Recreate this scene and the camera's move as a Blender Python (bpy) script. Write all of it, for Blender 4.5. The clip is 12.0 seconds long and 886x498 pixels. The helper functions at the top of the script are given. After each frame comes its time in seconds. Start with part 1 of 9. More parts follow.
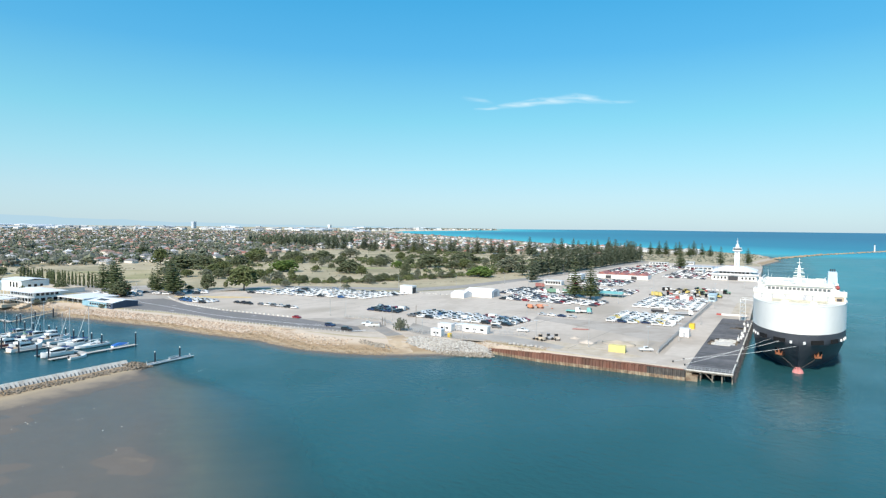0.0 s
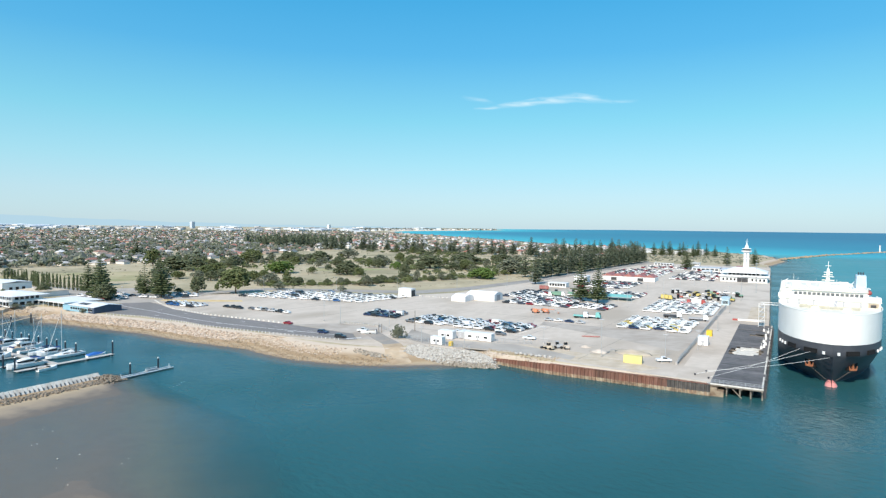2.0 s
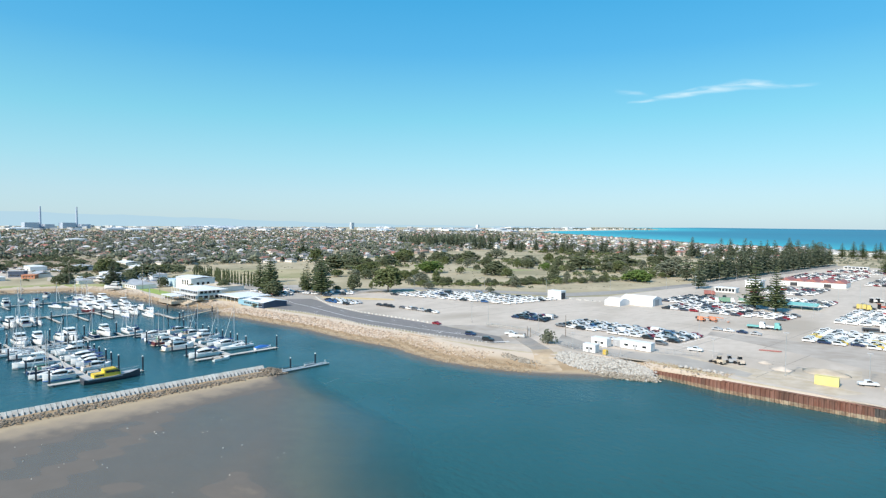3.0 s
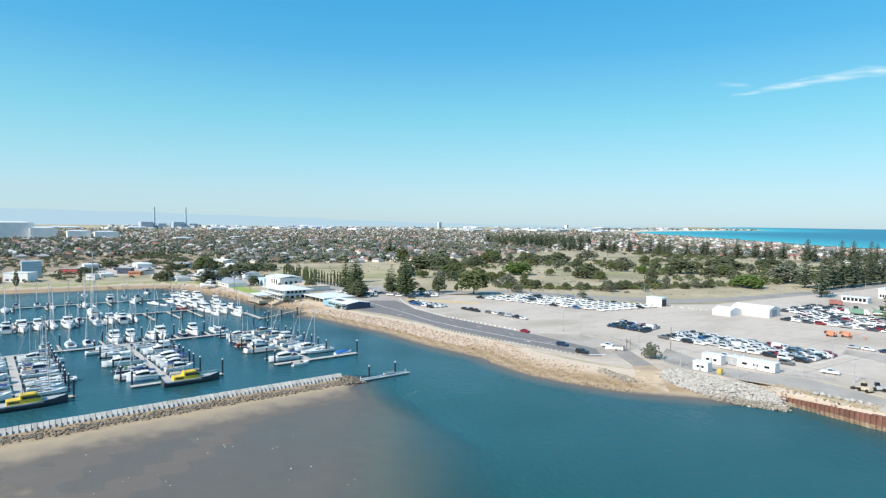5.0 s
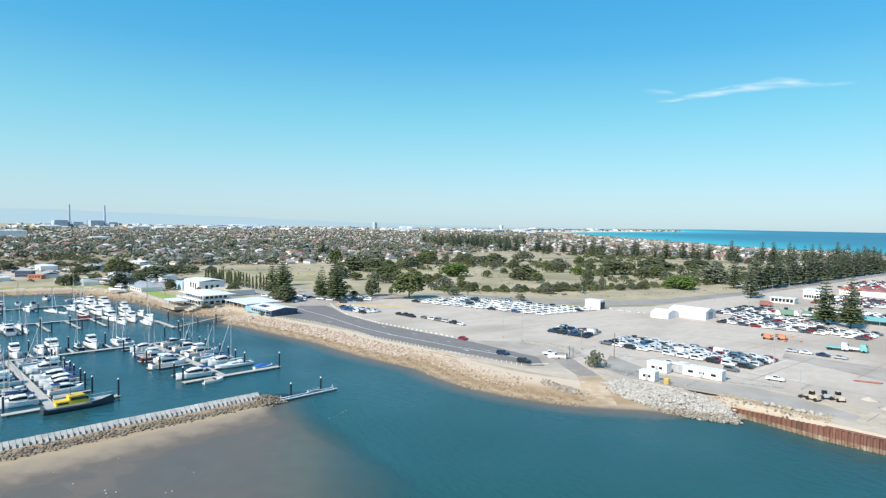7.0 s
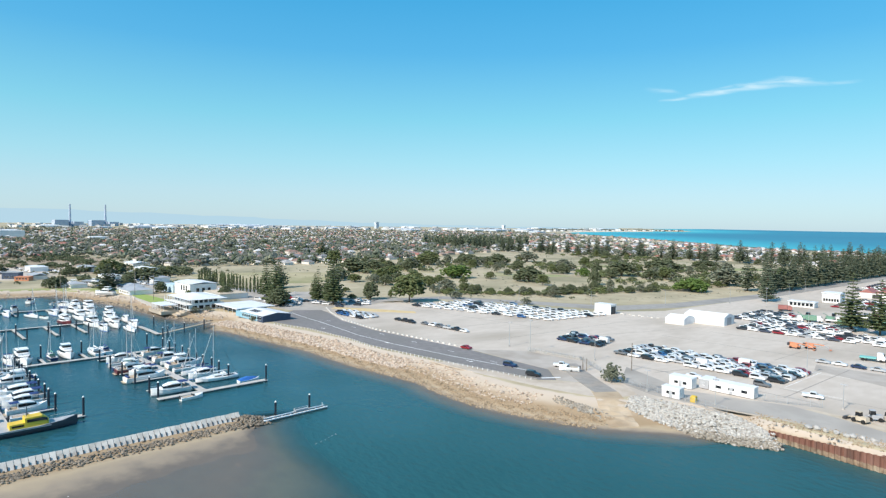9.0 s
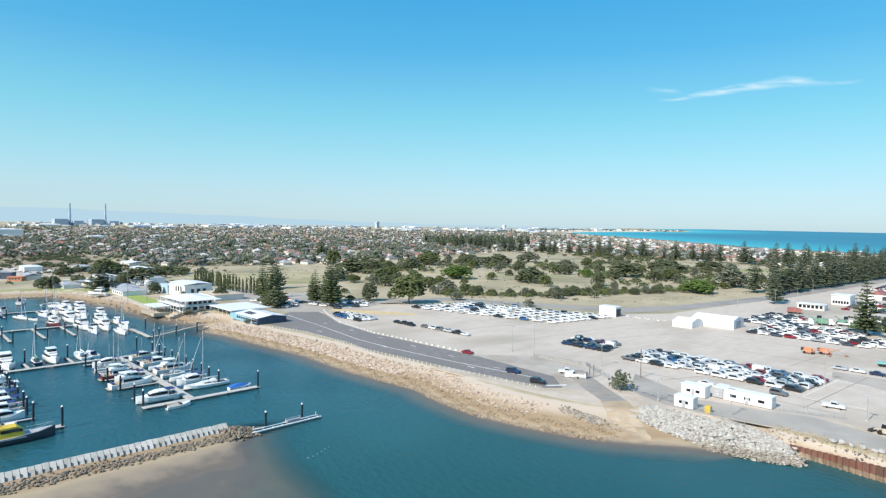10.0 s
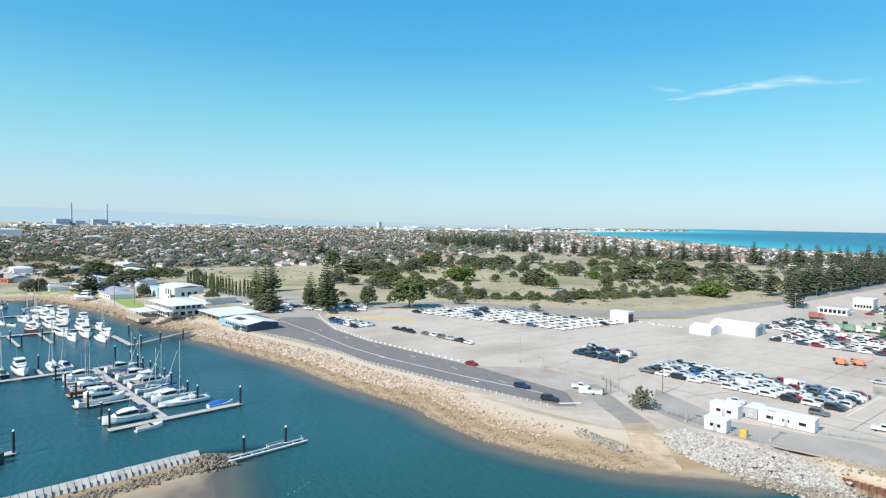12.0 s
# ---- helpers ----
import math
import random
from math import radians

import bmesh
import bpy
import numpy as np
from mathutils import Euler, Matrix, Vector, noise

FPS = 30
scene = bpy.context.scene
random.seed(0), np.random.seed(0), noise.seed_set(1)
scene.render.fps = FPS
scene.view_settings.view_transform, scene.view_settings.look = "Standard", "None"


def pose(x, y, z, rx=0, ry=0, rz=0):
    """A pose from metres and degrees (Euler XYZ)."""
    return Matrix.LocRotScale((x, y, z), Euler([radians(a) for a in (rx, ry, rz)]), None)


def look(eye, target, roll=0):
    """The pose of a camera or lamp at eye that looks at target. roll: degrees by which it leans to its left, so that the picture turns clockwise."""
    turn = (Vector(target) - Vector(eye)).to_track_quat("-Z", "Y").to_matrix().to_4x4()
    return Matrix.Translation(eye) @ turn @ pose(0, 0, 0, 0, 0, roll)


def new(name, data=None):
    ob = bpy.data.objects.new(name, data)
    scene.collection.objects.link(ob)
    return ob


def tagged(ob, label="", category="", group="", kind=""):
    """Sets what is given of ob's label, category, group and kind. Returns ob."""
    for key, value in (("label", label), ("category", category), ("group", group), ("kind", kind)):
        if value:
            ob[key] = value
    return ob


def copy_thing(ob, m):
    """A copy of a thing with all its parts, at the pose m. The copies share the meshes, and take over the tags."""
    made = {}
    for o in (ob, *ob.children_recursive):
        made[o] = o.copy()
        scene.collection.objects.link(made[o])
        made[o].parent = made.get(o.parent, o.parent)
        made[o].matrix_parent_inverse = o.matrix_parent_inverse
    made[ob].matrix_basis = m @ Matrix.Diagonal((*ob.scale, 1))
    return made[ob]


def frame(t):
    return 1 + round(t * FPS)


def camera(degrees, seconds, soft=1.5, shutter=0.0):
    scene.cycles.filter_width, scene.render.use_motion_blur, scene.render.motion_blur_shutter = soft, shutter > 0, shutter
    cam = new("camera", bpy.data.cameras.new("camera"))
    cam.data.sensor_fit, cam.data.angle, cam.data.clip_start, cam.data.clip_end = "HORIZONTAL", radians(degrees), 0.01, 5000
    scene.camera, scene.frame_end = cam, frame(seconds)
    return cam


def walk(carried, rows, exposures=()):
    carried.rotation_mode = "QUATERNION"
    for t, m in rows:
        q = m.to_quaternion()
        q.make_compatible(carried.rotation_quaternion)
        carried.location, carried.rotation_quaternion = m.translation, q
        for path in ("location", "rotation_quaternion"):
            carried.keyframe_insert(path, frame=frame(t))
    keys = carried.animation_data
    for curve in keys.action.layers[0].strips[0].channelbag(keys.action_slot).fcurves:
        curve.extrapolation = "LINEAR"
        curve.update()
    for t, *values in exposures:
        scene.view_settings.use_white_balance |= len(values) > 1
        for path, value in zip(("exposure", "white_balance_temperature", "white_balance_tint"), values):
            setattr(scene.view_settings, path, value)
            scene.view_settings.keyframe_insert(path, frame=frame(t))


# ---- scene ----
# The flight: seconds, place, tilt, roll and heading in degrees
cam = camera(72.8, 12.0, soft=1.3)
PATH = [
    (0, 13.32, -210.17, 49.52, 87.851, 0.600, 29.770),
    (0.5, 11.16, -206.34, 49.54, 87.822, 0.600, 29.770),
    (1, 8.97, -202.56, 49.56, 87.851, 0.500, 29.770),
    (1.5, 6.71, -198.84, 49.57, 87.851, 0.500, 29.798),
    (2, 4.29, -195.24, 49.61, 87.851, 0.600, 29.741),
    (2.5, 1.69, -191.80, 49.64, 87.851, 0.500, 31.062),
    (2.6, 1.14, -191.16, 49.65, 87.828, 0.460, 32.511),
    (2.7, 0.59, -190.51, 49.66, 87.805, 0.420, 35.062),
    (2.8, 0.04, -189.86, 49.67, 87.782, 0.380, 37.420),
    (2.9, -0.51, -189.22, 49.67, 87.759, 0.340, 40.827),
    (3, -1.06, -188.57, 49.68, 87.736, 0.300, 43.789),
    (3.1, -1.64, -187.97, 49.69, 87.719, 0.300, 46.788),
    (3.4, -3.36, -186.18, 49.72, 87.667, 0.300, 50.860),
    (3.5, -3.93, -185.58, 49.73, 87.650, 0.300, 51.745),
    (3.7, -5.16, -184.46, 49.76, 87.653, 0.320, 52.123),
    (5.3, -15.05, -175.48, 50.02, 87.676, 0.480, 52.020),
    (5.5, -16.29, -174.36, 50.05, 87.679, 0.500, 51.382),
    (6, -19.60, -171.46, 50.09, 87.737, 0.600, 48.244),
    (6.5, -22.88, -168.49, 50.14, 87.765, 0.600, 46.241),
    (7, -26.09, -165.47, 50.16, 87.737, 0.700, 45.977),
    (9, -38.83, -153.14, 50.38, 87.707, 0.700, 46.157),
    (9.5, -41.96, -150.10, 50.40, 87.679, 0.800, 46.185),
    (10, -45.11, -147.08, 50.42, 87.679, 0.800, 46.213),
    (10.5, -48.22, -144.05, 50.46, 87.678, 0.800, 46.275),
    (11, -51.26, -141.04, 50.50, 87.679, 0.800, 46.331),
    (11.5, -54.32, -138.00, 50.52, 87.679, 0.800, 46.359),
    (12, -57.38, -134.98, 50.53, 87.679, 0.800, 46.450),
]
walk(cam, [(t, look((x, y, z), Vector((x, y, z)) + Euler((radians(a), 0, radians(h))).to_matrix() @ Vector((0, 0, -100)), roll)) for t, x, y, z, a, roll, h in PATH])

# ---- world, sun ----
SUN_EL = 40.0
world = bpy.data.worlds.new("sky")
scene.world = world
world.use_nodes = True
wt = world.node_tree
sky = wt.nodes.new("ShaderNodeTexSky")
sky.sky_type = "NISHITA"
sky.sun_disc = False
sky.sun_elevation = radians(SUN_EL)
sky.sun_rotation = radians(180)
sky.air_density = 1.1
sky.dust_density = 0.6
sky.ozone_density = 2.0
# a clear sea-air sky: pale at the horizon, cyan blue above
geo_w = wt.nodes.new("ShaderNodeTexCoord")
sep_w = wt.nodes.new("ShaderNodeSeparateXYZ")
wt.links.new(geo_w.outputs["Generated"], sep_w.inputs[0])
tint = wt.nodes.new("ShaderNodeValToRGB")
stops = [(0.0, (0.56, 0.76, 1.0)), (0.05, (0.50, 0.74, 1.0)), (0.17, (0.34, 0.74, 0.80)), (0.36, (0.16, 0.76, 0.92)), (0.65, (0.45, 0.80, 0.95))]
while len(tint.color_ramp.elements) < len(stops):
    tint.color_ramp.elements.new(0.5)
for e, (p, c) in zip(tint.color_ramp.elements, stops):
    e.position, e.color = p, (*c, 1)
wt.links.new(sep_w.outputs[2], tint.inputs[0])
mul = wt.nodes.new("ShaderNodeMix")
mul.data_type, mul.blend_type = "RGBA", "MULTIPLY"
mul.inputs[0].default_value = 1.0
wt.links.new(sky.outputs[0], mul.inputs[6])
gain = wt.nodes.new("ShaderNodeVectorMath")
gain.operation = "SCALE"
gain.inputs["Scale"].default_value = 1.30
wt.links.new(tint.outputs[0], gain.inputs[0])
wt.links.new(gain.outputs[0], mul.inputs[7])
haze = wt.nodes.new("ShaderNodeValToRGB")
stops = [(0.0, (0.486, 0.626, 0.692)), (0.05, (0.448, 0.626, 0.692)), (0.10, (0.347, 0.626, 0.705)), (0.17, (0.22, 0.571, 0.718)), (0.27, (0.096, 0.408, 0.698)), (0.36, (0.055, 0.347, 0.652)), (0.8, (0.05, 0.24, 0.52))]
while len(haze.color_ramp.elements) < len(stops):
    haze.color_ramp.elements.new(0.5)
for e, (p, c) in zip(haze.color_ramp.elements, stops):
    e.position, e.color = p, (*c, 1)
wt.links.new(sep_w.outputs[2], haze.inputs[0])
hgain = wt.nodes.new("ShaderNodeVectorMath")
hgain.operation = "SCALE"
hgain.inputs["Scale"].default_value = 7.7
wt.links.new(haze.outputs[0], hgain.inputs[0])
both = wt.nodes.new("ShaderNodeMix")
both.data_type = "RGBA"
both.inputs[0].default_value = 0.75
wt.links.new(mul.outputs[2], both.inputs[6])
wt.links.new(hgain.outputs[0], both.inputs[7])
wt.links.new(both.outputs[2], wt.nodes["Background"].inputs[0])
wt.nodes["Background"].inputs[1].default_value = 0.13
sun = new("sun", bpy.data.lights.new("sun", "SUN"))
sun.data.energy, sun.data.angle, sun.data.color = 5.1, radians(0.53), (1.0, 0.905, 0.785)
sun.matrix_world = look((0, -100 * math.cos(radians(SUN_EL)), 100 * math.sin(radians(SUN_EL))), (0, 0, 0))
scene.view_settings.exposure = 0.25

# ---- materials ----
def mat(name, color, rough=0.7, color2=None, scale=1.0, bump=0.0, bscale=None, metal=0.0, detail=4.0, spec=0.4, mix=0.5, color3=None, scale3=0.02, per_object=0.0, stretch=None):
    """A surface of two colours in fine grain, a third in large stains, with relief."""
    m = bpy.data.materials.new(name)
    m.use_nodes = True
    nt = m.node_tree
    b = nt.nodes["Principled BSDF"]
    b.inputs["Roughness"].default_value = rough
    b.inputs["Metallic"].default_value = metal
    b.inputs["Specular IOR Level"].default_value = spec
    b.inputs["Base Color"].default_value = (*color, 1)
    geo = nt.nodes.new("ShaderNodeNewGeometry")
    pos = geo.outputs["Position"]
    if stretch:
        mp = nt.nodes.new("ShaderNodeMapping")
        mp.inputs["Scale"].default_value = stretch
        nt.links.new(pos, mp.inputs[0])
        pos = mp.outputs[0]
    out = None
    if color2:
        n = nt.nodes.new("ShaderNodeTexNoise")
        n.inputs["Scale"].default_value = scale
        n.inputs["Detail"].default_value = detail
        nt.links.new(pos, n.inputs["Vector"])
        r = nt.nodes.new("ShaderNodeMapRange")
        r.inputs[1].default_value, r.inputs[2].default_value = mix - 0.15, mix + 0.15
        nt.links.new(n.outputs[0], r.inputs[0])
        x = nt.nodes.new("ShaderNodeMix")
        x.data_type = "RGBA"
        x.inputs[6].default_value, x.inputs[7].default_value = (*color, 1), (*color2, 1)
        nt.links.new(r.outputs[0], x.inputs[0])
        out = x.outputs[2]
    if color3 and out:
        n3 = nt.nodes.new("ShaderNodeTexNoise")
        n3.inputs["Scale"].default_value = scale3
        n3.inputs["Detail"].default_value = 6
        nt.links.new(pos, n3.inputs["Vector"])
        r3 = nt.nodes.new("ShaderNodeMapRange")
        r3.inputs[1].default_value, r3.inputs[2].default_value = 0.48, 0.66
        nt.links.new(n3.outputs[0], r3.inputs[0])
        x3 = nt.nodes.new("ShaderNodeMix")
        x3.data_type = "RGBA"
        x3.inputs[7].default_value = (*color3, 1)
        nt.links.new(r3.outputs[0], x3.inputs[0])
        nt.links.new(out, x3.inputs[6])
        out = x3.outputs[2]
    if per_object and out:
        oi = nt.nodes.new("ShaderNodeObjectInfo")
        rr = nt.nodes.new("ShaderNodeMapRange")
        rr.inputs[3].default_value, rr.inputs[4].default_value = 1 - per_object, 1 + per_object
        nt.links.new(oi.outputs["Random"], rr.inputs[0])
        hs = nt.nodes.new("ShaderNodeHueSaturation")
        nt.links.new(rr.outputs[0], hs.inputs["Value"])
        nt.links.new(out, hs.inputs["Color"])
        out = hs.outputs[0]
    if out:
        nt.links.new(out, b.inputs["Base Color"])
    if bump:
        nb = nt.nodes.new("ShaderNodeTexNoise")
        nb.inputs["Scale"].default_value = bscale or scale * 3
        nb.inputs["Detail"].default_value = 5
        nt.links.new(pos, nb.inputs["Vector"])
        bp = nt.nodes.new("ShaderNodeBump")
        bp.inputs["Strength"].default_value = min(1.0, bump)
        bp.inputs["Distance"].default_value = 0.1 if bump <= 1 else 0.1 * bump
        nt.links.new(nb.outputs[0], bp.inputs["Height"])
        nt.links.new(bp.outputs[0], b.inputs["Normal"])
    return m


def island_mat(name, colors, rough=0.7, grain=0.0, spec=0.3, thin=0.0):
    """Each separate piece of the mesh takes one of the colours; thin leaves let some light through."""
    m = bpy.data.materials.new(name)
    m.use_nodes = True
    nt = m.node_tree
    b = nt.nodes["Principled BSDF"]
    b.inputs["Roughness"].default_value = rough
    b.inputs["Specular IOR Level"].default_value = spec
    geo = nt.nodes.new("ShaderNodeNewGeometry")
    ramp = nt.nodes.new("ShaderNodeValToRGB")
    ramp.color_ramp.interpolation = "CONSTANT" if not grain else "LINEAR"
    el = ramp.color_ramp.elements
    while len(el) < len(colors):
        el.new(0.5)
    for i, c in enumerate(colors):
        el[i].position = i / len(colors) if not grain else i / max(1, len(colors) - 1)
        el[i].color = (*c, 1)
    nt.links.new(geo.outputs["Random Per Island"], ramp.inputs[0])
    nt.links.new(ramp.outputs[0], b.inputs["Base Color"])
    if thin:
        tl, mx = nt.nodes.new("ShaderNodeBsdfTranslucent"), nt.nodes.new("ShaderNodeMixShader")
        nt.links.new(ramp.outputs[0], tl.inputs[0])
        mx.inputs[0].default_value = thin
        nt.links.new(b.outputs[0], mx.inputs[1])
        nt.links.new(tl.outputs[0], mx.inputs[2])
        nt.links.new(mx.outputs[0], nt.nodes["Material Output"].inputs[0])
    return m


def paint_mat(name, rough=0.3):
    """Car paint in the object's own colour."""
    m = bpy.data.materials.new(name)
    m.use_nodes = True
    nt = m.node_tree
    b = nt.nodes["Principled BSDF"]
    oi = nt.nodes.new("ShaderNodeObjectInfo")
    nt.links.new(oi.outputs["Color"], b.inputs["Base Color"])
    b.inputs["Roughness"].default_value = rough
    b.inputs["Coat Weight"].default_value = 0.3
    return m


def glow(name, color, strength):
    m = bpy.data.materials.new(name)
    m.use_nodes = True
    nt = m.node_tree
    e = nt.nodes.new("ShaderNodeEmission")
    e.inputs[0].default_value, e.inputs[1].default_value = (*color, 1), strength
    nt.links.new(e.outputs[0], nt.nodes["Material Output"].inputs[0])
    return m


M_YARD = mat("yard_concrete", (0.50, 0.435, 0.37), 0.85, (0.55, 0.485, 0.42), 0.35, 0.15, 2.0, color3=(0.40, 0.345, 0.285), scale3=0.03, stretch=(1.0, 0.45, 1.0))
M_QUAY = mat("quay_concrete", (0.51, 0.45, 0.385), 0.85, (0.56, 0.495, 0.43), 0.3, 0.15, 2.0, color3=(0.42, 0.36, 0.30), scale3=0.05)
M_ASPHALT = mat("asphalt", (0.18, 0.168, 0.165), 0.85, (0.225, 0.21, 0.205), 0.5, 0.2, 3.0, color3=(0.19, 0.18, 0.17), scale3=0.06)
M_SANDTRACK = mat("sandy_gravel", (0.46, 0.38, 0.28), 0.9, (0.55, 0.48, 0.39), 0.3, 0.3, 1.5, color3=(0.38, 0.33, 0.27), scale3=0.08)
M_YELLOWGRAVEL = mat("yellow_gravel", (0.55, 0.40, 0.20), 0.9, (0.60, 0.48, 0.28), 0.3)
M_DRYGRASS = mat("dry_grass", (0.38, 0.32, 0.19), 0.95, (0.44, 0.38, 0.24), 0.15, 0.3, 1.0, color3=(0.27, 0.26, 0.13), scale3=0.015)
M_FAIRWAY = mat("fairway_grass", (0.235, 0.26, 0.11), 0.95, (0.29, 0.30, 0.145), 0.05, 0.2, 1.0, color3=(0.34, 0.31, 0.18), scale3=0.02)
M_OCHRESAND = mat("ochre_beach_sand", (0.43, 0.335, 0.23), 0.95, (0.50, 0.405, 0.30), 0.3, 0.4, 2.0, color3=(0.35, 0.26, 0.17), scale3=0.15)
M_SCRUBSOIL = mat("scrubby_brown_soil", (0.31, 0.235, 0.165), 0.95, (0.36, 0.285, 0.205), 0.05, 0.3, 1.0, color3=(0.24, 0.205, 0.13), scale3=0.02)
M_VERGEGRASS = mat("shore_grass", (0.26, 0.29, 0.11), 0.95, (0.33, 0.33, 0.16), 0.15, 0.2, 1.0, color3=(0.38, 0.34, 0.20), scale3=0.03)
M_LAWN = mat("lawn", (0.25, 0.33, 0.07), 0.95, (0.30, 0.37, 0.11), 0.3, 0.2, 1.5)
M_BEACH = mat("beach_sand", (0.58, 0.50, 0.38), 0.95, (0.64, 0.56, 0.45), 0.1)
M_TIMBER = mat("dark_deck_timber", (0.10, 0.10, 0.105), 0.8, (0.145, 0.14, 0.145), 0.4, per_object=0.28)
M_PILE = mat("weathered_pile_timber", (0.15, 0.125, 0.10), 0.85, (0.27, 0.235, 0.20), 0.8)
M_RUST = mat("rusted_sheet_pile", (0.165, 0.070, 0.048), 0.85, (0.22, 0.115, 0.088), 0.9, 0.3, 3.0, color3=(0.12, 0.066, 0.05), scale3=0.25, per_object=0.16, stretch=(1, 1, 0.3))
M_TARRED = mat("tarred_sheet_pile", (0.060, 0.056, 0.054), 0.75, (0.10, 0.088, 0.08), 0.9, 0.3, 3.0, per_object=0.2)
M_RUSTLOW = mat("encrusted_sheet_pile", (0.30, 0.22, 0.15), 0.9, (0.17, 0.11, 0.075), 1.0, 0.4, 3.0, color3=(0.36, 0.30, 0.22), scale3=0.4, per_object=0.25)
M_CAP = mat("grey_concrete", (0.36, 0.35, 0.33), 0.85, (0.44, 0.42, 0.40), 0.8, 0.1)
M_PANEL = mat("groyne_concrete", (0.53, 0.505, 0.465), 0.85, (0.60, 0.575, 0.53), 0.7, 0.2, color3=(0.42, 0.385, 0.34), scale3=0.5, per_object=0.10)
M_PALESAND = mat("pale_rubble_sand", (0.48, 0.405, 0.33), 0.95, (0.55, 0.48, 0.405), 0.35, 0.4, 2.0, color3=(0.43, 0.355, 0.28), scale3=0.12)
M_RAMP = mat("ramp_asphalt", (0.25, 0.23, 0.21), 0.9, (0.31, 0.29, 0.265), 0.4, 0.2, 3.0, color3=(0.36, 0.31, 0.26), scale3=0.15)
M_DECKWHITE = mat("boat_deck", (0.74, 0.73, 0.70), 0.6, (0.66, 0.65, 0.62), 1.5)
M_NAVYHULL = mat("navy_hull_paint", (0.02, 0.04, 0.10), 0.3, (0.025, 0.05, 0.12), 0.5)
M_MAROON = mat("maroon_hull_paint", (0.11, 0.022, 0.028), 0.35, (0.13, 0.028, 0.034), 0.5)
M_PONTOON = mat("pontoon_concrete", (0.44, 0.415, 0.38), 0.85, (0.50, 0.475, 0.44), 0.5)
M_FLOAT = mat("pontoon_float", (0.10, 0.10, 0.10), 0.8)
M_NAVY = mat("pile_sleeve", (0.012, 0.018, 0.03), 0.4, (0.02, 0.028, 0.045), 1.0)
M_WHITE = mat("white_paint", (0.80, 0.80, 0.79), 0.5, (0.74, 0.74, 0.73), 0.5)
M_WHITEROOF = mat("white_roof_sheet", (0.78, 0.79, 0.80), 0.45, (0.70, 0.71, 0.73), 0.3)
M_SHIPWHITE = mat("ship_white_paint", (0.86, 0.85, 0.82), 0.5, (0.82, 0.81, 0.78), 0.12, color3=(0.78, 0.77, 0.73), scale3=0.1)
M_SHIPDARK = mat("ship_black_paint", (0.048, 0.053, 0.066), 0.5, (0.062, 0.067, 0.08), 0.3)
M_SHIPDECK = mat("ship_deck_paint", (0.74, 0.72, 0.64), 0.6, (0.68, 0.66, 0.58), 0.3)
M_SHIPCREAM = mat("ship_cream_paint", (0.80, 0.76, 0.65), 0.55, (0.74, 0.70, 0.60), 0.4)
M_SHIPGLASS = mat("ship_window_glass", (0.10, 0.11, 0.12), 0.15, (0.14, 0.15, 0.16), 0.5, spec=0.7)
# near-black that stands in for the shade inside hull openings
M_VOID = mat("opening_shade", (0.006, 0.006, 0.007), 0.9)
M_ANCHOR = mat("rusty_anchor", (0.36, 0.13, 0.06), 0.8, (0.26, 0.10, 0.05), 1.5)
M_GREYPAVE = mat("worn_grey_pavement", (0.40, 0.355, 0.31), 0.85, (0.45, 0.405, 0.36), 0.25, 0.15, 2.0, color3=(0.33, 0.285, 0.24), scale3=0.06)
M_CHAIN = mat("anchor_chain", (0.10, 0.08, 0.07), 0.7, (0.16, 0.12, 0.10), 2.0)
M_RUBBLE = mat("pale_rubble", (0.52, 0.50, 0.46), 0.9, (0.64, 0.62, 0.58), 0.8, 0.3)
M_PINK = mat("pink_antifouling", (0.62, 0.25, 0.24), 0.6, (0.52, 0.20, 0.19), 0.6)
M_GLASS = mat("dark_window_glass", (0.015, 0.018, 0.022), 0.08, spec=0.4)
M_GREYBOX = mat("grey_metal", (0.35, 0.36, 0.38), 0.5, (0.42, 0.43, 0.45), 0.6)
# dark metal; also stands in for shade inside openings and cockpits
M_DARK = mat("dark_metal_and_shade", (0.04, 0.04, 0.045), 0.5, (0.06, 0.06, 0.065), 1.0)
M_STEEL = mat("galvanised_steel", (0.45, 0.46, 0.47), 0.4, (0.52, 0.53, 0.54), 1.0, metal=0.5)
M_TYRE = mat("tyre_rubber", (0.02, 0.02, 0.02), 0.9)
M_YELLOW = mat("yellow_paint", (0.75, 0.52, 0.05), 0.5, (0.66, 0.45, 0.05), 0.6)
M_YELLOWPALE = mat("faded_yellow_paint", (0.68, 0.60, 0.25), 0.6, (0.60, 0.53, 0.22), 0.5)
M_REDROOF = mat("red_roof_sheet", (0.36, 0.15, 0.13), 0.6, (0.30, 0.12, 0.11), 0.4)
M_BLUEWALL = mat("blue_wall_cladding", (0.06, 0.085, 0.135), 0.6, (0.048, 0.07, 0.115), 0.5)
M_AQUAWALL = mat("pale_blue_cladding", (0.25, 0.45, 0.55), 0.6, (0.22, 0.40, 0.50), 0.5)
M_LTBLUE = mat("light_blue_paint", (0.48, 0.62, 0.70), 0.5, (0.43, 0.57, 0.65), 0.5)
M_BLUECOVER = mat("blue_canvas", (0.03, 0.16, 0.50), 0.8, (0.025, 0.13, 0.42), 1.5, 0.3)
M_GREENDULL = mat("dusty_green_paint", (0.14, 0.30, 0.22), 0.6, (0.18, 0.30, 0.22), 0.7)
M_TEALDULL = mat("dusty_teal_paint", (0.16, 0.45, 0.44), 0.6, (0.22, 0.48, 0.46), 0.7)
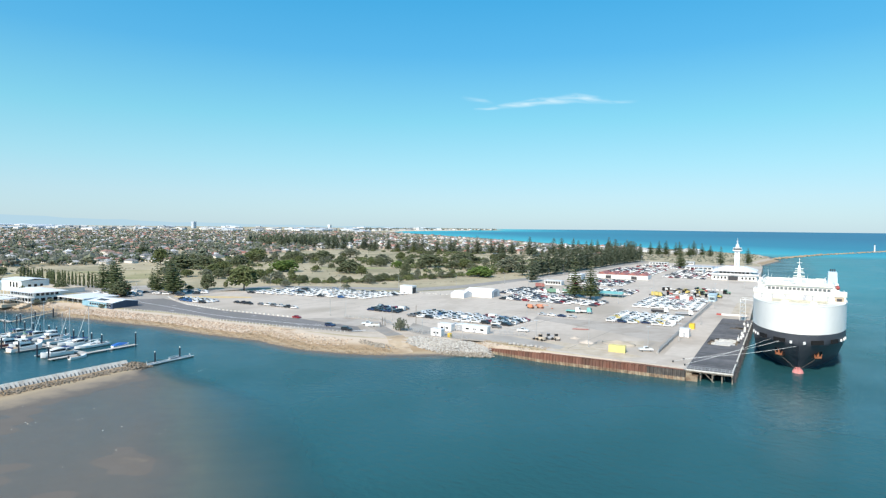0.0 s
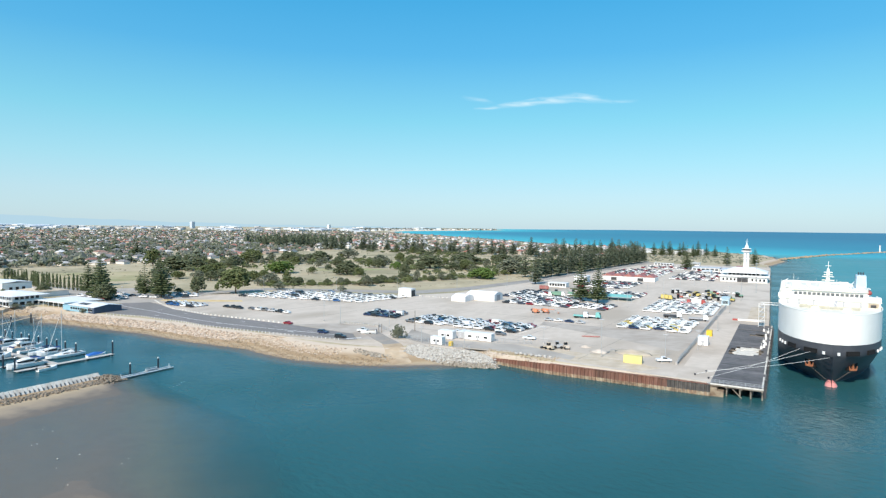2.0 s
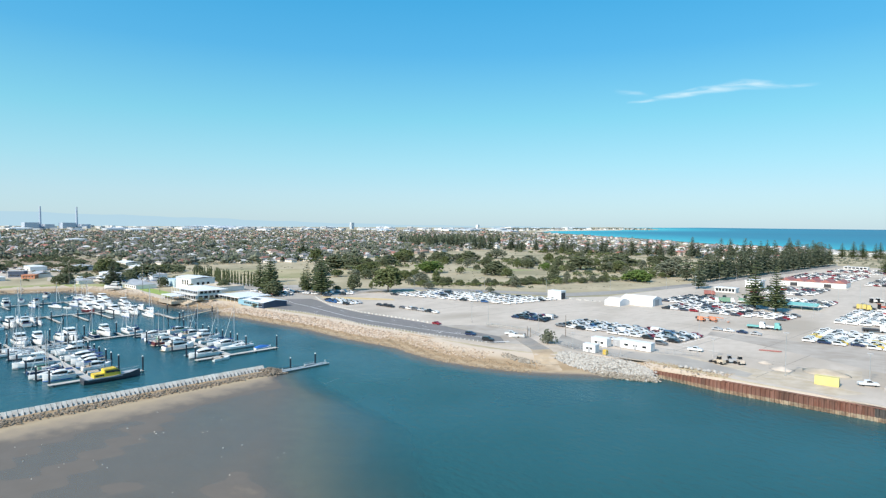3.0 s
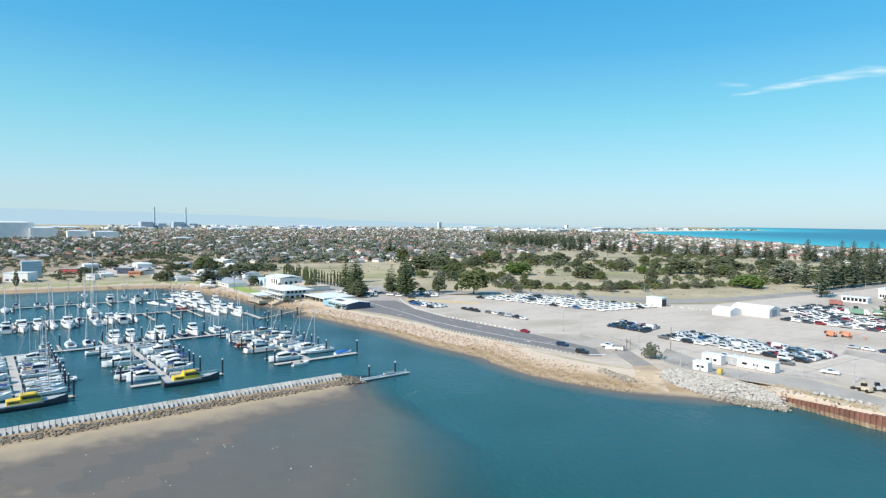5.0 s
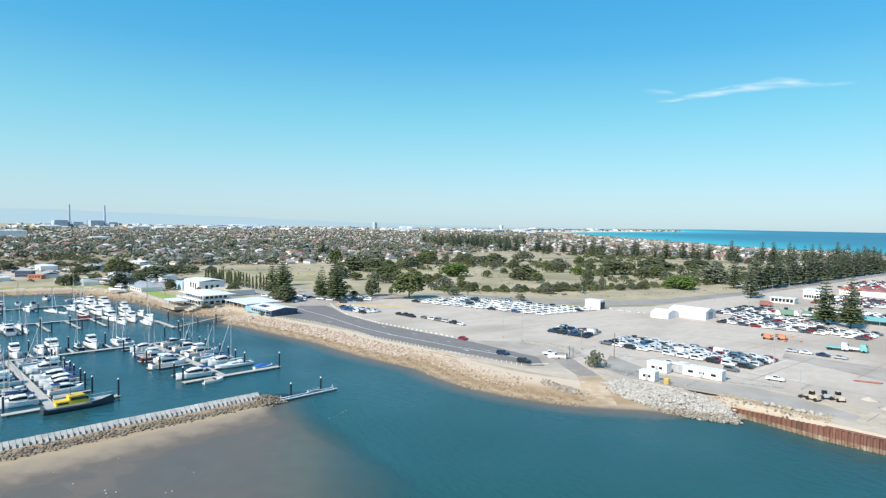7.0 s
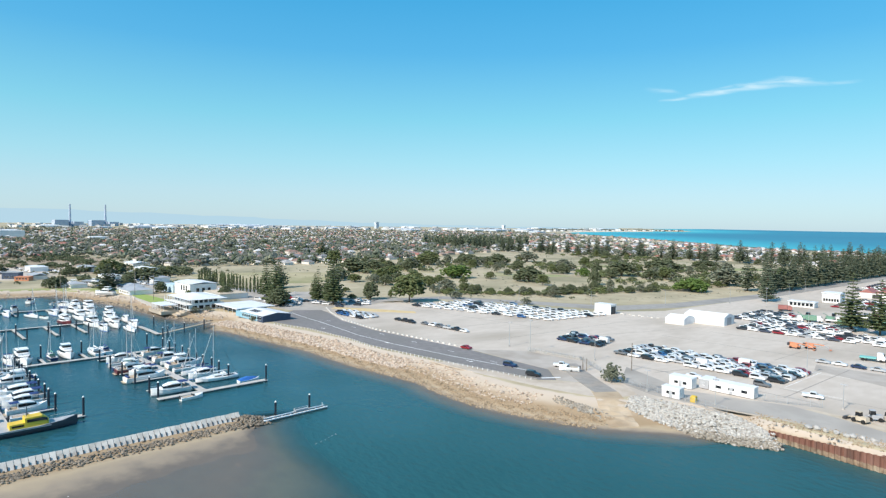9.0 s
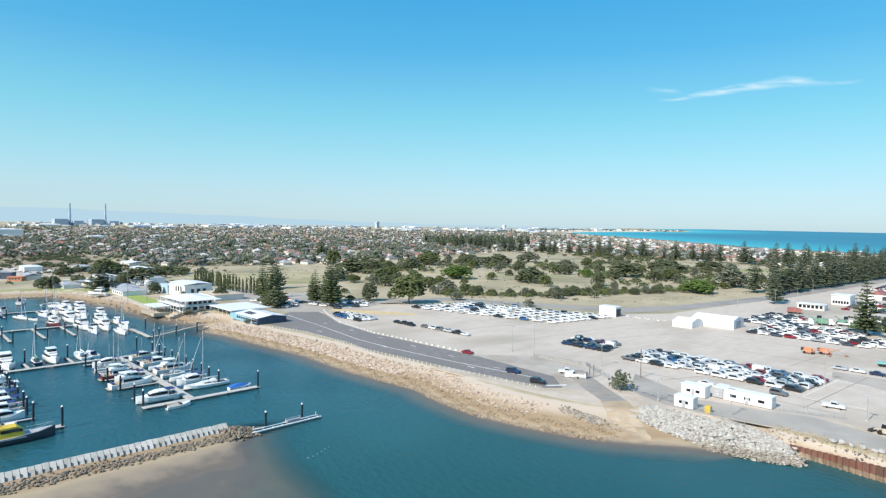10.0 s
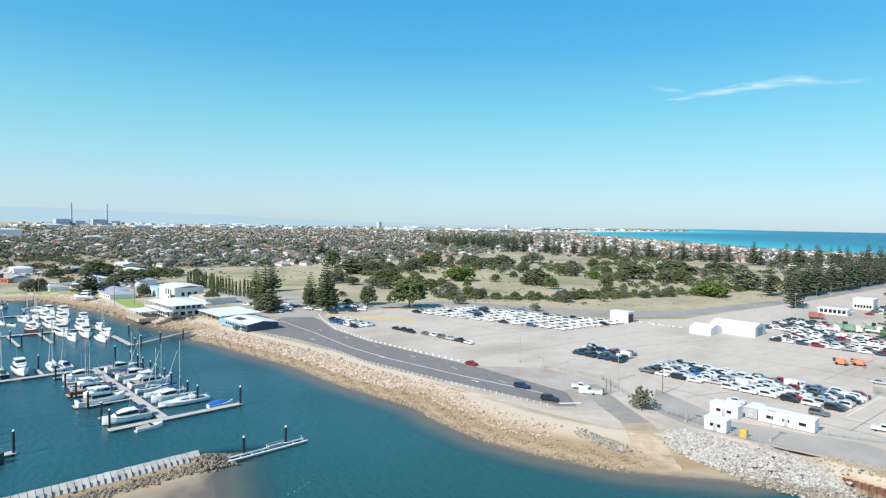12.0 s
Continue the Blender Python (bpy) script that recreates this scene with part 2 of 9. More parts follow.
M_YELLOWDULL = mat("dusty_yellow_paint", (0.62, 0.50, 0.14), 0.6, (0.55, 0.44, 0.16), 0.6)
M_REDDULL = mat("dusty_red_paint", (0.42, 0.08, 0.07), 0.6, (0.36, 0.09, 0.08), 0.6)
M_ORANGEDULL = mat("dusty_orange_paint", (0.62, 0.24, 0.12), 0.6, (0.54, 0.22, 0.12), 0.6)
M_ROCK = island_mat("bank_rock", [(0.36, 0.275, 0.21), (0.48, 0.385, 0.305), (0.57, 0.48, 0.395), (0.28, 0.21, 0.155)], 0.9, 1)
M_ROCKWHITE = island_mat("pale_quarry_rock", [(0.39, 0.37, 0.335), (0.49, 0.465, 0.43), (0.30, 0.275, 0.24), (0.55, 0.53, 0.49)], 0.9, 1)
M_ROCKDARK = island_mat("wet_dark_rock", [(0.12, 0.098, 0.074), (0.21, 0.172, 0.13), (0.30, 0.25, 0.195), (0.15, 0.122, 0.095)], 0.85, 1)
M_ROCKTOE = island_mat("weathered_toe_rock", [(0.18, 0.155, 0.12), (0.28, 0.245, 0.20), (0.38, 0.345, 0.29), (0.23, 0.195, 0.155)], 0.88, 1)
M_ROCKBEACH = island_mat("beach_stone", [(0.27, 0.20, 0.128), (0.35, 0.265, 0.175), (0.42, 0.33, 0.23), (0.22, 0.165, 0.108)], 0.9, 1)
M_PINE = island_mat("pine_foliage", [(0.085, 0.118, 0.055), (0.12, 0.15, 0.068), (0.16, 0.195, 0.095)], 0.8, 1, thin=0.35)
M_PINEGREY = island_mat("grey_pine_foliage", [(0.10, 0.128, 0.082), (0.14, 0.17, 0.11), (0.19, 0.22, 0.15)], 0.8, 1, thin=0.4)
# far greens greyed and lifted: distance haze is put into the colour
M_LEAFHAZE = island_mat("hazy_far_foliage", [(0.13, 0.148, 0.122), (0.17, 0.187, 0.158), (0.225, 0.24, 0.205)], 0.9, 1, thin=0.35)
M_LEAF = island_mat("tree_foliage", [(0.11, 0.14, 0.055), (0.15, 0.18, 0.072), (0.20, 0.225, 0.10)], 0.8, 1, thin=0.35)
M_LEAFDARK = island_mat("dark_tree_foliage", [(0.10, 0.122, 0.066), (0.135, 0.158, 0.086), (0.18, 0.20, 0.115)], 0.8, 1, thin=0.35)
M_LEAFBRIGHT = island_mat("bright_tree_foliage", [(0.075, 0.13, 0.03), (0.115, 0.18, 0.042), (0.155, 0.22, 0.06)], 0.8, 1, thin=0.25)
M_LEAFGREY = island_mat("grey_green_foliage", [(0.125, 0.14, 0.095), (0.18, 0.198, 0.138), (0.24, 0.255, 0.185)], 0.8, 1, thin=0.25)
M_BARK = mat("bark", (0.12, 0.09, 0.065), 0.9, (0.17, 0.13, 0.10), 2.0)
M_CARPAINT = paint_mat("car_paint")
M_GEL = mat("white_gelcoat", (0.84, 0.84, 0.83), 0.3, (0.79, 0.79, 0.78), 0.6)
M_MAST = mat("mast_aluminium", (0.66, 0.67, 0.68), 0.4, metal=0.3)
M_CANVAS = mat("sail_cover", (0.02, 0.05, 0.16), 0.8)
M_TEAK = mat("teak_deck", (0.40, 0.32, 0.23), 0.8, (0.46, 0.38, 0.29), 1.5)
# an even glow; haze over the hills is put into its colour
M_HAZE = glow("far_hills_haze_glow", (0.40, 0.575, 0.68), 1.0)
M_FARBLUE = mat("blue_grey_cladding", (0.36, 0.43, 0.53), 0.7, (0.42, 0.48, 0.57), 0.05)
M_PALEPAVE = mat("pale_worn_asphalt", (0.36, 0.33, 0.295), 0.9, (0.42, 0.385, 0.345), 0.2, 0.15, 2.0, color3=(0.29, 0.265, 0.235), scale3=0.05)
M_STREET = mat("street_asphalt", (0.29, 0.272, 0.252), 0.88, (0.34, 0.32, 0.295), 0.3, 0.15, 3.0, color3=(0.25, 0.235, 0.215), scale3=0.05)
M_FARWHITE = mat("far_white_walls", (0.75, 0.76, 0.77), 0.7, (0.66, 0.67, 0.69), 0.05)
M_FARMIX = island_mat("far_mixed_walls", [(0.62, 0.63, 0.64), (0.40, 0.41, 0.43), (0.70, 0.70, 0.70), (0.30, 0.31, 0.33), (0.52, 0.50, 0.48)], 0.7)
M_FARGREY = mat("far_grey_cladding", (0.50, 0.55, 0.61), 0.7, (0.44, 0.49, 0.55), 0.05)
M_HOUSEWALL = island_mat("house_walls", [(0.52, 0.48, 0.43), (0.40, 0.32, 0.27), (0.64, 0.61, 0.57), (0.45, 0.40, 0.35)], 0.8)
M_HOUSEROOF = island_mat("house_roofs", [(0.34, 0.15, 0.115), (0.26, 0.26, 0.27), (0.30, 0.19, 0.15), (0.46, 0.46, 0.46), (0.19, 0.19, 0.20), (0.28, 0.22, 0.19), (0.60, 0.60, 0.60), (0.24, 0.22, 0.21), (0.40, 0.20, 0.155), (0.36, 0.36, 0.37)], 0.7)
M_CARWHITE = island_mat("white_car_paint", [(0.80, 0.80, 0.80), (0.82, 0.82, 0.81), (0.74, 0.75, 0.76)], 0.3)
M_CARSFAR = island_mat("far_car_paint", [(0.80, 0.80, 0.80), (0.80, 0.80, 0.80), (0.04, 0.045, 0.055), (0.75, 0.75, 0.76), (0.30, 0.31, 0.33), (0.80, 0.80, 0.80), (0.06, 0.07, 0.10), (0.80, 0.80, 0.80), (0.13, 0.13, 0.14), (0.24, 0.02, 0.03)], 0.3)


# ---- mesh building ----
class MB:
    """Collects corners and faces of one mesh."""

    def __init__(self):
        self.v, self.f = [], []

    def add(self, vs, fs):
        k = len(self.v)
        self.v.extend(vs)
        self.f.extend([tuple(i + k for i in q) for q in fs])
        return self

    def box(self, x0, x1, y0, y1, z0, z1):
        vs = [(x, y, z) for z in (z0, z1) for x, y in ((x0, y0), (x1, y0), (x1, y1), (x0, y1))]
        return self.add(vs, [(3, 2, 1, 0), (4, 5, 6, 7), (0, 1, 5, 4), (1, 2, 6, 5), (2, 3, 7, 6), (3, 0, 4, 7)])

    def obox(self, x, y, z0, z1, w, l, rot=0.0, top=1.0):
        """A block turned by rot degrees round its own axis; top narrows it."""
        c, s = math.cos(radians(rot)), math.sin(radians(rot))
        vs = []
        for z, k in ((z0, 1), (z1, top)):
            for a, b in ((-w, -l), (w, -l), (w, l), (-w, l)):
                a, b = a / 2 * k, b / 2 * k
                vs.append((x + c * a - s * b, y + s * a + c * b, z))
        return self.add(vs, [(3, 2, 1, 0), (4, 5, 6, 7), (0, 1, 5, 4), (1, 2, 6, 5), (2, 3, 7, 6), (3, 0, 4, 7)])

    def prism(self, poly, z0, z1):
        n = len(poly)
        vs = [(x, y, z0) for x, y in poly] + [(x, y, z1) for x, y in poly]
        fs = [tuple(range(n - 1, -1, -1)), tuple(range(n, 2 * n))] + [(i, (i + 1) % n, n + (i + 1) % n, n + i) for i in range(n)]
        return self.add(vs, fs)

    def rings(self, rings, caps=True, closed=True):
        n = len(rings[0])
        vs = [p for r in rings for p in r]
        fs = []
        for k in range(len(rings) - 1):
            for i in range(n if closed else n - 1):
                j = (i + 1) % n
                fs.append((k * n + i, k * n + j, (k + 1) * n + j, (k + 1) * n + i))
        if caps:
            fs.append(tuple(range(n - 1, -1, -1)))
            fs.append(tuple(range((len(rings) - 1) * n, len(rings) * n)))
        return self.add(vs, fs)

    def cyl(self, x, y, z0, z1, r0, r1=None, n=8):
        r1 = r0 if r1 is None else r1
        ring = lambda r, z: [(x + r * math.cos(2 * math.pi * i / n), y + r * math.sin(2 * math.pi * i / n), z) for i in range(n)]
        return self.rings([ring(r0, z0), ring(max(r1, 0.001), z1)])

    def tube(self, a, b, r0, r1=None, n=6):
        a, b = Vector(a), Vector(b)
        r1 = r0 if r1 is None else r1
        d = (b - a).normalized()
        u = d.orthogonal().normalized()
        w = d.cross(u)
        ring = lambda p, r: [tuple(p + (u * math.cos(2 * math.pi * i / n) + w * math.sin(2 * math.pi * i / n)) * r) for i in range(n)]
        return self.rings([ring(a, r0), ring(b, r1)])

    def rock(self, x, y, z, r, rnd, flat=0.7):
        """A rough boulder of 20 faces."""
        t = 1.618
        base = ((-1, t, 0), (1, t, 0), (-1, -t, 0), (1, -t, 0), (0, -1, t), (0, 1, t), (0, -1, -t), (0, 1, -t), (t, 0, -1), (t, 0, 1), (-t, 0, -1), (-t, 0, 1))
        a = rnd.uniform(0, 6.28)
        c, s = math.cos(a), math.sin(a)
        sx, sy, sz = rnd.uniform(0.7, 1.3), rnd.uniform(0.7, 1.1), flat * rnd.uniform(0.7, 1.1)
        vs = []
        for p in base:
            k = r * rnd.uniform(0.75, 1.15) / 1.9
            px, py, pz = p[0] * k * sx, p[1] * k * sy, p[2] * k * sz
            vs.append((x + c * px - s * py, y + s * px + c * py, z + pz))
        return self.add(vs, [(0, 11, 5), (0, 5, 1), (0, 1, 7), (0, 7, 10), (0, 10, 11), (1, 5, 9), (5, 11, 4), (11, 10, 2), (10, 7, 6), (7, 1, 8),
                             (3, 9, 4), (3, 4, 2), (3, 2, 6), (3, 6, 8), (3, 8, 9), (4, 9, 5), (2, 4, 11), (6, 2, 10), (8, 6, 7), (9, 8, 1)])

    def clump(self, x, y, z, r, rnd, flat=0.75):
        """A small leafy tuft: eight faces of uneven size."""
        j = lambda: r * rnd.uniform(0.55, 1.25)
        a = rnd.uniform(0, 1.57)
        c, s = math.cos(a), math.sin(a)
        vs = []
        for p, q, w in ((1, 0, 0), (0, 1, 0), (-1, 0, 0), (0, -1, 0), (0, 0, 1), (0, 0, -1)):
            k = j()
            vs.append((x + (c * p - s * q) * k, y + (s * p + c * q) * k, z + w * k * flat))
        return self.add(vs, [(0, 1, 4), (1, 2, 4), (2, 3, 4), (3, 0, 4), (1, 0, 5), (2, 1, 5), (3, 2, 5), (0, 3, 5)])

    def sheet(self, poly, z):
        return self.add([(x, y, z) for x, y in poly], [tuple(range(len(poly)))])

    def mesh(self, name, material, smooth=False):
        me = bpy.data.meshes.new(name)
        me.from_pydata(self.v, [], self.f)
        me.materials.append(material)
        if smooth:
            me.polygons.foreach_set("use_smooth", [True] * len(me.polygons))
        me.update()
        return me


def part(name, mb, material, parent, label="", smooth=False):
    """One mesh object under a thing or a part."""
    me = mb if isinstance(mb, bpy.types.Mesh) else mb.mesh(name, material, smooth)
    ob = new(name, me)
    ob.parent = parent
    return tagged(ob, label)


def thing(name, m, label, category, group="", kind=""):
    """An Empty at the base of a thing that carries its parts."""
    ob = new(name)
    ob.empty_display_size = 0.5
    ob.matrix_basis = m
    return tagged(ob, label, category, group, kind)


def solid(name, mb, material, label, category, group="", kind="", smooth=False):
    return tagged(new(name, mb.mesh(name, material, smooth)), label, category, group, kind)


# ---- land and sea ----
G = 3.5  # level of the port's yard over the water
SHORE = [(-4900, -4900), (-1200, -1400), (-620, -360), (-520, -160), (-511, -102), (-499, -66), (-466, -57), (-424, -47), (-388, -45), (-345, -38), (-331, -31), (-312, -38),
         (-300, -35), (-277, -33.2), (-246, -30), (-215, -31), (-194, -29.4), (-181, -28.2), (-171, -30.8), (-161, -32), (-151, -32.5), (-143, -31.3), (-135, -29.5), (-127, -27), (-119, -24), (-112, -19), (-105, -13.5), (-91, -5), (-86, 3.4), (-63, -0.6), (-14.5, -0.6), (-14.5, 132), (-2, 132),
         (-12, 640), (-16, 720), (6, 894), (-10, 960), (-15, 1050), (-90, 1135), (-200, 1232), (-350, 1335), (-520, 1415), (-700, 1600), (-950, 1860), (-1320, 2180), (-1620, 2420), (-1900, 2620), (-2100, 2850), (-2180, 3080),
         (-2120, 3400), (-1990, 3680), (-1850, 3960), (-1960, 4200), (-2600, 4600), (-3300, 4900), (-4900, 4900)]


def shore_distance(X, Y):
    """Metres from the waterline, positive on land."""
    best = np.full(X.shape, 1e9)
    inside = np.zeros(X.shape, bool)
    for (ax, ay), (bx, by) in zip(SHORE, SHORE[1:] + SHORE[:1]):
        dx, dy = bx - ax, by - ay
        t = np.clip(((X - ax) * dx + (Y - ay) * dy) / (dx * dx + dy * dy), 0, 1)
        best = np.minimum(best, np.hypot(X - ax - t * dx, Y - ay - t * dy))
        if ay != by:
            inside ^= ((ay > Y) != (by > Y)) & (X < ax + (Y - ay) / (by - ay) * dx)
    return np.where(inside, best, -best)


def far_rise(X, Y):
    """The earth's far sheet, lifted a little towards the horizon."""
    d = np.hypot(X - 0, Y + 150)
    return np.clip((d - 1500) / 3400, 0, 1.5) ** 2 * 31


def height(X, Y):
    X, Y = np.asarray(X, float), np.asarray(Y, float)
    sd = shore_distance(X, Y)
    # width of the beach and bank: wide on the open shore, steep behind the walls
    steep = np.clip((X + 97) / 9, 0, 1) * np.clip((740 - Y) / 30, 0, 1) * (Y > -60)
    w = 17 * (1 - steep) + 1.2 * steep
    k = np.clip(sd / w, 0, 1)
    prof = np.interp(k, [0, 0.38, 0.55, 0.95, 1], [0, 1.1, 1.5, 3.3, G])
    wobble = 0.25 * np.sin(X * 0.9 + Y * 0.5) * np.sin(Y * 1.1 - X * 0.35) * (k > 0.1) * (k < 0.95) * (1 - steep)
    land = prof + wobble
    bed = np.maximum(np.where(sd > -9, sd * (0.17 + 0.6 * steep), -1.53 - 5.4 * steep + (sd + 9) * 0.4), -7)
    z = np.where(sd > 0, land, bed)
    # sand bar beside the groyne
    edge = (X + 160) * 0.56 + (Y + 95) * 0.83
    flat = np.clip(-edge, 0, 60)
    bar = -0.05 - 0.042 * np.maximum(edge, 0) + 0.0016 * flat + 0.026 * np.clip(-160 - X, 0, 13.5) + 0.13 * np.clip(-173.5 - X, 0, 5.5) - 0.3 * np.maximum(-182 - X, 0) - 0.09 * np.maximum(Y + 90, 0) + 0.24 * np.exp(-(((X + 101) / 9) ** 2 + ((Y + 134) / 6) ** 2))
    bar += 0.045 * np.sin(X * 0.11 + 1.0 + 0.05 * Y) * np.sin(Y * 0.09 - 0.04 * X) + 0.03 * np.sin(X * 0.31 + Y * 0.2) + 0.02 * np.sin(X * 0.53 - Y * 0.61)
    bar -= 0.13 * np.exp(-(((X + 148) / 13) ** 2 + ((Y + 118) / 9) ** 2)) + 0.10 * np.exp(-(((X + 128) / 9) ** 2 + ((Y + 138) / 16) ** 2))
    z = np.maximum(z, np.minimum(bar, 1.3))
    # the sandy slope down to the low end of the sheet pile wall
    wall_y, wall_z = np.interp(X, [-87, -64], [2.2, -1.8]), np.interp(X, [-87, -64], [2.1, 3.5])
    z = np.where((X > -93) & (X < -58) & (Y > wall_y) & (Y < 20), np.minimum(z, wall_z + 0.42 * (Y - wall_y)), z)
    z = np.where(sd > 60, G + np.clip((sd - 1100) / 4000, 0, 1) * 2, z)
    return z + np.where(sd > 0, far_rise(X, Y), 0)


def lines(*spans):
    out = []
    for a, b, step in spans:
        out += list(np.arange(a, b, step))
    return np.array(out)


def grid_mesh(name, xs, ys, zs, material):
    nx, ny = len(xs), len(ys)
    X, Y = np.meshgrid(xs, ys)
    co = np.stack([X.ravel(), Y.ravel(), zs.ravel()], 1)
    i = (np.arange(ny - 1)[:, None] * nx + np.arange(nx - 1)[None]).ravel()
    faces = np.stack([i, i + 1, i + nx + 1, i + nx], 1)
    me = bpy.data.meshes.new(name)
    me.from_pydata(co.tolist(), [], faces.tolist())
    me.materials.append(material)
    me.polygons.foreach_set("use_smooth", [True] * len(me.polygons))
    return me


def ground_material():
    """Dry ground; towards the water sand, then wet sand, by its height over the tide."""
    m = mat("dry_ground", (0.38, 0.32, 0.215), 0.95, (0.46, 0.395, 0.27), 0.12, 0.4, 0.8, color3=(0.26, 0.235, 0.145), scale3=0.012)
    nt = m.node_tree
    b = nt.nodes["Principled BSDF"]
    top = b.inputs["Base Color"].links[0].from_socket
    geo = nt.nodes.new("ShaderNodeNewGeometry")
    sep = nt.nodes.new("ShaderNodeSeparateXYZ")
    nt.links.new(geo.outputs["Position"], sep.inputs[0])
    n = nt.nodes.new("ShaderNodeTexNoise")
    n.inputs["Scale"].default_value, n.inputs["Detail"].default_value = 0.25, 6
    nt.links.new(geo.outputs["Position"], n.inputs["Vector"])
    add = nt.nodes.new("ShaderNodeMath")
    add.operation = "MULTIPLY_ADD"
    add.inputs[1].default_value, add.inputs[2].default_value = 0.34, -0.17
    nt.links.new(n.outputs[0], add.inputs[0])
    su = nt.nodes.new("ShaderNodeMath")
    nt.links.new(sep.outputs[2], su.inputs[0])
    nt.links.new(add.outputs[0], su.inputs[1])
    ramp = nt.nodes.new("ShaderNodeValToRGB")
    mr = nt.nodes.new("ShaderNodeMapRange")
    mr.inputs[1].default_value, mr.inputs[2].default_value = -3.0, 4.0
    nt.links.new(su.outputs[0], mr.inputs[0])
    nt.links.new(mr.outputs[0], ramp.inputs[0])
    el = ramp.color_ramp.elements
    stops = [(0.0, (0.24, 0.22, 0.17)), (0.36, (0.25, 0.215, 0.155)), (0.405, (0.175, 0.148, 0.122)), (0.44, (0.150, 0.125, 0.102)), (0.465, (0.29, 0.235, 0.175)), (0.50, (0.4, 0.318, 0.215)), (0.55, (0.333, 0.239, 0.143)), (0.64, (0.36, 0.265, 0.168)), (0.76, (0.47, 0.39, 0.305)), (0.90, (0.5, 0.425, 0.35))]
    while len(el) < len(stops):
        el.new(0.5)
    for e, (p, c) in zip(el, stops):
        e.position, e.color = p, (*c, 1)
    wet = nt.nodes.new("ShaderNodeMapRange")
    wet.inputs[1].default_value, wet.inputs[2].default_value, wet.inputs[3].default_value, wet.inputs[4].default_value = 0.05, 0.40, 0.62, 0.95
    nt.links.new(su.outputs[0], wet.inputs[0])
    nt.links.new(wet.outputs[0], b.inputs["Roughness"])
    mr2 = nt.nodes.new("ShaderNodeMapRange")
    mr2.inputs[1].default_value, mr2.inputs[2].default_value = 3.38, 3.46
    nt.links.new(sep.outputs[2], mr2.inputs[0])
    x = nt.nodes.new("ShaderNodeMix")
    x.data_type = "RGBA"
    nt.links.new(mr2.outputs[0], x.inputs[0])
    nt.links.new(ramp.outputs[0], x.inputs[6])
    nt.links.new(top, x.inputs[7])
    nt.links.new(x.outputs[2], b.inputs["Base Color"])
    return m


XS = lines((-4900, -1600, 150), (-1600, -560, 20), (-560, -340, 4), (-340, 20, 2), (20, 300, 10), (300, 4950, 150))
YS = lines((-4900, -500, 200), (-500, -180, 10), (-180, 20, 2), (20, 140, 6), (140, 1600, 20), (1600, 4950, 50))
GX, GY = np.meshgrid(XS, YS)
GZ = height(GX, GY)
ground = new("ground", grid_mesh("ground", XS, YS, GZ, ground_material()))
tagged(ground, "dry coastal land with sandy beach and bank", "ground", kind="structure")


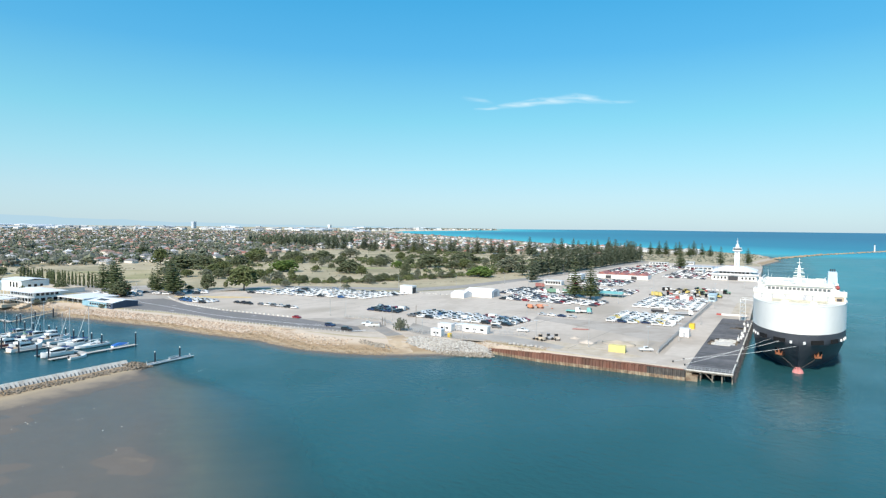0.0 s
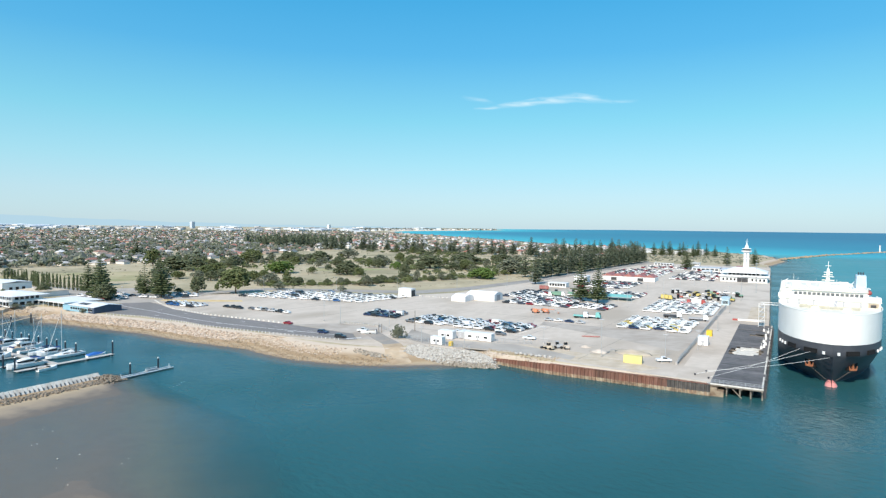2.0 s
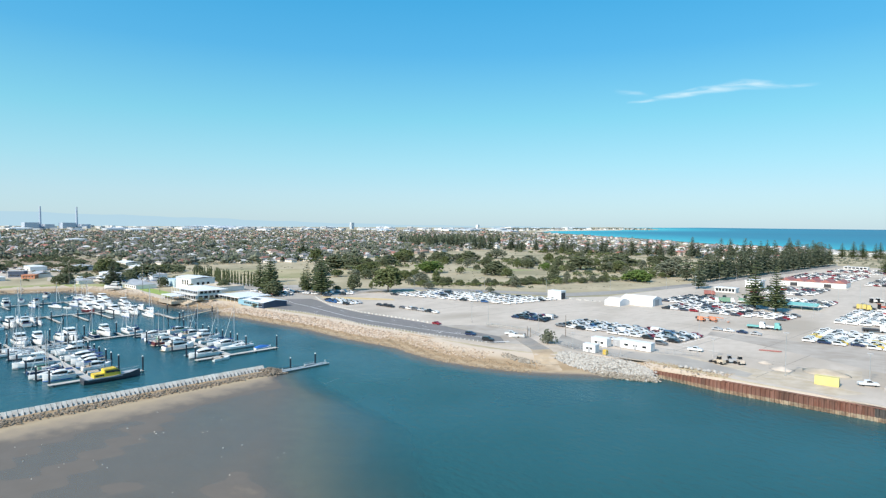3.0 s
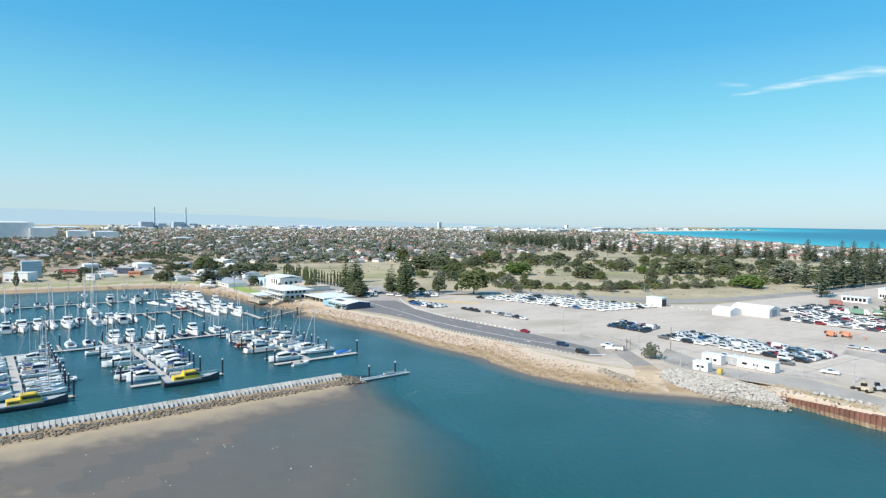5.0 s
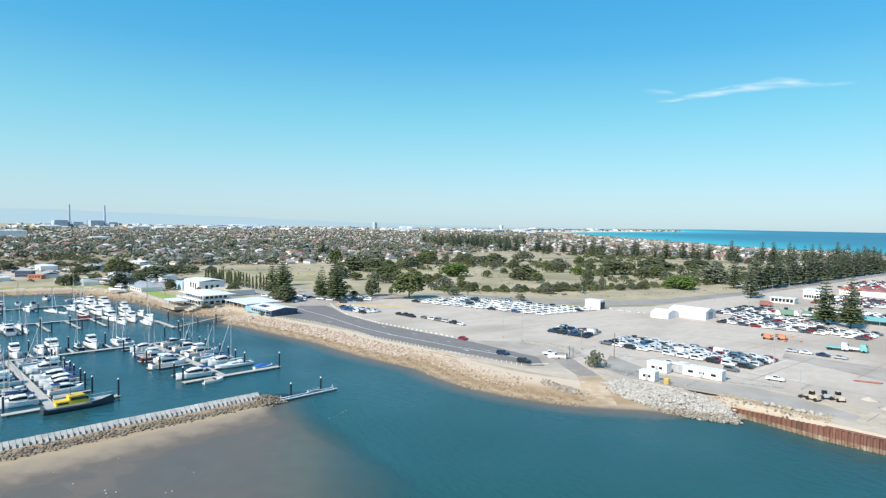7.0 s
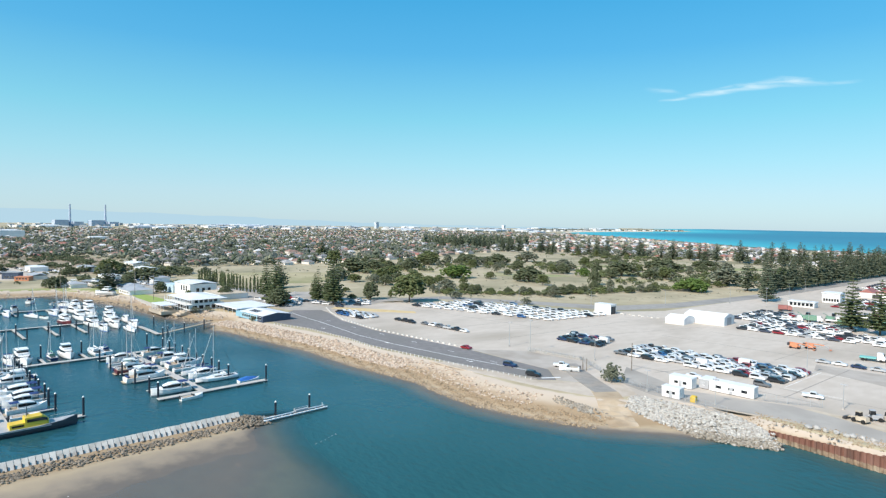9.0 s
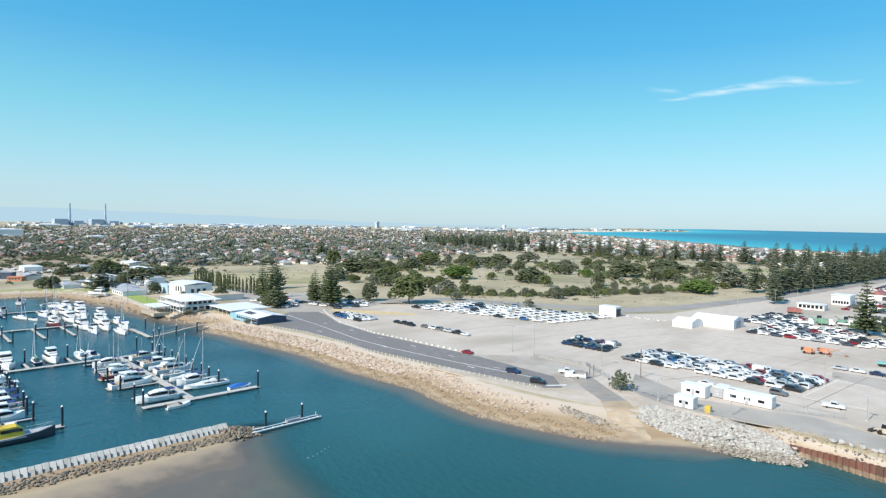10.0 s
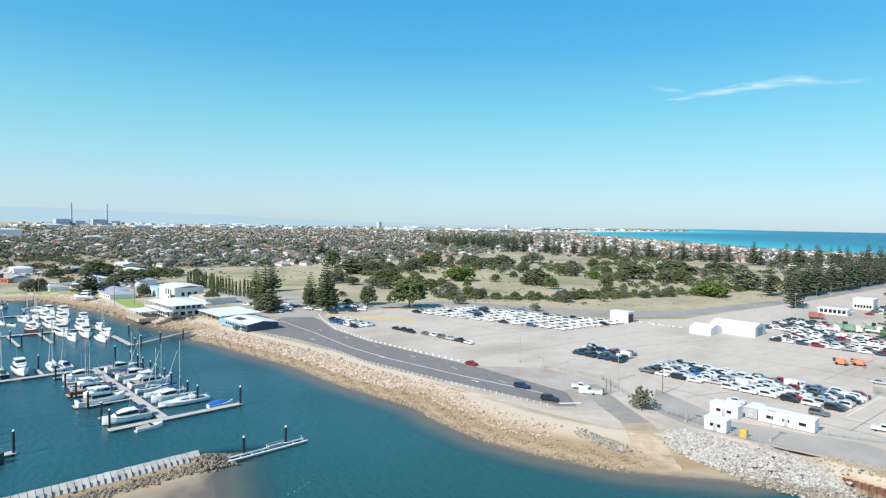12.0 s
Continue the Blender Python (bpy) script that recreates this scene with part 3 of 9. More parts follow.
def water_material():
    m = bpy.data.materials.new("sea_water")
    m.use_nodes = True
    nt = m.node_tree
    nt.nodes.remove(nt.nodes["Principled BSDF"])
    body, shine, clear = nt.nodes.new("ShaderNodeBsdfDiffuse"), nt.nodes.new("ShaderNodeBsdfGlossy"), nt.nodes.new("ShaderNodeBsdfTransparent")
    mix_shine, mix_clear = nt.nodes.new("ShaderNodeMixShader"), nt.nodes.new("ShaderNodeMixShader")
    geo = nt.nodes.new("ShaderNodeNewGeometry")
    sep = nt.nodes.new("ShaderNodeSeparateXYZ")
    nt.links.new(geo.outputs["Position"], sep.inputs[0])
    # harbour teal, turquoise shallows off the coast, deep blue gulf
    near = nt.nodes.new("ShaderNodeTexNoise")
    near.inputs["Scale"].default_value, near.inputs["Detail"].default_value = 0.012, 3
    nt.links.new(geo.outputs["Position"], near.inputs["Vector"])
    x1 = nt.nodes.new("ShaderNodeMix")
    x1.data_type = "RGBA"
    x1.inputs[6].default_value, x1.inputs[7].default_value = (0.017, 0.077, 0.090, 1), (0.027, 0.110, 0.118, 1)
    nt.links.new(near.outputs[0], x1.inputs[0])
    inner = nt.nodes.new("ShaderNodeMapRange")
    inner.inputs[1].default_value, inner.inputs[2].default_value = -150.0, -260.0
    nt.links.new(sep.outputs[0], inner.inputs[0])
    x0 = nt.nodes.new("ShaderNodeMix")
    x0.data_type = "RGBA"
    x0.inputs[7].default_value = (0.017, 0.080, 0.106, 1)
    nt.links.new(inner.outputs[0], x0.inputs[0])
    nt.links.new(x1.outputs[2], x0.inputs[6])
    off = nt.nodes.new("ShaderNodeAttribute")
    off.attribute_name = "offshore"
    ramp = nt.nodes.new("ShaderNodeValToRGB")
    el = ramp.color_ramp.elements
    tones = [(0.0, (0.10, 0.42, 0.47)), (0.08, (0.06, 0.35, 0.44)), (0.30, (0.048, 0.23, 0.33)), (1.0, (0.048, 0.18, 0.28))]
    while len(el) < len(tones):
        el.new(0.5)
    for e, (p, c) in zip(el, tones):
        e.position, e.color = p, (*c, 1)
    nt.links.new(off.outputs["Fac"], ramp.inputs[0])
    gulf = nt.nodes.new("ShaderNodeAttribute")
    gulf.attribute_name = "gulf"
    x2 = nt.nodes.new("ShaderNodeMix")
    x2.data_type = "RGBA"
    nt.links.new(gulf.outputs["Fac"], x2.inputs[0])
    nt.links.new(x0.outputs[2], x2.inputs[6])
    nt.links.new(ramp.outputs[0], x2.inputs[7])
    nt.links.new(x2.outputs[2], body.inputs["Color"])
    dep = nt.nodes.new("ShaderNodeAttribute")
    dep.attribute_name = "depth"
    mr = nt.nodes.new("ShaderNodeMapRange")
    mr.inputs[1].default_value, mr.inputs[2].default_value, mr.inputs[3].default_value, mr.inputs[4].default_value = 0.0, 1.6, 0.08, 1.0
    nt.links.new(dep.outputs["Fac"], mr.inputs[0])
    nt.links.new(mr.outputs[0], mix_clear.inputs[0])
    shine.inputs["Roughness"].default_value = 0.14
    face = nt.nodes.new("ShaderNodeLayerWeight")
    face.inputs["Blend"].default_value = 0.5
    fr = nt.nodes.new("ShaderNodeMapRange")
    fr.inputs[1].default_value, fr.inputs[2].default_value, fr.inputs[3].default_value, fr.inputs[4].default_value = 0.55, 0.92, 0.02, 0.44
    nt.links.new(face.outputs["Facing"], fr.inputs[0])
    calm = nt.nodes.new("ShaderNodeMapRange")
    calm.inputs[3].default_value, calm.inputs[4].default_value = 1.0, 0.12
    nt.links.new(gulf.outputs["Fac"], calm.inputs[0])
    less = nt.nodes.new("ShaderNodeMath")
    less.operation = "MULTIPLY"
    nt.links.new(fr.outputs[0], less.inputs[0])
    nt.links.new(calm.outputs[0], less.inputs[1])
    wind = nt.nodes.new("ShaderNodeTexNoise")
    wind.inputs["Scale"].default_value, wind.inputs["Detail"].default_value = 0.02, 4
    nt.links.new(geo.outputs["Position"], wind.inputs["Vector"])
    gust = nt.nodes.new("ShaderNodeMapRange")
    gust.inputs[1].default_value, gust.inputs[2].default_value, gust.inputs[3].default_value, gust.inputs[4].default_value = 0.35, 0.65, 0.72, 1.25
    nt.links.new(wind.outputs[0], gust.inputs[0])
    ruffle = nt.nodes.new("ShaderNodeMath")
    ruffle.operation = "MULTIPLY"
    nt.links.new(less.outputs[0], ruffle.inputs[0])
    nt.links.new(gust.outputs[0], ruffle.inputs[1])
    flat = nt.nodes.new("ShaderNodeMapRange")
    flat.inputs[1].default_value, flat.inputs[2].default_value, flat.inputs[3].default_value, flat.inputs[4].default_value = 0.0, 0.9, 0.22, 1.0
    nt.links.new(dep.outputs["Fac"], flat.inputs[0])
    film = nt.nodes.new("ShaderNodeMath")
    film.operation = "MULTIPLY"
    nt.links.new(ruffle.outputs[0], film.inputs[0])
    nt.links.new(flat.outputs[0], film.inputs[1])
    nt.links.new(film.outputs[0], mix_shine.inputs[0])
    nt.links.new(body.outputs[0], mix_clear.inputs[2])
    nt.links.new(clear.outputs[0], mix_clear.inputs[1])
    nt.links.new(mix_clear.outputs[0], mix_shine.inputs[1])
    nt.links.new(shine.outputs[0], mix_shine.inputs[2])
    nt.links.new(mix_shine.outputs[0], nt.nodes["Material Output"].inputs[0])
    w1 = nt.nodes.new("ShaderNodeTexNoise")
    w1.inputs["Scale"].default_value, w1.inputs["Detail"].default_value = 0.5, 8
    mp = nt.nodes.new("ShaderNodeMapping")
    mp.inputs["Scale"].default_value = (0.8, 1.3, 1)
    mp.inputs["Rotation"].default_value = (0, 0, radians(35))
    nt.links.new(geo.outputs["Position"], mp.inputs[0])
    nt.links.new(mp.outputs[0], w1.inputs["Vector"])
    bp = nt.nodes.new("ShaderNodeBump")
    bp.inputs["Strength"].default_value, bp.inputs["Distance"].default_value = 0.75, 0.55
    nt.links.new(w1.outputs[0], bp.inputs["Height"])
    nt.links.new(bp.outputs[0], shine.inputs["Normal"])
    nt.links.new(bp.outputs[0], body.inputs["Normal"])
    return m


SEA_Z = np.where(far_rise(GX, GY) > 0, far_rise(GX, GY), 0.0)
sea_me = grid_mesh("sea", XS, YS, SEA_Z, water_material())
SD = shore_distance(GX, GY)
for key, val in (("depth", np.clip(-GZ, 0, 10)), ("gulf", np.maximum(np.clip((GY - 880) / 320, 0, 1), np.clip((GX - 12) / 40, 0, 1) * np.clip((GY - 10) / 420, 0, 1) * 0.5)), ("offshore", np.clip(-SD / 1800, 0, 1))):
    at = sea_me.attributes.new(key, "FLOAT", "POINT")
    at.data.foreach_set("value", val.ravel().astype(np.float32))
sea = tagged(new("sea", sea_me), "teal harbour water opening to a blue gulf", "sea", kind="structure")

# paved and planted areas, each a thin sheet on the land
def area(name, poly, material, lift, label, category):
    mb = MB()
    mb.prism(poly, G - 0.3, G + lift)
    return tagged(new(name, mb.mesh(name, material)), label, category, kind="structure")


area("yard", [(-318, 10), (-258, 4), (-195, 6), (-178, 25), (-150, 27), (-146, 12), (-137, 2), (-125, -3), (-112, 2.5), (-92, 10), (-75, 9), (-62, 3), (-14.5, 0.5), (-14.5, 131), (-14, 300), (-18, 640), (-150, 640), (-165, 500),
              (-178, 320), (-195, 170), (-225, 128), (-275, 113), (-318, 86)], M_YARD, 0.02, "wide pale concrete port storage yard", "yard")
area("quay", [(-24.5, 2), (-14.6, 0.5), (-14.6, 131.9), (-2.3, 131.9), (-12.3, 640), (-36, 640), (-25, 200)], M_QUAY, 0.05, "sandy brown concrete quay apron along the wharf", "quay")
area("asphalt_road", [(-300, -15), (-271, -11.2), (-239, -11.2), (-223, -13.2), (-185, -10.2), (-149, -6), (-145.5, -2), (-155, 7), (-194, 10), (-221, 9.2), (-250, 8.2), (-282, 12.6), (-307, 21.5), (-318, 24), (-326, 12), (-314, -4)], M_ASPHALT, 0.06,
     "dark asphalt waterfront car park road", "road")
area("apron", [(-194, 10.7), (-155, 7.2), (-145.2, -2), (-137, 1.8), (-146.2, 11.8), (-150.2, 26.8), (-178, 24.8)], M_GREYPAVE, 0.04, "worn grey apron beside the road", "pavement")
area("street", [(-352, 34), (-342, 28), (-330, 60), (-312, 108), (-262, 133), (-214, 150), (-196, 190), (-178, 300), (-162, 500), (-150, 660), (-164, 660), (-176, 500), (-192, 300), (-208, 205), (-226, 165), (-268, 146), (-322, 120)],
     M_STREET, 0.05, "grey asphalt street behind the port yard", "road")


# ---- sheet pile wall and timber wharf ----
rnd = random.Random(5)
wall_line = [(-87, 2.2, 2.2), (-64, -1.8, 3.55), (-14.3, -1.8, 3.55)]
quay_wall = thing("quay_wall", pose(0, 0, 0), "rusty steel sheet pile sea wall with encrusted foot", "sea wall", kind="structure")


def sheet_profile(length):
    """One sheet pile pan, 1.2 m wide, its outline in plan."""
    return [(0, 0), (0.3, 0), (0.45, 0.32), (0.9, 0.32), (1.05, 0), (1.2, 0), (1.2, -0.08), (1.02, -0.08), (0.88, 0.24), (0.47, 0.24), (0.33, -0.08), (0, -0.08)]


def pile_mesh(z0, z1, material, name):
    mb = MB()
    mb.prism([(x, -y) for x, y in reversed(sheet_profile(1.2))], z0, z1)
    return mb.mesh(name, material)


for k, ((x0, y0, z0), (x1, y1, z1)) in enumerate(zip(wall_line, wall_line[1:])):
    L = math.hypot(x1 - x0, y1 - y0)
    n = int(L / 1.2)
    turn = math.degrees(math.atan2(y1 - y0, x1 - x0))
    full = [pile_mesh(1.1, 3.5, M_RUST, "sheet_pile"), pile_mesh(-1.5, 1.1, M_RUSTLOW, "pile_foot")] if k else None
    tarred = pile_mesh(1.1, 3.5, M_TARRED, "sheet_pile") if k else None
    for i in range(n):
        a = i / n
        x, y, zt = x0 + (x1 - x0) * a, y0 + (y1 - y0) * a, z0 + (z1 - z0) * a
        up = tarred if k and x > -27.5 else full[0] if k else pile_mesh(min(1.1, zt - 0.2), zt, M_RUST, "sheet_pile")
        ob = part("sheet_pile", up, M_RUST, quay_wall)
        ob.matrix_basis = pose(x, y, 0, 0, 0, turn)
        ob = part("pile_foot", full[1] if k else pile_mesh(-1.5, min(1.1, zt - 0.2), M_RUSTLOW, "pile_foot"), M_RUSTLOW, quay_wall)
        ob.matrix_basis = pose(x, y, 0, 0, 0, turn)
cap = MB()
cap.box(-64, -14.6, -2.1, -1.2, 3.42, 3.62)
part("capping_beam", cap, M_RUST, quay_wall, "rusty capping beam")

wharf = thing("wharf", pose(0, 0, 0), "dark timber wharf deck on weathered piles", "wharf", kind="structure")
# deck boards run across the wharf; a square opening is left where the old deck is broken up
board = {}
GAPS = ((50, 53, -13.2, -5.0), (53, 58, -13.6, -2.6), (58, 63, -13.2, -2.0), (63, 67, -11.5, -3.0), (67, 69, -7.2, -4.0), (84, 86, -4.5, -1.5), (97, 101, -8.6, -1.2), (101, 104, -6.4, -1.2))
for i in range(0, 131):
    y = i
    spans = [(-14.4, -0.2)]
    for g0, g1, xa, xb in GAPS:
        if g0 <= i < g1:
            j = round(rnd.uniform(-0.5, 0.5)) * 0.8
            spans = [(-14.4, xa + j), (xb - j, -0.2)]
    if 112 <= i < 114:
        spans = []
    for a, b in spans:
        key = (a, b)
        if key not in board:
            mb = MB()
            mb.box(a, b, 0.02, 0.96, 3.30, 3.52)
            board[key] = mb.mesh("plank", M_TIMBER)
        ob = part("plank", board[key], M_TIMBER, wharf)
        ob.matrix_basis = pose(0, y, rnd.uniform(-0.02, 0.02))
mb = MB()
for y in range(0, 131, 5):
    mb.box(-14.4, -0.3, y, y + 0.4, 2.75, 3.28)
for x in (-14.2, -10, -6, -0.6):
    mb.box(x - 0.2, x + 0.2, 0.1, 130, 2.35, 2.74)
part("deck_beams", mb, M_PILE, wharf)
pile_me = MB().cyl(0, 0, -3.5, 2.9, 0.24, n=8).mesh("pile", M_PILE)
for y in range(1, 131, 5):
    for x in (-13.5, -10, -6.5, -3.4, -0.6):
        ob = part("pile", pile_me, M_PILE, wharf)
        ob.matrix_basis = pose(x + rnd.uniform(-0.2, 0.2), y + rnd.uniform(-0.2, 0.2), 0, rnd.uniform(-1, 1), rnd.uniform(-1, 1), 0)
mb = MB()
for x in (-8.5,):
    mb.tube((x, 0.6, 2.5), (x + 3.2, 0.6, -0.6), 0.14)
part("brace", mb, M_PILE, wharf)
part("end_beam", MB().box(-14.4, -0.2, -0.22, -0.03, 3.18, 3.60), M_RUBBLE, wharf, "pale beam across the end of the deck")
mb = MB()
for y in range(4, 128, 8):
    mb.box(-0.2, 0.35, y, y + 0.5, -0.6, 3.6)
part("fender_posts", mb, M_DARK, wharf)
mb = MB()
for i in range(26):
    x, y = rnd.uniform(-11.6, -3.2), rnd.uniform(51, 67)
    mb.obox(x, y, 2.9, 3.2 + rnd.uniform(0, 0.35), rnd.uniform(0.8, 3.0), rnd.uniform(0.6, 2.4), rnd.uniform(-30, 30), 0.9)
mb.box(-11.4, -3.6, 53.5, 58, 2.85, 3.36).box(-11.2, -4.4, 58.6, 62.4, 2.85, 3.30).box(-10.2, -3.8, 63, 66.5, 2.85, 3.38)
part("broken_slab", mb, M_RUBBLE, wharf, "pale broken concrete in the deck opening")
# edge clutter beside the ship: kerb, ladders, bollards, service posts
mb = MB()
for i in range(26):
    if i % 7 == 3:
        continue
    mb.box(-0.75, -0.35, 1 + i * 5, 5.4 + i * 5, 3.54, 3.86)
part("edge_kerb", mb, M_RUBBLE, wharf, "pale weathered timber kerb")
for y in (18, 47, 74, 102):
    lad = MB().box(-0.15, -0.08, y, y + 0.08, -0.5, 4.4).box(-0.15, -0.08, y + 0.6, y + 0.68, -0.5, 4.4)
    for k in range(14):
        lad.box(-0.14, -0.09, y, y + 0.68, -0.2 + k * 0.32, -0.14 + k * 0.32)
    part("ladder", lad, M_STEEL, wharf)
for x, y, h in ((-3.0, 66, 2.4), (-2.2, 70, 3.0), (-1.8, 76, 2.2), (-2.6, 82, 1.6), (-2.0, 90, 2.6), (-2.2, 96, 3.4), (-1.6, 108, 2.4), (-3.4, 112, 1.8)):
    t = thing("service_post", pose(x, y, 3.5), "white painted service post at the wharf edge", "post", "wharf service posts")
    part("pole", MB().cyl(0, 0, 0, h, 0.10, 0.08, n=7), M_WHITE, t)
    part("cabinet", MB().box(-0.4, 0.4, -0.3, 0.3, 0.0, 1.1 + 0.2 * (h - 2)), M_WHITE, t)
gw = thing("gangway_tower", pose(-5.0, 128, 3.5), "tall white gangway tower standing on the quay", "gangway")
for dx in (-1.2, 1.2):
    for dy in (-1.2, 1.2):
        part("leg", MB().box(dx - 0.1, dx + 0.1, dy - 0.1, dy + 0.1, 0, 11), M_WHITE, gw)
for k in range(5):
    z = 0.3 + k * 2.2
    part("platform", MB().box(-1.3, 1.3, -1.3, 1.3, z, z + 0.12), M_STEEL, gw)
    part("stair_flight", MB().tube((-1.0, -1.2 if k % 2 else 1.2, z), (1.0, -1.2 if k % 2 else 1.2, z + 2.2), 0.12, n=4), M_WHITE, gw)
part("bridge_span", MB().box(-0.6, 7.6, -0.6, 0.6, 10.6, 10.8).box(-0.6, 7.6, -0.62, -0.56, 11.6, 11.7).box(-0.6, 7.6, 0.56, 0.62, 11.6, 11.7), M_WHITE, gw)
# rail along the open end of the deck
rail = thing("guard_rail", pose(0, 0, 0), "grey steel guard rail along the wharf end", "railing")
post = MB().box(-0.04, 0.04, -0.04, 0.04, 3.5, 4.65).mesh("post", M_STEEL)
for i in range(13):
    part("post", post, M_STEEL, rail).matrix_basis = pose(-14.2 + i * 1.16, 0.35, 0)
for z in (3.95, 4.3, 4.65):
    part("rail", MB().box(-14.2, -0.2, 0.31, 0.39, z - 0.035, z + 0.035), M_STEEL, rail)
quay_face = MB()
quay_face.prism([(-14.6, 131.6), (-1.8, 131.6), (-11.8, 640), (-14.8, 640)], -3, 3.56)
solid("quay_block", quay_face, M_QUAY, "long concrete quay block along the berth", "quay", kind="structure")
solid("wharf_backing", MB().box(-15.2, -14.45, -1.2, 131.6, -3, 3.5), M_CAP, "dark concrete retaining wall behind the wharf piles", "wall", kind="structure")
solid("end_block", MB().box(-14.2, -10.6, -1.4, 3.2, -2, 1.7).box(-14.2, -12.4, -1.2, 3.0, 1.7, 2.4), M_RUSTLOW, "brown stained concrete block under the wharf corner", "concrete block")

# ---- the car carrier ----
SHIP_X, SHIP_Y, HB = 17.9, 28.0, 15.4


def half_beam(s, z):
    """Half the ship's width at s metres from the bow, z metres over the water."""
    f = min(1, max(0, z / 10.6))
    stem = 6.5 * (1 - f) ** 1.2 + 0.5 * (1 - min(1, z / 22))
    run = 56 * (1 - f) + 30 * f
    k = min(1, max(0, (s - stem) / run))
    blunt = 0.95 * (1 - f) + 0.5 * f
    w = HB * (1 - (1 - k) ** 2) ** blunt
    if s > 126:
        w *= 1 - 0.10 * ((s - 126) / 18) ** 2
    return max(w, 0.02)


STATIONS = [0, 0.6, 1.3, 2.2, 3.4, 5, 6.6, 8, 10, 12.5, 15.5, 19, 23, 27, 31, 36, 42, 50, 60, 72, 86, 104, 120, 130, 138, 144]


def hull_band(levels):
    mb = MB()
    for side in (-1, 1):
        rings = [[(side * half_beam(s, z), s, z) for s in STATIONS] for z in levels]
        if side > 0:
            rings = rings[::-1]
        mb.rings(rings, caps=False, closed=False)
    a, b = levels[0], levels[-1]
    L = STATIONS[-1]
    wa, wb = half_beam(L, a), half_beam(L, b)
    mb.add([(-wa, L, a), (wa, L, a), (wb, L, b), (-wb, L, b)], [(0, 1, 2, 3)])
    return mb


ship = thing("car_carrier", pose(SHIP_X, SHIP_Y, 0), "white and black car carrier ship moored at the wharf", "ship")
part("lower_hull", hull_band([-3, 0, 1.5, 3, 5, 7, 8.5, 9.6, 10.6, 12, 13.8]), M_SHIPDARK, ship, "black lower hull", True)
part("upper_hull", hull_band([13.8, 15.5, 17, 19, 21, 22.6, 23.2]), M_SHIPWHITE, ship, "white slab sided upper hull", True)
deck = MB()
deck.add([(-half_beam(s, 23), s, 22.5) for s in STATIONS] + [(half_beam(s, 23), s, 22.5) for s in reversed(STATIONS)], [tuple(range(2 * len(STATIONS)))])
part("weather_deck", deck, M_SHIPDECK, ship)
rim = MB()
for side in (-1, 1):
    for s0, s1 in zip(STATIONS[:-6], STATIONS[1:-5]):
        rim.tube((side * half_beam(s0, 23), s0, 23.45), (side * half_beam(s1, 23), s1, 23.45), 0.16, n=5)
part("bulwark_rail", rim, M_SHIPWHITE, ship)
bulb = MB()
rings = []
for a, r in ((0, 0.05), (0.3, 1.1), (0.9, 1.6), (2.0, 1.8), (3.5, 1.55), (5.0, 1.1), (6.5, 0.6), (7.6, 0.3)):
    rings.append([(r * 1.05 * math.cos(t * math.pi / 6), a + 1.4, -0.95 + 0.27 * a + r * math.sin(t * math.pi / 6)) for t in range(12)])
bulb.rings(rings[::-1])
part("bulbous_bow", bulb, M_PINK, ship, "faded pink bulbous bow", True)


def at_hull(xx, z):
    """How far from the bow the side has the half width xx, and its turn there."""
    s = next(q / 10 for q in range(0, 900) if half_beam(q / 10, z) >= abs(xx))
    return s, math.degrees(math.atan2(half_beam(s + 1, z) - half_beam(s - 1, z), 2))


# mooring openings in the black band, each with a pale rim
# black blocks on the hull stand in for the shade inside them
for xx in (-11.0, -5.9, 5.4, 10.6):
    s, turn = at_hull(xx, 11.2)
    m = pose(xx, s - 0.1, 0, 0, 0, (90 - turn) * (1 if xx > 0 else -1))
    o = part("mooring_opening", MB().obox(0, 0, 10.5, 11.9, 4.2, 0.8), M_VOID, ship)
    o.matrix_basis = m
for xx in (-14.4, -13.7, -12.9, 12.9, 13.9, 14.5, 1.6, -2.4):
    s, turn = at_hull(xx, 11.0)
    part("fairlead", MB().cyl(xx, s - 0.1, 10.5, 11.4, 0.42, 0.42, n=8), M_WHITE, ship)
for side in (-1, 1):
    s = next(q / 10 for q in range(0, 700) if half_beam(q / 10, 6.5) >= 5.8)
    an = MB()
    an.box(-0.22, 0.22, -0.5, 0.1, 5.2, 7.6)
    an.box(-1.1, 1.1, -0.55, 0.0, 5.0, 5.6)
    an.tube((-1.1, -0.3, 5.2), (-1.35, -0.4, 6.5), 0.2, 0.1)
    an.tube((1.1, -0.3, 5.2), (1.35, -0.4, 6.5), 0.2, 0.1)
    o = part("anchor", an, M_ANCHOR, ship, "rusty orange anchor")
    o.matrix_basis = pose(side * 5.8, s - 0.5, 0, 0, 0, side * 35)
    # a black block stands in for the shade of the pocket
    pk = part("anchor_pocket", MB().obox(0, 0.35, 4.9, 8.4, 3.4, 0.7), M_VOID, ship)
    pk.matrix_basis = pose(side * 5.8, s - 0.45, 0, 0, 0, side * 35)
    part("anchor_chain", MB().tube((side * 5.6, s - 0.8, 5.0), (side * 0.25, 3.4, 1.0), 0.06, n=5), M_CHAIN, ship)


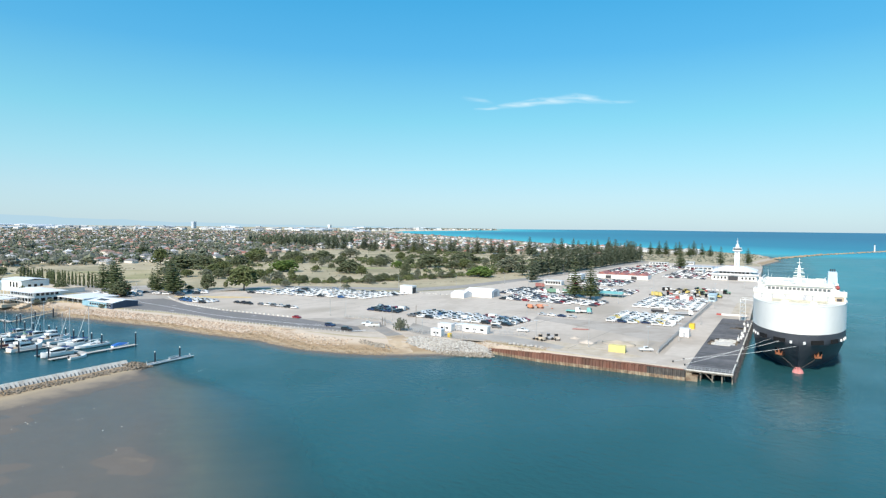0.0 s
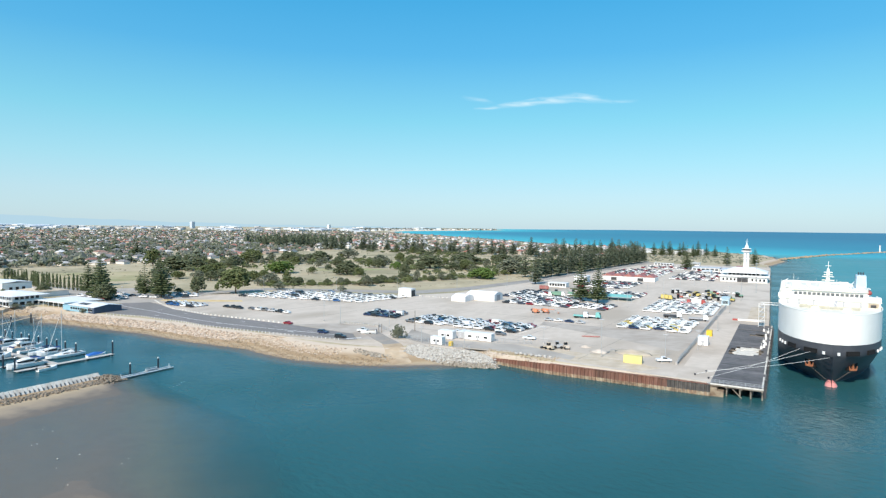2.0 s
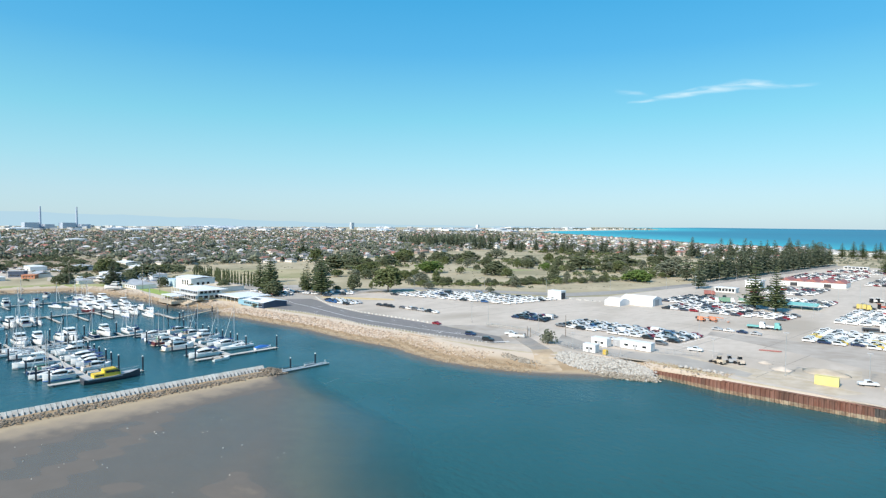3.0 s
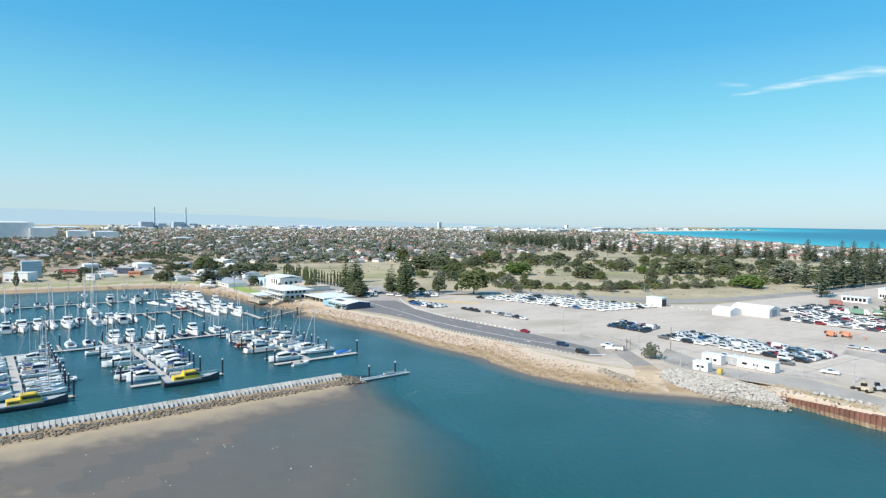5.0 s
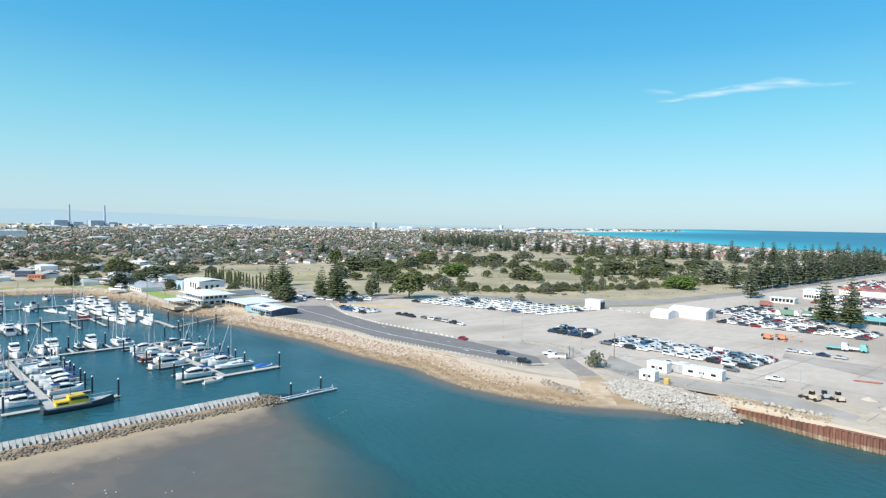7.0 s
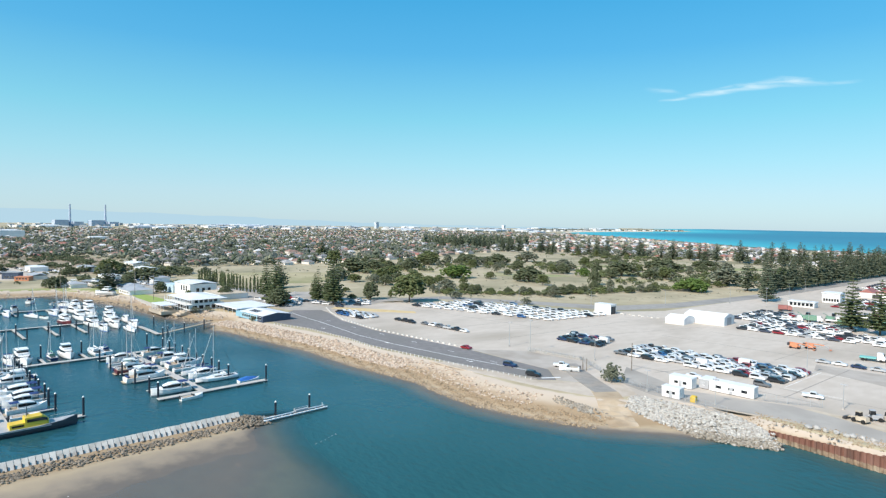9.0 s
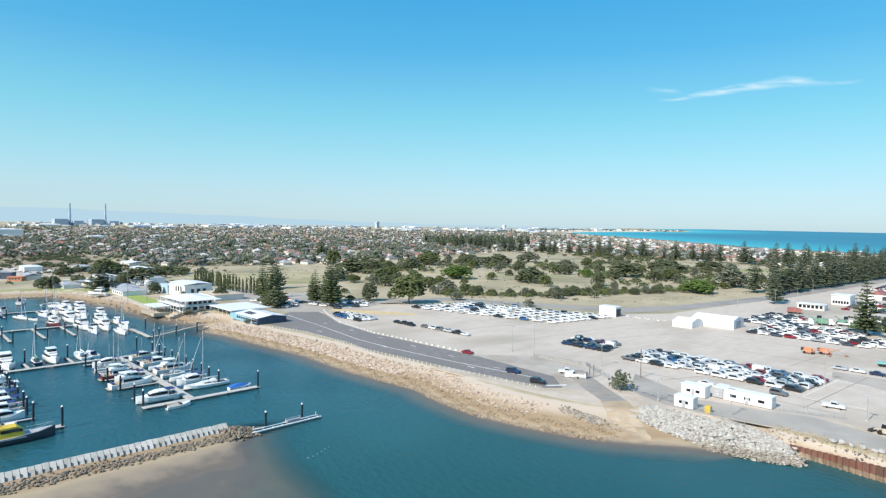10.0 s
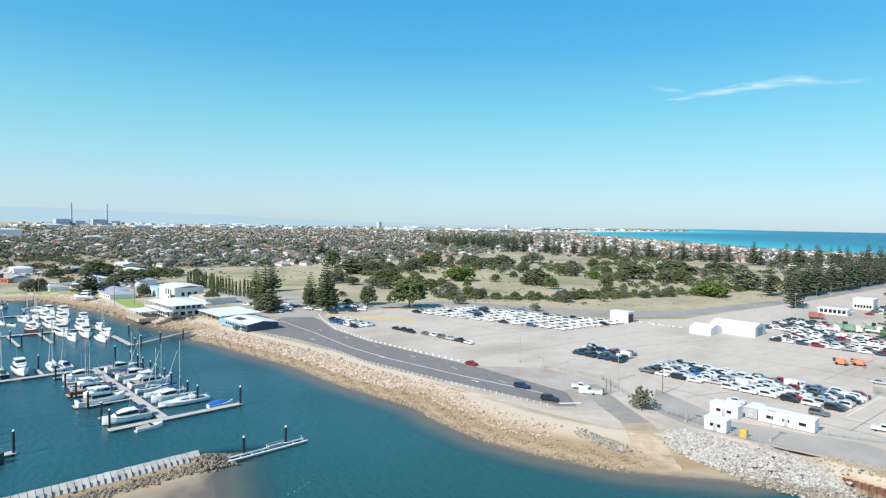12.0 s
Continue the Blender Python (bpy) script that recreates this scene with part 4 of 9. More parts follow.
def deck_rail(x0, y0, x1, y1, z, parent, h=1.1, step=1.6):
    """A ship's rail: stanchions and three bars."""
    L = math.hypot(x1 - x0, y1 - y0)
    n = max(1, int(L / step))
    mb = MB()
    for i in range(n + 1):
        x, y = x0 + (x1 - x0) * i / n, y0 + (y1 - y0) * i / n
        mb.box(x - 0.05, x + 0.05, y - 0.05, y + 0.05, z, z + h)
    for k in (0.4, 0.7, 1.0):
        mb.tube((x0, y0, z + h * k), (x1, y1, z + h * k), 0.045, n=4)
    return part("railing", mb, M_SHIPWHITE, parent)


# bridge and deck houses
br = MB()
br.box(-15.2, 15.2, 30, 44, 22.5, 24.9)
bridge = part("bridge_house", br, M_SHIPWHITE, ship, "white bridge house across the full beam")
part("wheelhouse", MB().rings([[(-11.2, y0, z), (11.2, y0, z), (11.2, 43, z), (-11.2, 43, z)] for z, y0 in ((24.9, 32.2), (26.2, 31.7), (27.9, 31.9))]), M_SHIPWHITE, bridge)
part("wheelhouse_roof", MB().box(-11.8, 11.8, 31.1, 43.4, 27.9, 28.15), M_SHIPCREAM, bridge)
part("deck_edge", MB().box(-15.5, 15.5, 29.6, 30.4, 24.7, 24.95), M_SHIPCREAM, bridge)
for side in (-1, 1):
    part("bridge_wing", MB().box(min(side * 11.2, side * 15.7), max(side * 11.2, side * 15.7), 33, 36.5, 24.9, 26.2), M_SHIPWHITE, bridge)
    deck_rail(side * 15.4, 36.6, side * 15.4, 44, 24.9, bridge)
    deck_rail(side * 11.7, 31.3, side * 11.7, 43.3, 28.15, bridge)
for i in range(15):
    x = -10.6 + i * 1.42
    part("bridge_window", MB().box(x, x + 1.05, 31.58, 31.75, 26.25, 27.2), M_SHIPGLASS, bridge)
deck_rail(-11.7, 31.3, 11.7, 31.3, 28.15, bridge)
deck_rail(-15.3, 29.9, 15.3, 29.9, 24.95, bridge)
for xx, w in ((-12.6, 0.9), (-9.0, 0.7), (-4.5, 0.7), (4.5, 0.7), (9.5, 0.7)):
    part("door", MB().box(xx - w / 2, xx + w / 2, 29.92, 30.05, 22.7, 24.4), M_GREYBOX, bridge)
part("wing_opening", MB().box(11.6, 14.6, 29.85, 30.1, 22.9, 24.4), M_TEAK, bridge, "tan opening in the wing")
# dark panel in place of the shaded inside of the wing
part("wing_opening", MB().box(12.3, 13.9, 29.8, 30.0, 23.0, 24.0), M_DARK, bridge)
# foredeck: breakwater, winches, stair, crane posts
part("breakwater", MB().add([(-9, 23.0, 22.5), (0, 20.5, 22.5), (9, 23.0, 22.5), (-9, 22.8, 23.7), (0, 20.3, 23.7), (9, 22.8, 23.7)], [(0, 1, 4, 3), (1, 2, 5, 4), (3, 4, 1, 0), (4, 5, 2, 1)]), M_SHIPCREAM, ship)
for xx, yy in ((-4.5, 16), (4.5, 16), (-7.5, 25.5), (7.5, 25.5)):
    part("winch", MB().box(xx - 1.2, xx + 1.2, yy - 0.6, yy + 0.6, 22.5, 23.2).tube((xx - 1.0, yy, 23.3), (xx + 1.0, yy, 23.3), 0.55), M_SHIPCREAM, ship)
part("stair", MB().add([(1.4, 29.8, 24.9), (2.6, 29.8, 24.9), (2.6, 26.6, 22.5), (1.4, 26.6, 22.5), (1.4, 29.9, 24.6), (2.6, 29.9, 24.6), (2.6, 27.1, 22.5), (1.4, 27.1, 22.5)], [(0, 1, 2, 3), (7, 6, 5, 4), (0, 3, 7, 4), (1, 5, 6, 2)]), M_GREYBOX, ship)
part("foremast", MB().cyl(1.0, 22, 22.5, 27.0, 0.25, 0.14).box(-0.6, 2.6, 21.9, 22.1, 25.6, 25.8).tube((-1.2, 22.6, 22.5), (1.0, 22, 25.4), 0.09).tube((3.2, 22.6, 22.5), (1.0, 22, 25.4), 0.09), M_SHIPWHITE, ship)
# decks behind the wheelhouse, stepped, with cream tops
part("deck_house", MB().box(-10.5, 10.5, 44, 60, 22.5, 25.3), M_SHIPWHITE, ship)
part("deck_house_roof", MB().box(-10.8, 10.8, 43.8, 60.2, 25.3, 25.5), M_SHIPCREAM, ship)
deck_rail(-10.6, 60, -10.6, 44, 25.5, ship)
part("deck_house", MB().box(-13.5, -3, 61, 78, 22.5, 26.0), M_SHIPWHITE, ship)
deck_rail(-13.3, 61, -3.2, 61, 26.0, ship)
deck_rail(-13.3, 78, -13.3, 61, 26.0, ship)
mast = MB()
mast.rings([[(-0.9, 37.6, 28.1), (0.9, 37.6, 28.1), (0.9, 39.0, 28.1), (-0.9, 39.0, 28.1)], [(-0.35, 37.9, 35.6), (0.35, 37.9, 35.6), (0.35, 38.4, 35.6), (-0.35, 38.4, 35.6)]])
mast.box(-2.2, 2.2, 37.2, 39.2, 30.6, 30.8)
mast.box(-1.8, 1.8, 37.3, 39.0, 32.6, 32.8)
mast.box(-1.4, 1.4, 37.5, 38.8, 34.2, 34.4)
mast.cyl(0, 38.1, 35.6, 38.4, 0.10, 0.06)
mast.box(-0.9, 0.9, 38.0, 38.2, 36.6, 36.75)
part("radar_mast", mast, M_SHIPWHITE, ship)
part("radar_scanner", MB().box(-2.0, 2.0, 37.0, 37.25, 31.3, 31.6), M_SHIPCREAM, ship)
part("radar_scanner", MB().box(-1.4, 1.4, 37.1, 37.35, 33.3, 33.55), M_SHIPCREAM, ship)
for xx, yy, r in ((-6.0, 40.5, 0.8), (-8.6, 38, 0.5), (5.2, 41, 0.6)):
    dome = MB()
    dome.rings([[(xx + r * k * math.cos(t * 0.628), yy + r * k * math.sin(t * 0.628), 29.0 + h) for t in range(10)] for k, h in ((0.25, -0.9), (0.3, -0.3), (0.95, 0.0), (1.0, 0.5 * r), (0.7, 1.1 * r), (0.15, 1.4 * r))])
    part("satellite_dome", dome, M_SHIPWHITE, ship, "", True)
for xx, yy, h in ((-9.5, 36, 4.0), (-3.5, 41.5, 3.2), (3.0, 42, 3.6), (8.8, 37, 2.6), (-10.8, 42, 5.0)):
    part("aerial", MB().cyl(xx, yy, 28.1, 28.1 + h, 0.07, 0.03, n=5), M_SHIPWHITE, ship)
part("funnel", MB().rings([[(11.2, 70, 24.5), (15.0, 70, 24.5), (15.0, 77, 24.5), (11.2, 77, 24.5)], [(11.5, 70.6, 31.6), (14.7, 70.6, 31.6), (14.7, 77, 31.6), (11.5, 77, 31.6)]]), M_LTBLUE, ship, "light blue funnel")
for xx in (12.3, 13.1, 13.9):
    part("exhaust_pipe", MB().cyl(xx, 73.5, 31.6, 32.7, 0.25, 0.25, n=7), M_DARK, ship)
part("funnel_base", MB().rings([[(9.2, 66, 22.5), (15.3, 66, 22.5), (15.3, 82, 22.5), (9.2, 82, 22.5)], [(10.6, 68.6, 26.2), (15.2, 68.6, 26.2), (15.2, 80, 26.2), (10.6, 80, 26.2)]]), M_SHIPWHITE, ship)
lb = MB()
lb.rings([[(13.6 + 0.8 * w * math.cos(t * math.pi / 5), 45.5 + l, 26.6 + 0.9 * w * math.sin(t * math.pi / 5)) for t in range(10)] for l, w in ((0, 0.2), (1.0, 0.9), (2.5, 1), (4.4, 1), (6.0, 0.8), (6.8, 0.2))])
part("lifeboat", lb, M_REDDULL, ship, "dull red lifeboat", True)
for d in (46.6, 50.8):
    part("davit", MB().tube((12.2, d, 22.5), (12.4, d, 27.8), 0.14).tube((12.4, d, 27.8), (13.9, d, 28.2), 0.12), M_SHIPWHITE, ship)
for xx, yy, w, h in ((-12.4, 47, 2.2, 3.4), (-13.2, 53, 1.6, 4.2), (3, 66, 3, 3.0), (6, 74, 2.4, 3.8), (-5, 84, 4, 2.6), (6, 94, 4, 2.6), (-9, 100, 3, 3), (10, 108, 3, 3), (-12.6, 57.5, 1.6, 3.4), (0, 80, 2, 4)):
    t = part("vent_housing", MB().box(xx - w / 2, xx + w / 2, yy, yy + w, 22.5, 22.5 + h), M_SHIPWHITE, ship)
    part("vent_cap", MB().box(xx - w / 2 - 0.2, xx + w / 2 + 0.2, yy - 0.2, yy + w + 0.2, 22.5 + h, 22.8 + h), M_SHIPCREAM, t)
for xx, yy in ((-14.2, 45), (-14.2, 63), (9, 63)):
    part("deck_crane", MB().cyl(xx, yy, 22.5, 28.2, 0.4, 0.28).tube((xx, yy, 28.0), (xx + 1.6, yy + 6, 29.2), 0.2, 0.12).box(xx - 0.5, xx + 0.5, yy - 0.5, yy + 0.5, 27.4, 28.6), M_SHIPWHITE, ship)
for side in (-1, 1):
    deck_rail(side * 15.3, 46, side * 15.3, 130, 23.4, ship, 1.0, 3.0)
# mooring lines
for (ax, ay, az), (bx, by) in (((10.4, 35.0, 11.2), (-15.4, 5.1)), ((13.8, 31.4, 11.2), (-19.6, 8.0)), ((24.3, 31.8, 11.2), (-17.0, 14.0))):
    pts = [Vector((ax, ay, az)).lerp(Vector((bx, by, 4.0)), k / 12) - Vector((0, 0, 1.6 * math.sin(math.pi * k / 12) * 0.5)) for k in range(13)]
    mb = MB()
    for a, b in zip(pts, pts[1:]):
        mb.tube(a, b, 0.04, n=5)
    solid("mooring_line", mb, M_WHITE, "pale rope from the ship's bow to the wharf", "rope", "mooring lines")
for x, y in ((-15.4, 5.0), (-19.6, 7.9), (-17.0, 13.9), (-8.5, 2.2)):
    mb = MB().cyl(x, y, 3.5, 3.95, 0.22, 0.22).cyl(x, y, 3.95, 4.12, 0.34, 0.34)
    solid("bollard", mb, M_DARK, "dark iron mooring bollard on the wharf deck", "bollard", "wharf bollards")

# ---- groyne ----
groyne = thing("groyne", pose(0, 0, 0), "long groyne of leaning grey concrete panels", "groyne", kind="structure")
pm = MB()
pm.add([(1.30, 0.05, 0.62), (1.54, 0.05, 0.72), (-0.43, 0.05, 2.50), (-0.67, 0.05, 2.40), (1.30, 1.13, 0.62), (1.54, 1.13, 0.72), (-0.43, 1.13, 2.50), (-0.67, 1.13, 2.40)],
       [(0, 1, 2, 3), (7, 6, 5, 4), (1, 5, 6, 2), (3, 2, 6, 7), (0, 3, 7, 4), (0, 4, 5, 1)])
pm = pm.mesh("panel", M_PANEL)
post = MB().tube((2.25, 0, -0.1), (0.62, 0, 1.75), 0.12, n=5).mesh("post", M_DARK)


def groyne_x(y):
    """The groyne's line, bowed a little."""
    return -182.2 - 0.3 * math.exp(-((y + 132) / 30) ** 2)


for i in range(147):
    y = -86 - 1.2 * (i + 1)
    x = groyne_x(y)
    part("panel", pm, M_PANEL, groyne).matrix_basis = pose(x, y, rnd.uniform(-0.04, 0.04), rnd.uniform(-0.5, 0.5), rnd.uniform(-0.7, 0.7), 0)
    if i < 100:
        part("post", post, M_DARK, groyne).matrix_basis = pose(x, y + 1.19, 0)
ys = [rnd.uniform(-264, -85) for i in range(3000)] + [rnd.uniform(-88, -80.5) for i in range(420)]
xs = [groyne_x(y) + (rnd.triangular(3.0, 7.2, 4.6) if rnd.random() < 0.93 else rnd.uniform(1.6, 3.4)) if k < 2900 else groyne_x(y) - rnd.uniform(0.6, 2.0) if k < 3000 else groyne_x(y) + rnd.uniform(-1.0, 6.2) for k, y in enumerate(ys)]
zs = height(np.array(xs), np.array(ys))
mb = MB()
for k, (x, y, z) in enumerate(zip(xs, ys, zs)):
    end = max(0, 1 - abs(y + 85) / 5.0) * max(0, 1 - abs(x + 179.8) / 4.5) if k >= 3000 else 0
    mb.rock(x, y, max(float(z), -0.1) + 0.10 + 1.4 * end + rnd.uniform(-0.1, 0.1), rnd.uniform(0.20, 0.48), rnd)
solid("groyne_rocks", mb, M_ROCKDARK, "dark wet boulders along the foot of the groyne", "rocks", kind="stuff")

# ---- shore rocks ----
def bank_rocks(n, x0, x1, k0, k1, r0, r1, seed):
    q = random.Random(seed)
    xs = np.array([q.uniform(x0, x1) for _ in range(n)])
    ks = np.array([q.uniform(k0, k1) for _ in range(n)])
    base = np.interp(xs, [p[0] for p in SHORE[11:29]], [p[1] for p in SHORE[11:29]])
    ys = base + ks
    zs = height(xs, ys)
    mb = MB()
    for x, y, z in zip(xs, ys, zs):
        r = q.uniform(r0, r1) * (1 if q.random() < 0.85 else 1.5)
        mb.rock(x, y, z + r * 0.12, r, q)
    return mb


solid("bank_boulders", bank_rocks(6200, -330, -196, 6.4, 14.2, 0.18, 0.55, 11), M_ROCK, "tan and pale boulders on the waterfront bank", "rocks", kind="stuff")
solid("loose_bank_stones", bank_rocks(900, -200, -140, 7.0, 15.0, 0.12, 0.45, 14), M_ROCK, "loose tan stones on the bare sandy bank", "rocks", kind="stuff")
solid("beach_stones", bank_rocks(5200, -330, -118, 0.6, 9.0, 0.08, 0.30, 12), M_ROCKBEACH, "small dark stones over the brown beach", "stones", kind="stuff")
solid("wet_beach_stones", bank_rocks(3600, -215, -122, 0.3, 8.0, 0.08, 0.26, 16), M_ROCKBEACH, "brown stones scattered over the damp beach", "stones", kind="stuff")
mb = MB()
q = random.Random(17)
for i in range(260):
    x = q.triangular(-138, -120.5, -127)
    y = -15.9 + q.uniform(-1.7, 1.7)
    r = q.uniform(0.22, 0.55)
    mb.rock(x, y, float(height(np.array([x]), np.array([y]))[0]) + r * 0.15, r, q)
solid("ramp_rocks", mb, M_ROCKTOE, "grey boulders tipped on the bank beside the ramp", "rocks", kind="stuff")
q = random.Random(15)
for name, n, m, k0, k1, lab in (("marina_rocks", 900, M_ROCKDARK, 0.5, 5.0, "dark wet rocks along the marina shore"), ("marina_bank_stones", 900, M_ROCK, 8.0, 15.5, "tan stones on the marina bank")):
    mb = MB()
    for i in range(n):
        x = q.uniform(-520, -335)
        y = np.interp(x, [p[0] for p in SHORE[4:11]], [p[1] for p in SHORE[4:11]]) + q.uniform(k0, k1)
        r = q.uniform(0.25, 0.65)
        mb.rock(x, y, float(height(np.array([x]), np.array([y]))[0]) + r * 0.1, r, q)
    solid(name, mb, m, lab, "rocks", kind="stuff")
# the heap's foot runs from the ramp's side to the water before the rusty wall, its top along the yard edge
HEAP_A = [0, 0.25, 0.5, 0.75, 1]
HEAP_FOOT = [(-118.5, -109.5, -100, -91, -82.8), (-7.8, -8.6, -8.6, -7.2, -3.4), (1.6, 0.8, 0.1, 0.0, 0.0)]
HEAP_TOP = [(-120.5, -113, -106, -96, -88.2), (-0.4, 1.0, 2.2, 4.2, 1.2), (3.5, 3.5, 3.45, 3.1, 2.2)]
g = np.random.default_rng(13)
a, b = g.random(4600), g.random(4600)
foot = [np.interp(a, HEAP_A, v) for v in HEAP_FOOT]
head = [np.interp(a, HEAP_A, v) for v in HEAP_TOP]
xs, ys, zs = [f + (h - f) * b for f, h in zip(foot, head)]
xs, ys = xs + g.normal(0, 0.5, 4600), ys + g.normal(0, 0.5, 4600)
zs = np.maximum(zs + 0.45 * np.sin(b * 3.14), height(xs, ys) + 0.12) + g.uniform(-0.15, 0.15, 4600)
q = random.Random(13)
mb = MB()
for x, y, z in zip(xs, ys, zs):
    mb.rock(float(x), float(y), float(z), q.uniform(0.2, 0.56), q)
solid("quarry_rock_heap", mb, M_ROCKWHITE, "heap of pale grey quarry rock on the bank", "rocks", kind="stuff")
mb = MB()
for i in range(900):
    a, k = q.uniform(0.3, 1), q.random()
    x, y = np.interp(a, HEAP_A, HEAP_FOOT[0]), np.interp(a, HEAP_A, HEAP_FOOT[1])
    mb.rock(x + q.uniform(-1, 1), y - 1.4 + k * 3.2, 0.1 + k * 0.9 + q.uniform(-0.2, 0.3), q.uniform(0.2, 0.48), q)
for i in range(420):
    a = q.random()
    mb.rock(-131 + 12 * a + q.uniform(-1.5, 1.5), -4 - 11 * a + q.uniform(-4.5, -2.0), 2.6 - 2.2 * a + q.uniform(-0.3, 0.1), q.uniform(0.15, 0.4), q)
solid("toe_boulders", mb, M_ROCKTOE, "dark weathered boulders at the waterline", "rocks", kind="stuff")

mb = MB()
for i in range(40):
    mb.rock(q.uniform(-170, -112), q.uniform(-168, -118), 0.05, q.uniform(0.08, 0.2), q)
solid("shell_litter", mb, M_RUBBLE, "pale shells and pebbles strewn on the tidal flat", "shells", kind="stuff")

fl = MB()
for i in range(6):
    f = i / 5
    fl.rock(-156.4 - 2.1 * f + 0.3 * math.sin(f * 5), -79.7 + 6.9 * f, 0.02, 0.10, q)
solid("float_line", fl, M_WHITE, "line of small white floats on the water", "floats", kind="stuff")

sl = MB()
for i in range(700):
    x, y = q.uniform(-94, -64), q.uniform(1.5, 10)
    if y < np.interp(x, [-94, -87, -64], [2.6, 2.6, -1.0]):
        continue
    sl.rock(x, y, float(height(np.array([x]), np.array([y]))[0]) + 0.03, q.uniform(0.08, 0.3), q)
solid("slope_stones", sl, M_ROCKBEACH, "small stones strewn over the sandy slope", "stones", kind="stuff")


# ---- marina ----
pontoons = []


def pontoon(x0, x1, y0, y1, label, name="pontoon"):
    t = thing(name, pose(0, 0, 0), label, "pontoon", "marina pontoons")
    part("deck", MB().box(x0, x1, y0, y1, 0.42, 0.60), M_PONTOON, t)
    along = (x1 - x0) > (y1 - y0)
    L = (x1 - x0) if along else (y1 - y0)
    n = max(2, int(L / 9))
    for i in range(n):
        a = (i + 0.15) / n * L
        b = a + L / n * 0.7
        f = MB()
        if along:
            f.box(x0 + a, x0 + b, y0 + 0.08, y1 - 0.08, -0.25, 0.42)
        else:
            f.box(x0 + 0.08, x1 - 0.08, y0 + a, y0 + b, -0.25, 0.42)
        part("float", f, M_FLOAT, t)
    return t


pile_body = MB().cyl(0, 0, -3, 4.6, 0.27, n=10).mesh("shaft", M_NAVY)
pile_cap = MB().cyl(0, 0, 4.6, 5.0, 0.30, 0.05, n=10).mesh("cap", M_WHITE)
mooring_pile = None


def pile_at(x, y, top=4.9):
    global mooring_pile
    if mooring_pile is None:
        mooring_pile = thing("mooring_pile", pose(x, y, top - 4.9), "dark navy sleeved mooring pile with white cap", "pile", "marina piles")
        part("shaft", pile_body, M_NAVY, mooring_pile)
        part("cap", pile_cap, M_WHITE, mooring_pile, "white conical cap")
    else:
        copy_thing(mooring_pile, pose(x, y, top - 4.9))


walk_label = "grey concrete floating walkway of the marina"
finger_label = "narrow grey concrete finger pontoon"
pontoon(-284.2, -282.0, -215, -66, walk_label, "floating_walkway")
pontoon(-370.2, -368.2, -215, -58, walk_label, "floating_walkway")
pontoon(-432.0, -430.0, -215, -70, walk_label, "floating_walkway")
PIERS = [(-82.0, -95.0, -62.0, -214.0), (-130.0, -141.0, -113.5, -212.0), (-168.0, -180.0, -155.5, -211.0)]
for yc, ya, yb, xe in PIERS:
    pontoon(-281.8, xe - 1.3, yc - 1.1, yc + 1.1, walk_label, "floating_walkway")
    pontoon(xe - 1.2, xe + 1.0, ya, yb, "long grey T-head pontoon", "t_head_pontoon")
    pile_at(xe + 0.3, yb - 0.4, 5.6)
    pile_at(xe - 1.6, ya + 0.6, 5.2)
    for i in range(5):
        x = xe - 11 - i * 13.0
        for s in (-1, 1):
            a, b = (yc - 12.5, yc - 1.2) if s < 0 else (yc + 1.2, yc + 12.5)
            pontoon(x - 0.45, x + 0.45, a, b, finger_label, "finger_pontoon")
            pile_at(x + 0.8, a + 0.5 if s < 0 else b - 0.5, 5.0)
            if s > 0:
                pile_at(x - 5.7, b - 0.8, 5.0)
for i, y in enumerate((-96, -109, -122, -137, -152)):
    pontoon(-296.5, -284.4, y - 0.45, y + 0.45, finger_label, "finger_pontoon")
    pile_at(-296, y + 0.8, 5.0)
for y in (-83, -94, -106, -117, -128, -140, -152, -164):
    pontoon(-368.0, -340.5, y - 0.55, y + 0.55, finger_label, "finger_pontoon")
    pile_at(-341, y + 0.9, 5.0)
    pile_at(-355, y - 0.9, 5.0)
for y in (-82, -98, -114, -130, -146, -162):
    pontoon(-429.8, -414, y - 0.45, y + 0.45, finger_label, "finger_pontoon")
    pile_at(-414.5, y + 0.8, 5.0)
# the detached pontoon off the groyne and the gangway from the shore
lone = thing("service_pontoon", pose(0, 0, 0), "low white topped service pontoon off the groyne", "pontoon")
for x in (-179.0, -177.3):
    part("beam", MB().box(x - 0.22, x + 0.22, -82, -63.2, 0.36, 0.62), M_WHITE, lone)
    part("float", MB().box(x - 0.2, x + 0.2, -81.9, -63.3, -0.3, 0.36), M_FLOAT, lone, "dark float under the beam")
for i in range(8):
    part("cross_bar", MB().box(-178.5, -177.6, -81.4 + i * 2.5, -81.1 + i * 2.5, 0.3, 0.45), M_GREYBOX, lone)
for y in (-81.2, -72.6, -68.6, -64):
    part("rail_post", MB().box(-178.75, -178.6, y, y + 0.15, 0.55, 1.5), M_WHITE, lone)
part("top_rail", MB().tube((-178.68, -72.6, 1.5), (-178.68, -68.5, 1.5), 0.06), M_STEEL, lone)
part("bench_box", MB().box(-178.7, -178.0, -72.4, -68.8, 0.55, 1.15), M_GREYBOX, lone)
pile_at(-179.3, -77.6, 4.4)
pile_at(-179.3, -67.6, 4.4)
gang = thing("gangway", pose(0, 0, 0), "timber gangway from the shore to the marina", "gangway")
mb = MB()
